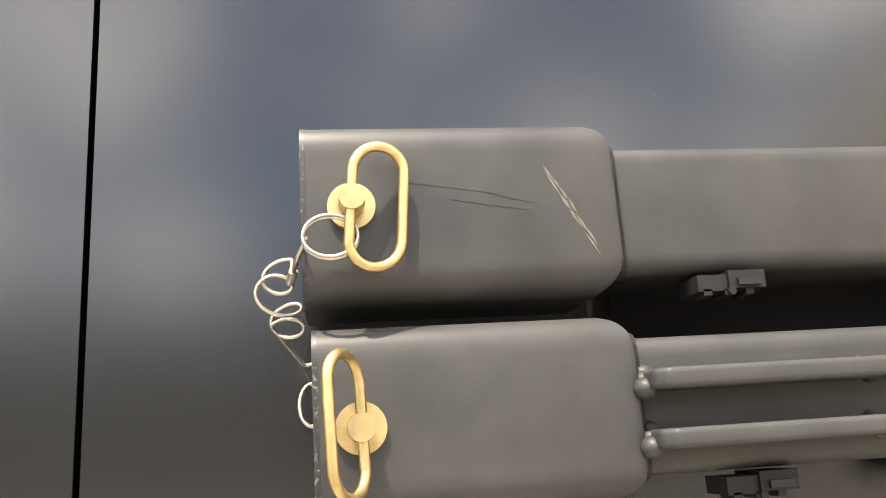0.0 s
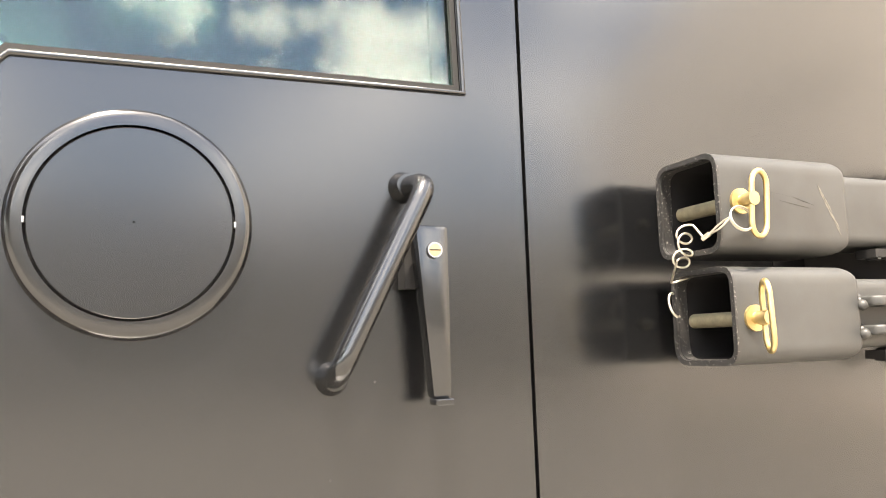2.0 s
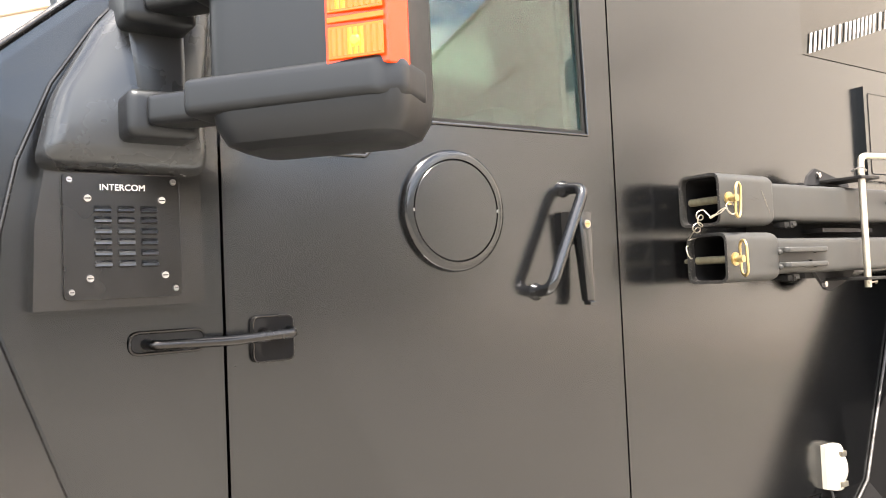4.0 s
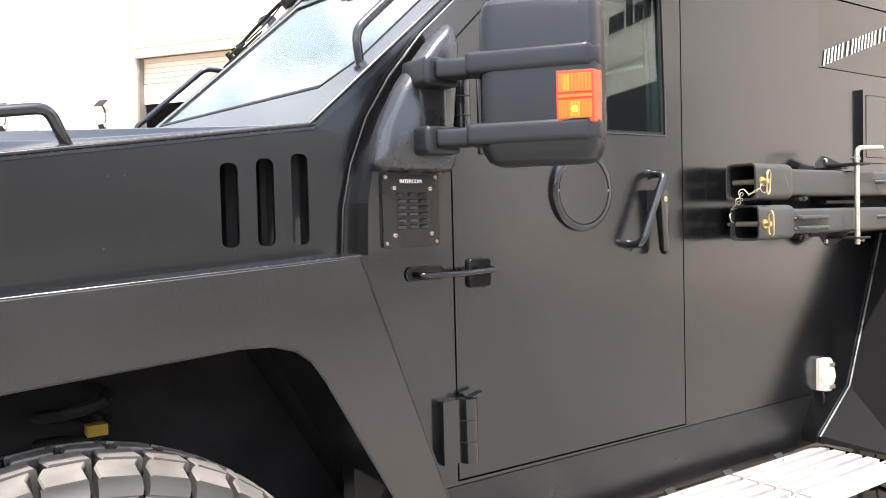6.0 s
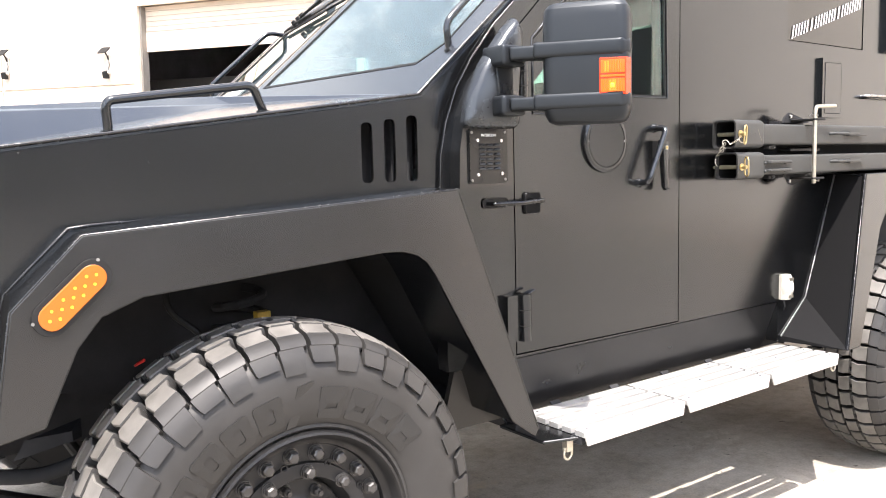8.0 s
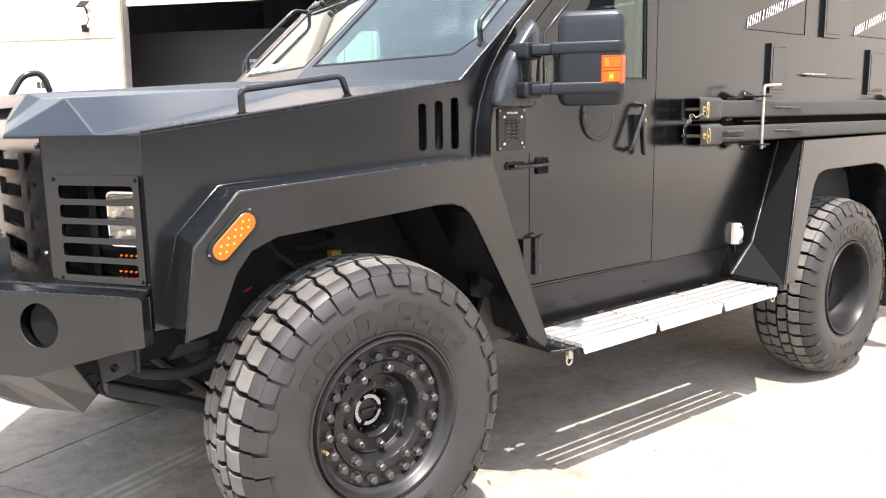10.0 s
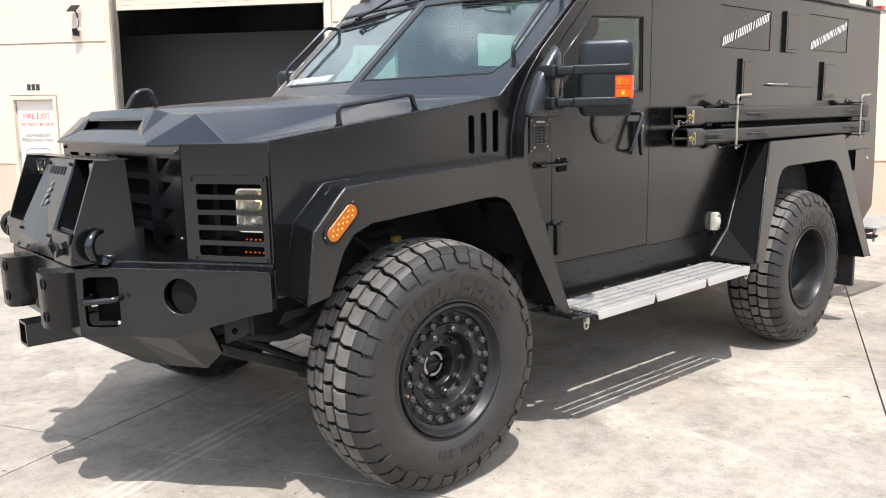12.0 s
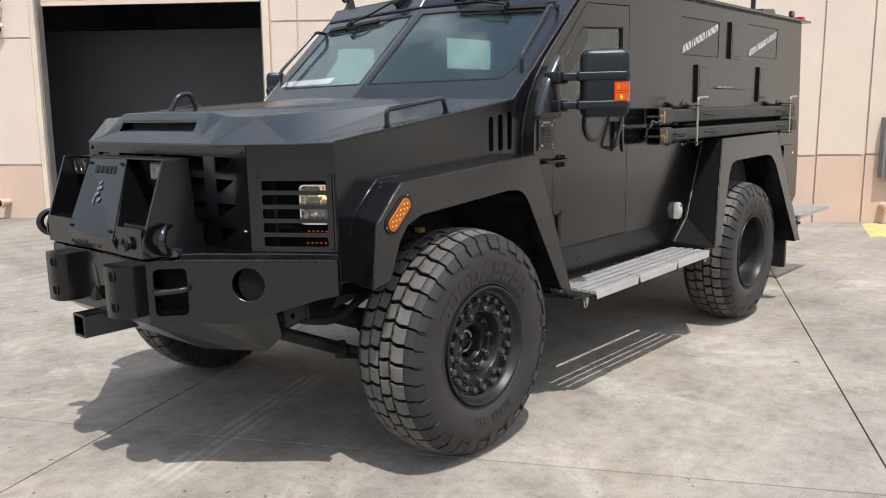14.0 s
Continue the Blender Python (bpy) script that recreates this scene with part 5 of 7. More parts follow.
HEADP = rounded([(-0.006, 0.046), (0.226, 0.048), (0.228, -0.086), (-0.006, -0.086)], 0.034, 5)
HEADZ = ((1.515, 0.026), (1.522, 0.012), (1.540, 0.003), (1.562, 0.0), (1.795, 0.0), (1.820, 0.004), (1.832, 0.012), (1.838, 0.024))
for far in (False, True):
    m = mir if far else (lambda p: p)
    foot_poly = [(0.600, 1.514), (0.805, 1.512), (0.80, 1.60), (0.82, 1.80), (0.803, 1.838), (0.755, 1.795), (0.672, 1.695), (0.620, 1.60)]
    bm = bmesh.new()
    fp = rounded(foot_poly, 0.02, 3)
    cx, cz = 0.735, 1.63
    ring = [(1.0, -0.044), (0.99, -0.062), (0.93, -0.078), (0.80, -0.086)]
    rows = [[bm.verts.new(m((cx + (x - cx) * k, y, cz + (z - cz) * k))) for x, z in fp] for k, y in ring]
    for j in range(3):
        for i in range(len(fp)):
            bm.faces.new((rows[j][i], rows[j][(i + 1) % len(fp)], rows[j + 1][(i + 1) % len(fp)], rows[j + 1][i]))
    bm.faces.new(rows[0][::-1])
    bm.faces.new(rows[3])
    mirror = mk("mirror", bm, FOOTP, truck, "large black towing mirror on two arms", 50)
    for z0, z1 in ((1.690, 1.736), (1.553, 1.598)):
        mk("arm_bracket", hull([m((x, y, z)) for x in (0.69, 0.775) for y in (-0.04, -0.135) for z in (z0 - 0.008, z1 + 0.004)], 0.012, 3), PLASTIC, mirror, "", 60)
        pts = [mirror_at(a, n, z, far) for a in (-0.10, 0.03) for n in (0.02, -0.03) for z in (z0 + 0.004, z1 - 0.004)]
        mk("arm", hull(pts, 0.009, 3), PLASTIC, mirror, "", 60)
        mk("arm_band", hull([mirror_at(a, n, z, far) for a, n in ((-0.03, 0.050), (0.205, 0.052), (0.228, 0.03), (0.229, -0.04), (-0.03, -0.02)) for z in (z0 + 0.001, z1 - 0.001)], 0.012, 4), PLASTIC, mirror, "", 60)
    mk("arm_web", hull([m((x, y, z)) for x, z in ((0.712, 1.60), (0.775, 1.60), (0.775, 1.69), (0.700, 1.69)) for y in (-0.06, -0.088)], 0.010, 3), FOOTP, mirror, "", 60)
    mk("mirror_head", hull([mirror_at(0.11 + (a - 0.11) * (1 - d / 0.11), -0.02 + (n + 0.02) * (1 - d / 0.066), z, far) for a, n in HEADP for z, d in HEADZ], 0.006, 2), PLASTIC, mirror, "rounded mirror housing", 50)
    mk("mirror_glass", hull([mirror_at(a, n, z, far) for a in (0.015, 0.205) for n in (-0.086, -0.089) for z in (1.56, 1.79)], 0.0), CHROME, mirror)
    lamp = mk("indicator", hull([mirror_at(a, n, z, far) for a, n in ((0.147, 0.051), (0.147, 0.046), (0.216, 0.047), (0.216, 0.035), (0.228, 0.02), (0.224, 0.0)) for z in (1.586, 1.684)], 0.004, 2), ORANGE, mirror, "orange indicator lens")
    mk("lens_rib", hull([mirror_at(a, n, z, far) for a in (0.150, 0.213) for n in (0.051, 0.0525) for z in (1.6325, 1.6385)], 0.001), FIELD, mirror)
    for z0 in (1.594, 1.643):
        mk("lens_field", hull([mirror_at(a, n, z, far) for a in (0.151, 0.2125) for n in (0.0515, 0.0528) for z in (z0, z0 + 0.034)], 0.0008), FIELD, mirror)
        for q in range(9):
            a0 = 0.1535 + 0.0064 * q
            mk("lens_prism", hull([mirror_at(a, n, z, far) for a, n in ((a0, 0.0528), (a0 + 0.0052, 0.0528), (a0 + 0.0026, 0.0537)) for z in (z0 + 0.003, z0 + 0.031)]), LITF if q in ((1, 2) if z0 > 1.63 else (3, 4, 5)) else FIELD, mirror)
    mk("bulb", cyl(mirror_at(0.181, 0.0528, 1.611, far), mirror_at(0.181, 0.0541, 1.611, far), 0.0068, 0.004, n=14), AMBERHOT, mirror)

# hinges
for z0, z1 in ((0.868, 1.012), (1.60, 1.725)):
    h = mk("hinge", cyl((0.856, -0.024, z0), (0.856, -0.024, z1), 0.021, n=28, w=0.002), PAINT, truck, "", 40)
    mk("hinge_leaf", side_prism([(0.788, z0 + 0.001), (0.857, z0 + 0.001), (0.857, z1 - 0.001), (0.788, z1 - 0.001)], -0.024, 0.0, 0.007, 3), PAINT, h, "", 50)
    for k in (0.33, 0.67):
        zz = z0 + (z1 - z0) * k
        mk("hinge_split", cyl((0.856, -0.024, zz - 0.0012), (0.856, -0.024, zz + 0.0012), 0.0213, n=28), SEAL, h)
mk("hinge_tab", hull([(0.850, -0.02, 1.0125), (0.860, -0.04, 1.0125), (0.893, -0.036, 1.020), (0.890, -0.018, 1.020), (0.850, -0.02, 1.0165), (0.860, -0.04, 1.0165), (0.893, -0.036, 1.025), (0.890, -0.018, 1.025)], 0.001), PAINT, truck)

# strap between wing and door
pad = mk("door_pad", panel(rounded(rect(0.880, 1.257, 0.941, 1.322), 0.010, 5), [], side_at(0.0), (0, -0.009, 0), 0.002), LINING, truck, "square black pad on the door")
mk("pad_edge", pipe([(x, -0.0085, z) for x, z in rounded(rect(0.8805, 1.2575, 0.9405, 1.3215), 0.010, 5)], 0.0016, 6, True), BLACKG, pad)
mk("strap_slot", panel(rounded(rect(0.716, 1.283, 0.812, 1.309), 0.012, 5), [], side_at(-0.001), (0, -0.0015, 0)), SEAL, truck, "dark rounded slot in the wing")
strap = mk("door_strap", pipe(bend([(0.735, 0.0, 1.295), (0.738, -0.030, 1.294), (0.84, -0.042, 1.293), (0.930, -0.040, 1.297), (0.934, -0.006, 1.299)], 0.012, 6), 0.0068, 12), BLACKG, truck, "round black bar across the door gap", 60)
mk("strap_stud", cyl((0.893, -0.008, 1.301), (0.893, -0.040, 1.297), 0.0062, n=12), BLACKG, strap)
mk("strap_lip", pipe([(x, -0.003, z) for x, z in rounded(rect(0.715, 1.282, 0.813, 1.310), 0.013, 6)], 0.0022, 6, True), BLACKG, truck)

# round gun port
gp = mk("gun_port", lathe([(0.0868, 0.0), (0.0868, -0.0138), (0.095, -0.0138), (0.0990, -0.0128), (0.1018, -0.0100), (0.1030, -0.006), (0.1035, 0.0)], 64), PAINT, truck, "round flush port with a raised rim", 40)
gp.matrix_local = Matrix.Translation(Vector((1.241, 0, 1.478)) * S)
mk("port_gap", lathe([(0.0846, 0.001), (0.0846, -0.0060), (0.0869, -0.0060), (0.0869, 0.001)], 64), SEAL, gp)
mk("port_disc", lathe([(0.001, 0.0), (0.001, -0.0138), (0.0838, -0.0138), (0.0847, -0.0130), (0.0847, 0.0)], 64), PAINT, gp, "", 30)
for a in (0.0, math.pi):
    mk("port_notch", box((0.0862 * math.cos(a) - 0.0009, -0.0142, -0.0025), (0.0862 * math.cos(a) + 0.0009, -0.008, 0.0025)), STEEL, gp)

# pull handle and lock lever
hp = [(1.497, 0.002, 1.523), (1.506, -0.047, 1.521), (1.413, -0.047, 1.338), (1.419, 0.002, 1.334)]
handle = mk("door_handle", pipe(bend(hp, 0.022, 6), 0.0105, 14), PAINT, truck, "slanting round black pull handle", 60)
for x, z in ((1.497, 1.523), (1.419, 1.334)):
    mk("handle_foot", cyl((x, 0.0, z), (x, -0.014, z), 0.0165, 0.0115, 24), PAINT, handle, "", 60)
lever = mk("door_lever", hull([(1.504, -0.018, 1.488), (1.540, -0.018, 1.486), (1.504, -0.042, 1.484), (1.538, -0.042, 1.484), (1.518, -0.024, 1.318), (1.537, -0.024, 1.318), (1.518, -0.042, 1.318), (1.537, -0.042, 1.318),
                               (1.538, -0.042, 1.41), (1.538, -0.02, 1.41)], 0.004, 2), PAINT, truck, "tapering black lock lever", 50)
mk("lever_base", box((1.500, -0.02, 1.425), (1.532, 0.0, 1.485), 0.004), SEAL, lever)
mk("lever_tip", hull([(1.518, -0.048, 1.318), (1.537, -0.048, 1.318), (1.518, -0.03, 1.318), (1.537, -0.03, 1.318), (1.518, -0.048, 1.312), (1.537, -0.048, 1.312), (1.518, -0.03, 1.312), (1.537, -0.03, 1.312)], 0.001), PAINT, lever)
mk("lock_cylinder", cyl((1.5225, -0.042, 1.460), (1.5225, -0.0455, 1.460), 0.0080, 0.0076, 24), STEEL, lever, "small bright lock cylinder", 40)
mk("key_slot", box((1.5165, -0.0459, 1.4592), (1.5285, -0.0452, 1.4606)), SEAL, lever)
mk("lock_face", cyl((1.5225, -0.0453, 1.460), (1.5225, -0.0457, 1.460), 0.0062, n=20), BRASS, lever)

for o in (lever,):
    o.location = Vector((-0.011, 0, -0.006)) * S

# rectangular gun ports, loose bar, hatch, power inlet
for q in PORTS:
    p = mk("gun_port", box((q[0], -0.019, q[1]), (q[2], 0.0, q[3]), 0.003, 2), PAINT, truck, "raised rectangular gun port")
    mk("port_gap", panel(rounded(inset(rect(*q), 0.0165), 0.008), [rounded(inset(rect(*q), 0.019), 0.008)], side_at(-0.0195), (0, 0.003, 0)), SEAL, p)
    mk("port_lid", panel(rounded(inset(rect(*q), 0.019), 0.008), [], side_at(-0.019), (0, -0.0015, 0), 0.001), PAINT, p)
ledge = mk("side_hook", hull([(2.965, -0.001, 1.668), (3.60, -0.001, 1.664), (2.965, -0.022, 1.670), (3.60, -0.016, 1.664), (2.965, -0.001, 1.676), (3.60, -0.001, 1.670), (2.965, -0.022, 1.676), (3.60, -0.016, 1.669)], 0.001), PAINT, truck, "thin flat bar on the side")
mk("hook_bar", pipe(bend([(2.95, 0.0, 1.678), (2.955, -0.03, 1.679), (3.16, -0.03, 1.681), (3.20, -0.014, 1.680)], 0.02), 0.007), STEEL, ledge)
mk("hatch", box((4.37, -0.03, 1.045), (4.66, 0.0, 1.20), 0.004), PAINT, truck, "raised square hatch cover")
screw("hatch_latch", 4.60, 1.13, -0.03, 0.01, CHROME, truck, 0.006)
CREAM = surface("cream_plastic", (0.40, 0.38, 0.33), 0.42, spread=0.06, big=30, fine=200)
inlet = mk("power_inlet", side_prism([(2.307, 0.818), (2.361, 0.818), (2.361, 0.922), (2.307, 0.922)], 0.0, -0.012, 0.005, 3), CREAM, truck, "cream capped shore power inlet", 50)
bm = bmesh.new()
rows = []
for k in range(13):
    t = k / 12
    b = math.sin(math.pi * t)
    flare = 0.004 if k in (0, 1, 11, 12) else 0.0
    w_, d_ = 0.0185 + 0.0070 * b + flare, 0.018 + 0.020 * b + flare
    rows.append([bm.verts.new((2.334 + w_ * math.cos(a), -0.011 - d_ * math.sin(a), 0.817 + 0.106 * t)) for a in [math.pi * q / 12 for q in range(13)]])
for a, b in zip(rows, rows[1:]):
    for q in range(12):
        bm.faces.new((a[q], a[q + 1], b[q + 1], b[q]))
    bm.faces.new((a[12], a[0], b[0], b[12]))
bm.faces.new(rows[0])
bm.faces.new(rows[-1])
mk("inlet_lid", bm, surface("white_plastic", (0.44, 0.42, 0.37), 0.38, spread=0.06, big=40), inlet, "ribbed bulging white lid", 35)
for z in (0.833, 0.905):
    mk("lid_catch", box((2.323, -0.044, z - 0.006), (2.344, -0.036, z + 0.006), 0.002), ZINC, inlet)
mk("inlet_cord", pipe(bend([(2.31, -0.02, 0.818), (2.305, -0.03, 0.79), (2.31, -0.02, 0.775)], 0.01), 0.003, 6), SEAL, inlet)

# white lettering on the side panes and the screen, as plain slanted open bars
def bar_shapes(i):
    """One plain mark in a unit cell: two narrow upright bars, or a single one."""
    if i % 5 == 3:
        return [(rect(0.38, 0.0, 0.58, 1.0), None)]
    return [(rect(0.12, 0.0, 0.31, 1.0), None), (rect(0.62, 0.0, 0.81, 1.0), None)]


def bar_line(x0, z0, x1, z1, h, n, parent, y, lean=0.010):
    for i in range(n):
        at = lambda p: (x0 + (x1 - x0) * (i + p[0]) / n + lean * p[1], y, z0 + (z1 - z0) * (i + p[0]) / n + h * p[1])
        for o, hole in bar_shapes(i):
            mk("text_bar", panel(o, [hole] if hole else [], at, (0, -0.0006, 0)), WHITEP, parent)


bar_line(2.360, 1.892, 2.925, 2.066, 0.052, 13, truck, -0.0006)
bar_line(3.538, 1.912, 4.12, 2.080, 0.052, 13, truck, -0.0006)
for i in range(13):
    at = lambda p: screen_at(1.945 - 0.0435 * (i + p[0]) - 0.012 * p[1], 1.727 + 0.004 * i / 13 + 0.034 * p[1], 0.0012)
    for o, hole in bar_shapes(i):
        mk("text_bar", panel(o, [hole] if hole else [], at, (0.0004, 0, -0.0004)), WHITEP, truck)

# ---- running board ----
board = mk("running_board", box((0.90, -0.02, 0.575), (2.36, 0.05, 0.603), 0.003), DARK, truck, "long running board with three bright ribbed treads")
for x0, x1 in ((0.892, 1.366), (1.378, 1.862), (1.874, 2.352)):
    for j in range(5):
        ya, yb = -0.236 + 0.0545 * j, -0.236 + 0.0545 * j + 0.038
        mk("tread_plank", box((x0, ya, 0.604), (x1, yb, 0.620), 0.003), ALU, board)
        for x in (x0 + 0.035, x1 - 0.035, (x0 + x1) / 2):
            if j in (0, 2, 4):
                mk("rivet", cyl((x, (ya + yb) / 2, 0.620), (x, (ya + yb) / 2, 0.6222), 0.005, 0.003, 8), STEEL, board)
    mk("tread_lip", hull([(x0, -0.238, 0.618), (x1, -0.238, 0.618), (x0 + 0.012, -0.240, 0.577), (x1 - 0.012, -0.240, 0.577), (x0, -0.228, 0.618), (x1, -0.228, 0.618), (x0 + 0.012, -0.234, 0.577), (x1 - 0.012, -0.234, 0.577)], 0.002), ALU, board)
for x in (0.905, 1.372, 1.868, 2.33):
    mk("board_rail", box((x - 0.012, -0.222, 0.578), (x + 0.012, 0.0, 0.603), 0.003), DARK, board)
for x0, x1 in ((0.80, 0.90), (2.352, 2.42)):
    mk("board_end", hull([(x0, y, z) for y in (-0.16, 0.04) for z in (0.584, 0.594)] + [(x1, y, z) for y in (-0.215, 0.04) for z in (0.592, 0.602)], 0.002), PAINT, board)
for x in (1.03, 1.32, 1.60, 1.87, 2.14):
    mk("board_clip", hull([(x, 0.03, 0.60), (x + 0.04, 0.03, 0.60), (x, 0.055, 0.618), (x + 0.04, 0.055, 0.618), (x, 0.03, 0.605), (x + 0.04, 0.03, 0.605), (x, 0.05, 0.622), (x + 0.04, 0.05, 0.622)]), DARK, board)
for x in (0.875, 2.41):
    mk("tie_ring", pipe([(x + 0.016 * math.cos(a), -0.185, 0.548 + 0.018 * math.sin(a)) for a in [i * math.pi / 8 for i in range(16)]], 0.004, 8, True), ZINC, board, "", 60)
    mk("ring_shackle", box((x - 0.012, -0.195, 0.556), (x + 0.012, -0.175, 0.590), 0.003), ZINC, board)
    mk("ring_bolt", cyl((x - 0.018, -0.185, 0.562), (x + 0.018, -0.185, 0.562), 0.005, n=8), ZINC, board)
rs = mk("rear_step", box((4.835, -0.055, 0.512), (5.72, -0.035, 0.542), 0.003), ALU, truck, "open ribbed aluminium rear step")
for y in (0.45, 1.0, 1.55, 2.065):
    mk("step_bearer", box((4.835, y, 0.512), (5.72, y + 0.02, 0.536), 0.003), ALU, rs)
for j in range(8):
    x = 4.835 + 0.111 * j
    for dx in (0.0, 0.032, 0.064):
        mk("step_rib", box((x + dx, -0.06, 0.538), (x + dx + 0.022, 2.09, 0.552), 0.003), ALU, rs)
mk("step_arm", box((4.5, 0.12, 0.455), (5.5, 0.20, 0.511), 0.005), DARK, rs)
mk("step_bracket", box((4.84, -0.02, 0.455), (4.98, 0.10, 0.475), 0.004), DARK, rs)
mk("step_pin", cyl((4.95, 0.0, 0.42), (4.95, 0.0, 0.511), 0.012, n=10), STEEL, rs)

# ---- bars, wipers, roof fittings ----
for far in (False, True):
    m = mir if far else (lambda p: p)
    hb = mk("grab_bar", pipe([m(p) for p in bend([(-0.303, 0.066, 1.497), (-0.308, 0.062, 1.573), (0.036, 0.050, 1.620), (0.068, 0.062, 1.553)], 0.02, 5)], 0.0105, 12), PAINT, truck, "", 60)
    for x, z in ((-0.303, 1.499), (0.068, 1.551)):
        mk("bar_foot", cyl(m((x, 0.066, z)), m((x, 0.066, z + 0.008)), 0.017, n=14), PAINT, hb)
    gb = [screen_at(0.060, 1.748, 0.0), screen_at(0.066, 1.776, 0.062), screen_at(0.092, 2.045, 0.062), screen_at(0.092, 2.085, 0.0)]
    sb = mk("screen_bar", pipe([m(p) for p in bend(gb, 0.03, 5)], 0.0105, 12), PAINT, truck, "", 60)
    for y, z in ((0.060, 1.748), (0.092, 2.085)):
        mk("bar_foot", cyl(m(screen_at(y, z, 0.0)), m(screen_at(y, z, 0.008)), 0.017, 0.0125, 14), PAINT, sb)
    # wiper: arm and blade
    blade = [screen_at(y, z, o) for y, z in ((0.150, 2.078), (0.690, 2.098)) for dz in (0.0, 0.010) for o in (0.012, 0.020) for z in (z + dz,)]
    wp = mk("wiper", hull([m(q) for q in blade]), SEAL, truck, "black wiper lying across the upper screen")
    mk("wiper_lip", hull([m(screen_at(y, z, o)) for y, z in ((0.150, 2.066), (0.690, 2.086)) for dz in (0.0, 0.009) for o in (0.002, 0.008) for z in (z + dz,)]), SEAL, wp)
    mk("wiper_arm", pipe([m(q) for q in bend([screen_at(0.80, 2.205, 0.035), screen_at(0.74, 2.19, 0.050), screen_at(0.55, 2.125, 0.042), screen_at(0.395, 2.098, 0.034)], 0.02)], 0.0065, 8), SEAL, wp)
    mk("wiper_arm", pipe([m(q) for q in (screen_at(0.56, 2.085, 0.026), screen_at(0.48, 2.070, 0.030), screen_at(0.39, 2.062, 0.034))], 0.005, 8), SEAL, wp)
    for y, z, r in ((0.392, 2.105, 0.014), (0.388, 2.088, 0.012), (0.394, 2.066, 0.013)):
        mk("wiper_pivot", cyl(m(screen_at(y, z, 0.016)), m(screen_at(y, z, 0.046)), r, r * 0.8, 12), SEAL, wp)
    mk("wiper_hub", hull([m(screen_at(y, z, o)) for y, z in ((0.84, 2.235), (0.76, 2.235), (0.745, 2.185), (0.80, 2.178)) for o in (0.016, 0.055)], 0.008, 2), SEAL, wp)
    mk("washer_hose", pipe([m(q) for q in bend([screen_at(0.74, 2.20, 0.045), screen_at(0.60, 2.165, 0.030), screen_at(0.42, 2.125, 0.030)], 0.05)], 0.003, 6), SEAL, wp)
    # lifting lugs on the roof
    for x in (1.22, 4.79):
        lp = [(x - 0.03, 2.25), (x + 0.07, 2.25), (x + 0.05, 2.32), (x + 0.035, 2.345), (x - 0.01, 2.35), (x - 0.035, 2.335), (x - 0.04, 2.31), (x - 0.018, 2.30), (x - 0.012, 2.318), (x + 0.008, 2.316), (x, 2.29)]
        mk("lifting_lug", side_prism(lp, 0.09, 0.115, 0.002) if not far else side_prism(lp, 2 * CENTRE - 0.115, 2 * CENTRE - 0.09, 0.002), PAINT, truck)
    mk("marker_lamp", box((4.73, -0.01, 2.254), (4.80, 0.05, 2.288), 0.006) if not far else box((4.73, 1.98, 2.254), (4.80, 2.04, 2.288), 0.006), RED, truck, "small red roof lamp")
# lifting handle on the bonnet
mk("grab_bar", pipe(bend([(-0.735, 0.995, 1.583), (-0.690, 0.995, 1.655), (-0.628, 0.995, 1.665), (-0.605, 0.995, 1.595)], 0.03, 6), 0.011, 12), PAINT, truck, "", 60)
# roof hatch ring and gear
hatch = mk("roof_hatch", lathe([(0.34, 2.255), (0.36, 2.30), (0.33, 2.33), (0.28, 2.31), (0.28, 2.255)], 40), PAINT, truck, "round roof hatch ring", 40)
hatch.data.transform(Matrix.Translation(Vector((3.7, CENTRE, 0)) * S) @ Matrix(((1, 0, 0, 0), (0, 0, 1, 0), (0, 1, 0, 0), (0, 0, 0, 1))))
hatch.data.flip_normals()
mk("roof_box", hull([(4.25, 0.16, 2.26), (4.62, 0.16, 2.26), (4.25, 0.45, 2.26), (4.62, 0.45, 2.26), (4.30, 0.18, 2.34), (4.58, 0.18, 2.36), (4.30, 0.43, 2.34), (4.58, 0.43, 2.36)], 0.008), PAINT, truck)
mk("roof_post", cyl((4.02, 0.16, 2.25), (4.02, 0.16, 2.42), 0.02, n=12), PAINT, truck)

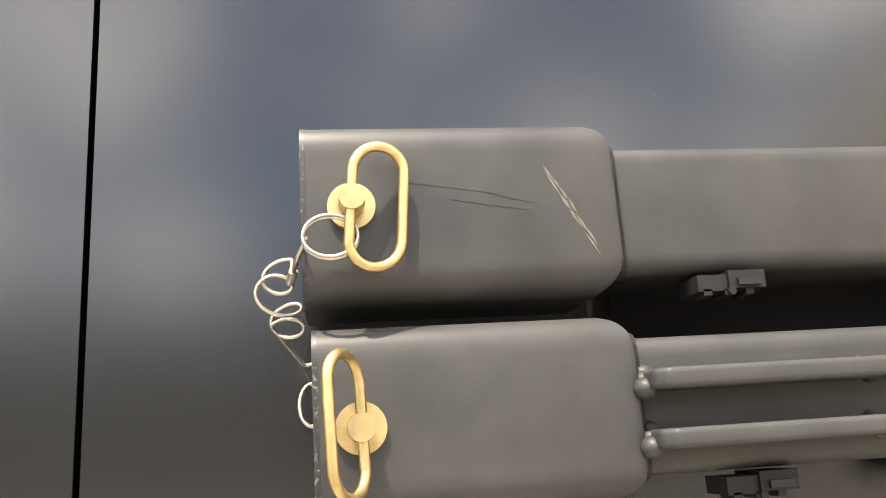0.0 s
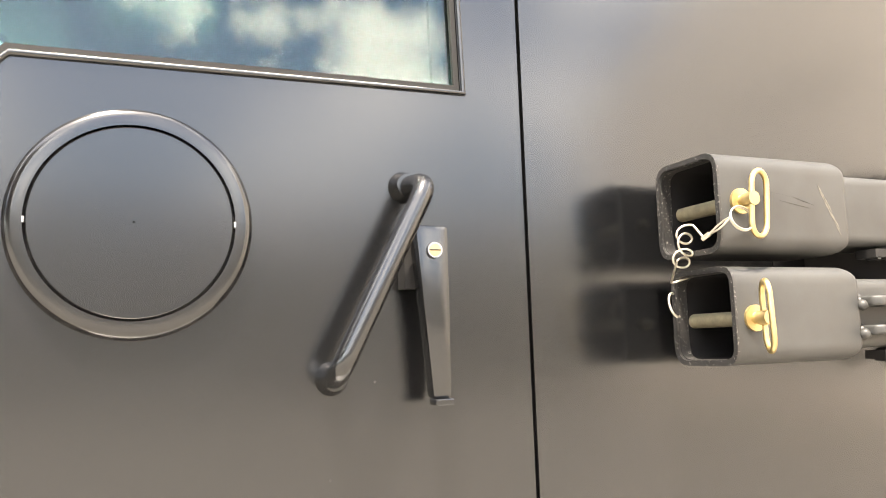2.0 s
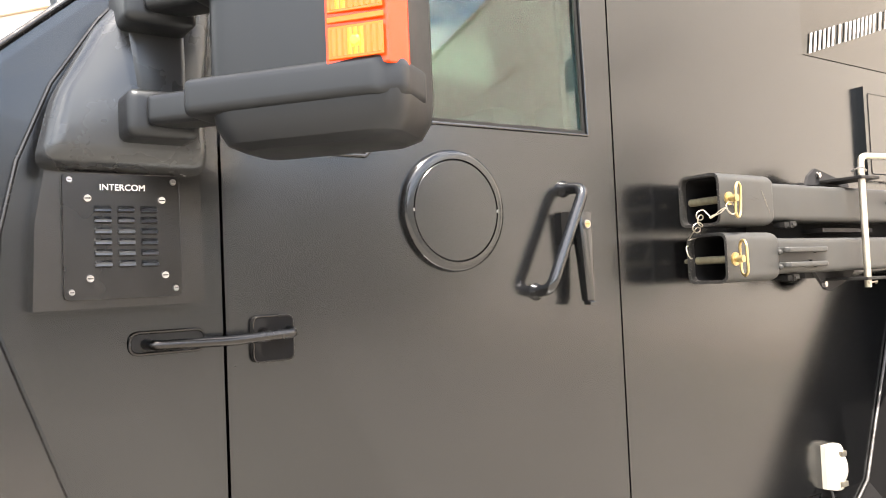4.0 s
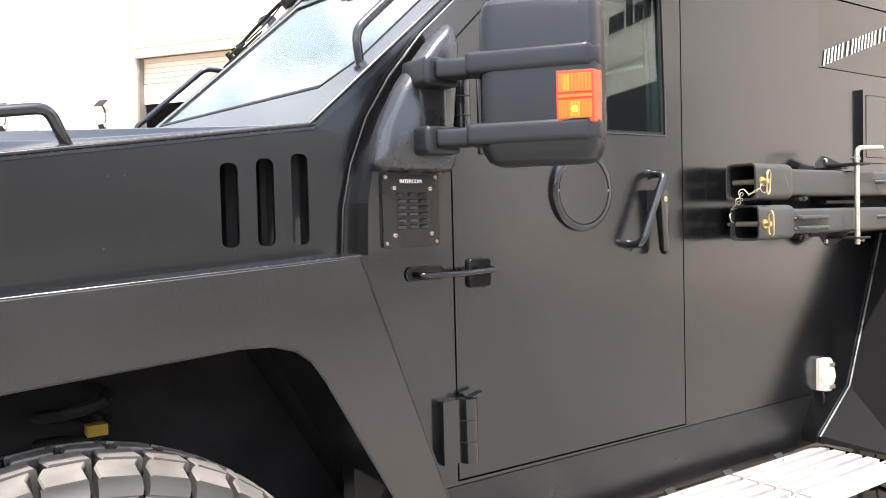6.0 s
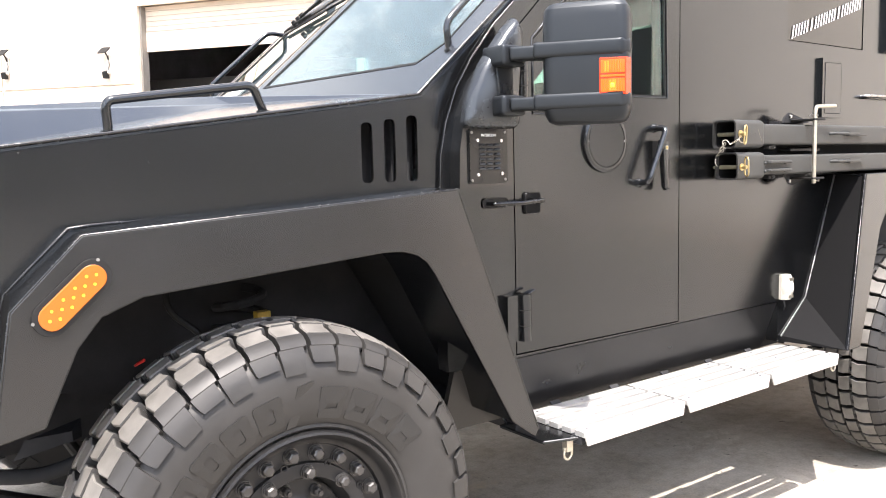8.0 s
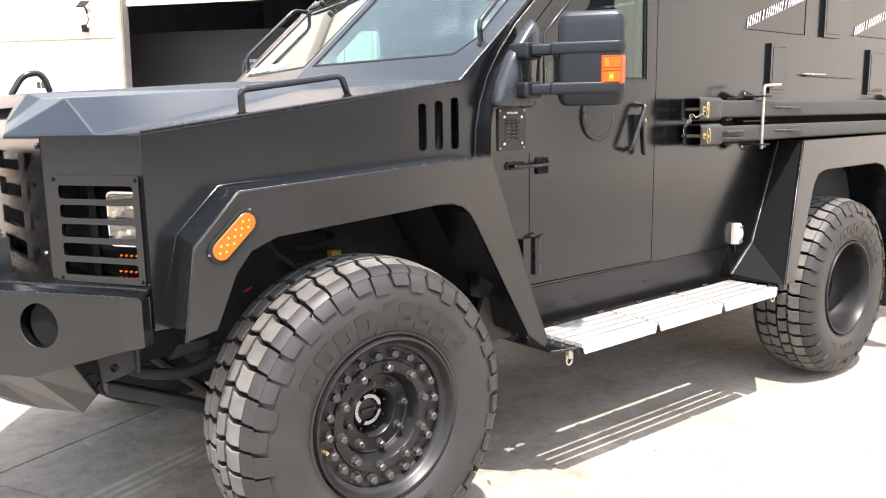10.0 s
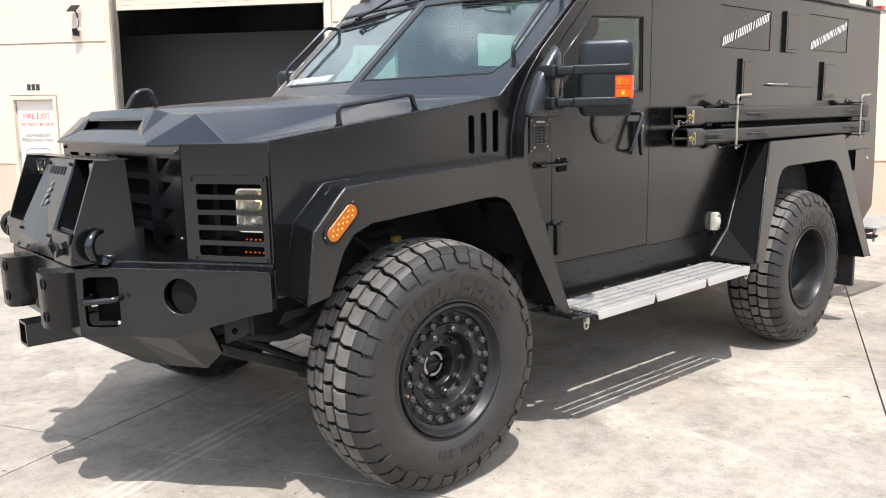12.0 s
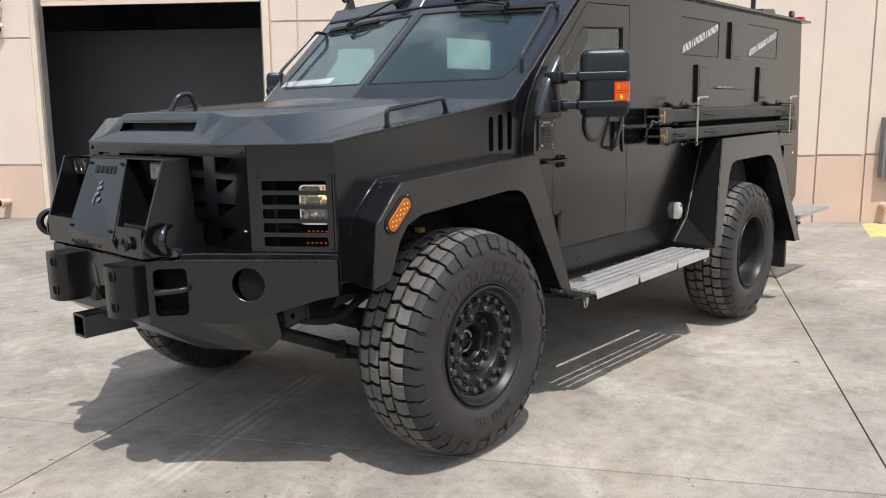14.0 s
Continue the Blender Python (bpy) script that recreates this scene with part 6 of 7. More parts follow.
# ---- marker lamps on the flares ----
for far in (False, True):
    m = mir if far else (lambda p: p)
    s = -1 if far else 1
    c, d = Vector((-0.437, 1.167)), Vector((0.745, 0.667))
    e = Vector((-d.y, d.x))
    def oval(l, w, n=10):
        out = []
        for i in range(n + 1):
            a = -math.pi / 2 + math.pi * i / n
            out.append(c + d * (l - w) + (d * math.cos(a) + e * math.sin(a)) * w)
        for i in range(n + 1):
            a = math.pi / 2 + math.pi * i / n
            out.append(c - d * (l - w) + (d * math.cos(a) + e * math.sin(a)) * w)
        return [(q.x, q.y) for q in out]
    yo = lambda z: -0.145 + (z - 0.61) * 0.058
    at = lambda p: m((p[0], yo(p[1]), p[1]))
    bez = mk("side_marker", panel(oval(0.092, 0.036), [oval(0.080, 0.0265)], lambda p: at(p), (0, -0.007 * s, 0), 0.002), SEAL, truck, "long oval amber side marker in a black bezel")
    mk("marker_lens", panel(oval(0.080, 0.0265), [], lambda p: at(p), (0, -0.011 * s, 0), 0.002), AMBER, bez)
    for i in range(9):
        for j in (-1, 0, 1):
            if (i + j) % 2 == 0 and abs(i - 4) * 0.013 + abs(j) * 0.006 < 0.062:
                q = c + d * ((i - 4) * 0.0155) + e * (j * 0.011)
                p0 = Vector(m((q.x, yo(q.y) - 0.011, q.y)))
                mk("led", cyl(p0, p0 + Vector((0, -0.0012 * s, 0)), 0.0029, n=8), AMBERHOT, bez)
    for k in (0.088, -0.088):
        q = c + d * k * 0.98 + e * 0.018
        p0 = Vector(m((q.x, yo(q.y) - 0.006, q.y)))
        mk("screw", cyl(p0, p0 + Vector((0, -0.003 * s, 0)), 0.0035, n=8), STEEL, bez)

# ---- push guard and tow gear ----
for y, nm in ((0.585, "guard_plate"), (1.44, "guard_plate")):
    mk(nm, side_prism([(-1.024, 1.396), (-0.915, 1.39), (-0.893, 1.02), (-1.10, 1.02), (-1.135, 1.05), (-1.135, 1.09)], y, y + 0.012, 0.002), PAINT, truck, "upright side plate of the push guard")
mk("guard_plate", shell([[(-0.965, 1.315, 1.385), (-0.965, 0.985, 1.388), (-1.15, 0.81, 1.075), (-1.155, 1.18, 1.095)], [(-1.15, 0.81, 1.075), (-1.155, 1.18, 1.095), (-1.135, 1.18, 1.018), (-1.13, 0.80, 1.018)]], (0.012, 0, 0), 0.002), PAINT, truck, "sloping front plate with cut-out emblem")
mk("guard_side", shell([[(-0.963, 0.987, 1.386), (-1.148, 0.812, 1.075), (-1.13, 0.802, 1.02), (-0.86, 0.86, 1.02), (-0.84, 1.012, 1.386)]], (0, 0.01, 0)), PAINT, truck)
mk("guard_top", shell([[(-0.965, 1.44, 1.386), (-0.965, 0.598, 1.389), (-0.90, 0.598, 1.392), (-0.90, 1.44, 1.389)]], (0, 0, 0.006)), PAINT, truck)
cheek = mk("guard_box", box((-1.135, 0.60, 1.018), (-0.86, 0.798, 1.135), 0.004), PAINT, truck)
for i in range(3):
    mk("guard_rib", box((-1.10 + 0.07 * i, 0.61, 1.136), (-1.06 + 0.07 * i, 0.79, 1.142), 0.001), PAINT, cheek)
mk("guard_box", box((-1.132, 1.182, 1.018), (-0.9, 1.435, 1.135), 0.003), PAINT, truck)
latch = mk("latch", cyl((-1.136, 0.70, 1.07), (-1.150, 0.70, 1.07), 0.026, 0.022, 6), SEAL, cheek)
mk("latch_pin", pipe([(-1.152, 0.70 + 0.02 * math.cos(a), 1.07 + 0.024 * math.sin(a)) for a in [i * 0.5 for i in range(10)]], 0.006, 6), SEAL, cheek)


def on_guard(u, v, off):
    """A point of the emblem plate: u across, v up."""
    a, b = Vector((-1.15, 0.81, 1.075)).lerp(Vector((-1.155, 1.18, 1.095)), u), Vector((-0.965, 0.985, 1.388)).lerp(Vector((-0.965, 1.315, 1.385)), u)
    p = a.lerp(b, v)
    return p + Vector((-0.86, 0, 0.5)) * off


EMB = surface("bare_metal_emblem", (0.20, 0.20, 0.205), 0.4, metal=0.6)
for i in range(5):
    u0 = 0.76 - 0.115 * i
    mk("text_bar", hull([on_guard(u, v, o) for u in (u0, u0 - 0.085) for v in (0.80, 0.895) for o in (0.0005, 0.002)]), SEAL, truck)
for k, (u0, u1, v0, v1) in enumerate(((0.62, 0.59, 0.36, 0.45), (0.60, 0.51, 0.47, 0.52), (0.58, 0.47, 0.55, 0.60), (0.55, 0.49, 0.63, 0.67), (0.52, 0.45, 0.40, 0.45))):
    mk("emblem_bar", hull([on_guard(u, v, o) for u, v in ((u0, v0), (u1, v0 + 0.04), (u1, v1 + 0.03), (u0, v1)) for o in (0.0006, 0.002)]), EMB, truck)
for u, v in ((0.92, 0.93), (0.08, 0.93), (0.95, 0.06), (0.06, 0.10), (0.5, -0.09), (0.8, -0.12), (0.2, -0.1)):
    mk("bolt", cyl(on_guard(u, v, 0.001), on_guard(u, v, 0.009), 0.008, 0.006, 6), SEAL, truck)
for y in (0.695, 1.375):
    wl_ = mk("work_light", box((-0.985, y - 0.055, 1.312), (-0.915, y + 0.055, 1.380), 0.010, 2), SEAL, truck, "small clear work light")
    for dy in (-0.027, 0.027):
        mk("reflector", lathe([(0.024, 0.0), (0.021, 0.010), (0.012, 0.018), (0.001, 0.020), (0.001, 0.024), (0.026, 0.024), (0.026, 0.0)], 20), HEADR, wl_, "", 40).matrix_local = Matrix.Translation(Vector((-0.987, y + dy, 1.346)) * S) @ Matrix.Rotation(-math.pi / 2, 4, 'Z')
    mk("lens", box((-0.992, y - 0.052, 1.316), (-0.989, y + 0.052, 1.376), 0.001), LENSG, wl_).visible_shadow = False
# rubbing posts
for y0 in (0.675, 1.205):
    pf = [(0.0, -1.115), (0.0, -1.165), (0.012, -1.192), (0.04, -1.206), (0.115, -1.206), (0.143, -1.192), (0.155, -1.165), (0.155, -1.115)]
    bm = bmesh.new()
    add_prism(bm, pf, lambda p: (p[1], y0 + p[0], 0.772), lambda p: (p[1], y0 + p[0], 0.982))
    bevel_all(bm, 0.006, 2, 40)
    post = mk("bumper_post", bm, BLACKG, truck, "rounded black rubber bumper post", 40)
    for z in (0.82, 0.945):
        mk("post_hole", cyl((-1.2075, y0 + 0.05, z), (-1.19, y0 + 0.05, z), 0.022, n=20), HOLE, post)
        mk("post_rim", pipe([(-1.2068, y0 + 0.05 + 0.0225 * math.cos(a), z + 0.0225 * math.sin(a)) for a in [i * math.pi / 10 for i in range(20)]], 0.0022, 6, True), BLACKG, post)
# hitch receiver
bm = panel(rounded(rect(0.985, 0.648, 1.085, 0.748), 0.006, 2), [rounded(rect(0.995, 0.658, 1.075, 0.738), 0.004, 2)], lambda p: (-1.215, p[0], p[1]), (0.36, 0, 0))
hitch = mk("hitch_receiver", bm, PAINT, truck, "square hitch receiver tube")
mk("hitch_pin", cyl((-1.10, 1.02, 0.748), (-1.10, 1.02, 0.79), 0.012, n=10), STEEL, hitch)
mk("hitch_clip", pipe([(-1.10 + 0.02 * math.cos(a), 1.02 + 0.02 * math.sin(a), 0.775) for a in [i * math.pi / 6 for i in range(12)]], 0.004, 6, True), STEEL, hitch)
mk("winch_cable", pipe(bend([(-1.10, 1.03, 0.80), (-1.125, 1.02, 0.86), (-1.12, 1.05, 0.95)], 0.03), 0.008, 8), NUTM, hitch)
mk("hook_block", hull([(-1.16, 0.99, 0.80), (-1.12, 0.99, 0.80), (-1.16, 1.05, 0.80), (-1.12, 1.05, 0.80), (-1.15, 1.0, 0.86), (-1.12, 1.04, 0.86)], 0.006), SEAL, hitch)
for far in (False, True):
    m = mir if far else (lambda p: p)
    # shackle on the bumper top
    sh_at = (lambda p: (p[0] - 0.03, mir(p)[1] + 0.065, p[2])) if far else (lambda p: p)
    crescent = [(Vector(sh_at((-1.035 - 0.052 * math.cos(a), 0.562 - 0.029 * math.cos(a), 1.086 + 0.054 * math.sin(a)))), 0.0175 - 0.0095 * (abs(a + 0.25) / 2.1) ** 2) for a in [-2.0 + i * 0.21 for i in range(19)]]
    bm = bmesh.new()
    across = (crescent[9][0] - crescent[0][0]).cross(crescent[18][0] - crescent[9][0]).normalized()
    rings = []
    for k, (c, r) in enumerate(crescent):
        out = (crescent[min(18, k + 1)][0] - crescent[max(0, k - 1)][0]).normalized().cross(across)
        rings.append([bm.verts.new(c + (out * math.cos(q * math.pi / 7) + across * math.sin(q * math.pi / 7)) * r) for q in range(14)])
    for ra, rb in zip(rings, rings[1:]):
        for q in range(14):
            bm.faces.new((ra[q], ra[(q + 1) % 14], rb[(q + 1) % 14], rb[q]))
    bm.faces.new(rings[0][::-1])
    bm.faces.new(rings[-1])
    sh = mk("tow_shackle", bm, PAINT, truck, "heavy crescent-shaped black tow hook", 60)
    mk("shackle_pin", cyl(sh_at((-1.03, 0.545, 1.03)), sh_at((-0.99, 0.58, 1.03)), 0.013, n=10), STEEL, sh)
    mk("shackle_seat", cyl(sh_at((-1.03, 0.56, 1.02)), sh_at((-1.03, 0.56, 1.045)), 0.026, 0.02, 14), PAINT, sh)
    # hoop in the slot
    a, b = Vector((-1.095, 0.592, 0.885)), Vector((-1.005, 0.502, 0.895))
    o = Vector((-0.66, -0.75, 0)) * 0.04
    mk("tow_hook", pipe([m(p) for p in bend([a - o * 2, a + o, b + o * 0.8, b - o * 2], 0.03, 5)], 0.012, 10), PAINT, truck, "", 60)
    mk("slot_backing", hull([m(a - o * 2.2 + Vector((0, 0, dz)) + Vector((dx, 0, 0))) for dz in (-0.1, 0.09) for dx in (0, 0.01)] + [m(b - o * 2.2 + Vector((0, 0, dz)) + Vector((dx, 0, 0))) for dz in (-0.11, 0.08) for dx in (0, 0.01)]), LINING, truck)
    mk("fog_tube", cyl(m((-0.83, 0.30, 0.905)), m((-0.70, 0.385, 0.905)), 0.074, n=24), LINING, truck)
    for z in (1.42, 1.10):
        mk("bolt", cyl(m((GRX - 0.001, 0.39, z)), m((GRX - 0.008, 0.39, z)), 0.010, 0.008, 6), BLACKG, truck)

# ---- running gear ----
for x, z in ((0.011, 0.53), (3.238, 0.47)):
    ax = mk("axle", cyl((x, 0.12, z), (x, 1.91, z), 0.055, n=16), DARK, truck, "", 40)
    mk("differential", hull([(x + 0.15 * math.cos(a) * k, 1.2 + dy, z + 0.15 * math.sin(a) * k) for a in [i * math.pi / 6 for i in range(12)] for dy, k in ((-0.12, 0.6), (0, 1.0), (0.12, 0.6))]), DARK, ax)
    for far in (False, True):
        m = mir if far else (lambda p: p)
        mk("brake_drum", cyl(m((x, 0.05, z)), m((x, 0.14, z)), 0.19, n=24), DARK, ax)
        mk("spring", pipe([m((x + 0.10 + 0.07 * math.cos(i * 0.6), 0.40 + 0.07 * math.sin(i * 0.6), z + 0.08 + 0.006 * i)) for i in range(76)], 0.014, 8), DARK, ax)
for far in (False, True):
    m = mir if far else (lambda p: p)
    mk("frame_rail", hull([m((x, y, z)) for x in (-0.75, 4.5) for y in (0.56, 0.64) for z in (0.66, 0.80)]), DARK, truck)
    arm = mk("radius_arm", hull([m((x, y, z + dz)) for x, y, z in ((-0.66, 0.40, 0.643), (-0.66, 0.46, 0.643), (-0.30, 0.41, 0.478), (-0.30, 0.47, 0.478)) for dz in (-0.026, 0.022)], 0.006), ARMP, truck, "flat grey radius arm")
    mk("ball_joint", lathe([(0.012, -0.034), (0.034, -0.026), (0.038, 0.0), (0.030, 0.022), (0.018, 0.03), (0.018, 0.05), (0.001, 0.05), (0.001, -0.034)], 18), DARK, arm, "", 40).data.transform(Matrix.Translation(Vector(m((-0.272, 0.44, 0.462))) * S) @ Matrix.Rotation(math.pi / 2, 4, 'X'))
    mk("joint_rod", cyl(m((-0.28, 0.44, 0.455)), m((-0.10, 0.44, 0.40)), 0.024, n=12), DARK, arm)
    mk("sway_bar", pipe([m(p) for p in bend([(-0.66, 0.55, 0.73), (-0.585, 0.30, 0.700), (-0.46, 0.30, 0.672), (-0.37, 0.30, 0.686), (-0.26, 0.30, 0.745), (-0.05, 0.30, 0.77)], 0.06, 5)], 0.019, 12), DARK, truck, "", 60)
    horn = mk("frame_horn", panel([(-0.715, 0.80), (-0.60, 0.80), (-0.603, 0.722), (-0.66, 0.705), (-0.705, 0.70)], [circle(-0.668, 0.742, 0.013, 14)], lambda p: m((p[0], 0.285, p[1])), (0, 0.012, 0), 0.002), ARMP, truck, "grey bracket under the bumper")
    mk("bracket_lip", box((-0.606, 0.27, 0.716), (-0.596, 0.30, 0.79), 0.003) if not far else box((-0.606, 2 * CENTRE - 0.30, 0.716), (-0.596, 2 * CENTRE - 0.27, 0.79), 0.003), ARMP, horn)
    mk("splash_shield", hull([m(p) for p in ((-0.53, 0.20, 0.756), (-0.40, 0.20, 0.776), (-0.40, 0.20, 0.80), (-0.50, 0.20, 0.80), (-0.50, 0.30, 0.74), (-0.36, 0.30, 0.75), (-0.36, 0.30, 0.80))]), DARK, truck)
for far in (False, True):
    m = mir if far else (lambda p: p)
    mk("steering_knuckle", cyl(m((0.011, 0.13, 0.53)), m((0.011, 0.34, 0.53)), 0.13, 0.09, n=18), LINING, truck, "", 40)
    mk("spring_seat", hull([m((x, y, z)) for x in (-0.12, 0.22) for y in (0.30, 0.52) for z in (0.50, 0.62)], 0.02), LINING, truck)
    mk("steering_arm", hull([m(p) for p in ((-0.30, 0.18, 0.48), (-0.30, 0.30, 0.48), (-0.02, 0.16, 0.50), (-0.02, 0.34, 0.50), (-0.30, 0.18, 0.56), (-0.30, 0.30, 0.56), (-0.02, 0.16, 0.62), (-0.02, 0.34, 0.62))], 0.01), LINING, truck)
mk("tie_rod", cyl((-0.24, 0.2, 0.47), (-0.24, 1.8, 0.47), 0.02, n=10), DARK, truck)
mk("engine_sump", hull([(-0.45, 0.7, 0.62), (0.4, 0.7, 0.62), (-0.45, 1.35, 0.62), (0.4, 1.35, 0.62), (-0.5, 0.66, 1.2), (0.4, 0.66, 1.2), (-0.5, 1.4, 1.2), (0.4, 1.4, 1.2)], 0.02), DARK, truck)
mk("brake_valve", box((0.12, 0.29, 0.985), (0.16, 0.32, 1.008), 0.004), surface("yellow_cap", (0.42, 0.26, 0.03), 0.5), truck, "small yellow fitting in the wheel arch")
mk("hose_clip", hull([(-0.222, 0.30, 0.905), (-0.190, 0.30, 0.917), (-0.222, 0.32, 0.905), (-0.190, 0.32, 0.917), (-0.217, 0.30, 0.917), (-0.195, 0.30, 0.927)], 0.003), RED, truck, "small red clip in the wheel arch")
mk("brake_hose", pipe(bend([(-0.1, 0.3, 1.2), (-0.16, 0.24, 1.06), (-0.06, 0.2, 0.98), (0.0, 0.2, 0.75)], 0.06), 0.009, 8), SEAL, truck)
mk("wiring", pipe(bend([(0.05, 0.10, 1.16), (0.15, 0.12, 1.19), (0.34, 0.1, 1.17)], 0.04), 0.006, 6), SEAL, truck)

# raised sidewall marks, as plain shapes: hollow and solid bars with one slanting bar between them
MARK = surface("raised_rubber_mark", (0.015, 0.015, 0.015), 0.45, spread=0.2, fine=500, bump=0.3)


def side_y(r):
    """How far the side wall stands out at the radius r."""
    pts = ((0.292, 0.153), (0.335, 0.164), (0.385, 0.1685), (0.425, 0.165))
    for (r0, y0), (r1, y1) in zip(pts, pts[1:]):
        if r <= r1:
            return y0 + (y1 - y0) * (r - r0) / (r1 - r0)
    return pts[-1][1]


OPENBAR = rounded([(0.04, 0.0), (0.96, 0.0), (0.96, 1.0), (0.04, 1.0)], 0.14, 3)
OPENHOLE = rounded([(0.36, 0.26), (0.64, 0.26), (0.64, 0.74), (0.36, 0.74)], 0.1, 3)
SOLIDBAR = rounded([(0.04, 0.0), (0.96, 0.0), (0.96, 1.0), (0.04, 1.0)], 0.06, 2)
SLITHOLE = [(0.30, 0.30), (0.70, 0.30), (0.70, 0.46), (0.30, 0.46)]
for w in [o for o in truck.children if o.name.split(".")[0] == "wheel"]:
    row = [(SOLIDBAR, SLITHOLE)] * 4 + [([(-0.1, -0.15), (0.3, -0.1), (0.9, 1.2), (0.4, 1.1)], None)] + [(OPENBAR, OPENHOLE)] * 4
    small = [(SOLIDBAR, None)] * 3 + [None] + [(SOLIDBAR, SLITHOLE)] * 5
    for mid, shapes, span, r0, r1 in ((math.radians(92), row, 2.08, 0.303, 0.380), (math.radians(276), small, 0.80, 0.322, 0.354)):
        n = len(shapes)
        for i, sh in enumerate(shapes):
            if sh is None:
                continue
            a0, a1 = mid + span * ((i + 0.02) / n - 0.5), mid + span * ((i + 0.94) / n - 0.5)

            def at(p):
                r = r0 + (r1 - r0) * p[1]
                a = a1 + (a0 - a1) * p[0]
                return (r * math.cos(a), 0.0068 - 1.06 * side_y(r), r * math.sin(a))
            mk("sidewall_bar", panel(sh[0], [sh[1]] if sh[1] else [], at, (0, 0.006, 0)), MARK, w)

# ---- the two ram tubes on the side ----
def square_tube(x0, x1, y0, y1, z0, z1, r, t):
    o = rounded(rect(y0, z0, y1, z1), r, 5)
    i = rounded(rect(y0 + t, z0 + t, y1 - t, z1 - t), max(r - t, 0.003), 5)
    return panel(o, [i], lambda p: (x0, p[0], p[1]), (x1 - x0, 0, 0))


TUBEP = surface("worn_matt_black_paint", (0.034, 0.0355, 0.0345), 0.50, spread=0.28, big=14, fine=380, bump=0.10, dist=0.0006, rspread=0.08, spec=0.3)
SCR = surface("rubbed_bare_paint", (0.120, 0.112, 0.092), 0.6, spread=0.2, big=220)
SHANK = surface("dull_yellow_steel", (0.15, 0.135, 0.09), 0.5, metal=0.3, spread=0.25, big=90)
WORN, wornb = principled("chipped_edge", (0.02, 0.02, 0.02), 0.5)
wr = ramp_node(WORN, noise_node(WORN, 300, 6.0, 0.7).outputs["Fac"], [(0.57, (0.010, 0.010, 0.010)), (0.70, (0.26, 0.25, 0.23))])
WORN.node_tree.links.new(wr.outputs["Color"], wornb.inputs["Base Color"])

def sleeve_mesh(x0, x1, yf, yb, z0, z1, r, t):
    """A square sleeve with a ragged cut mouth and its far end ground round."""
    rnd = random.Random(int(z0 * 1000))
    o = rounded(rect(yf, z0, yb, z1), r, 7)
    i = rounded(rect(yf + t, z0 + t, yb - t, z1 - t), r - t * 0.6, 7)
    n = len(o)
    cy, cz = (yf + yb) / 2, (z0 + z1) / 2
    bm = bmesh.new()
    jag = [rnd.uniform(-0.0009, 0.0009) for _ in range(n)]
    rows = [[bm.verts.new((x0 + jag[k], *o[k])) for k in range(n)]]
    for x, q in ((x1 - 0.007, 0.0), (x1 - 0.0025, 0.0008), (x1 - 0.0005, 0.0028), (x1, 0.0075)):
        rows.append([bm.verts.new((x - 0.010 * max(0.0, (abs(p[1] - cz) / (z1 - z0) * 2 - 0.7) / 0.3) ** 2, p[0] + (q if p[0] < cy else -q), p[1] + (q if p[1] < cz else -q))) for p in o])
    inner = [[bm.verts.new((x0 + jag[k] * 0.4, *i[k])) for k in range(n)], [bm.verts.new((x1 - 0.010, *p)) for p in i]]
    for a, b in zip(rows, rows[1:]):
        for k in range(n):
            bm.faces.new((a[k], a[(k + 1) % n], b[(k + 1) % n], b[k]))
    for k in range(n):
        m = (k + 1) % n
        bm.faces.new((inner[0][k], inner[0][m], inner[1][m], inner[1][k]))
        bm.faces.new((rows[0][k], rows[0][m], inner[0][m], inner[0][k]))
        bm.faces.new((rows[-1][k], rows[-1][m], inner[1][m], inner[1][k]))
    return bm


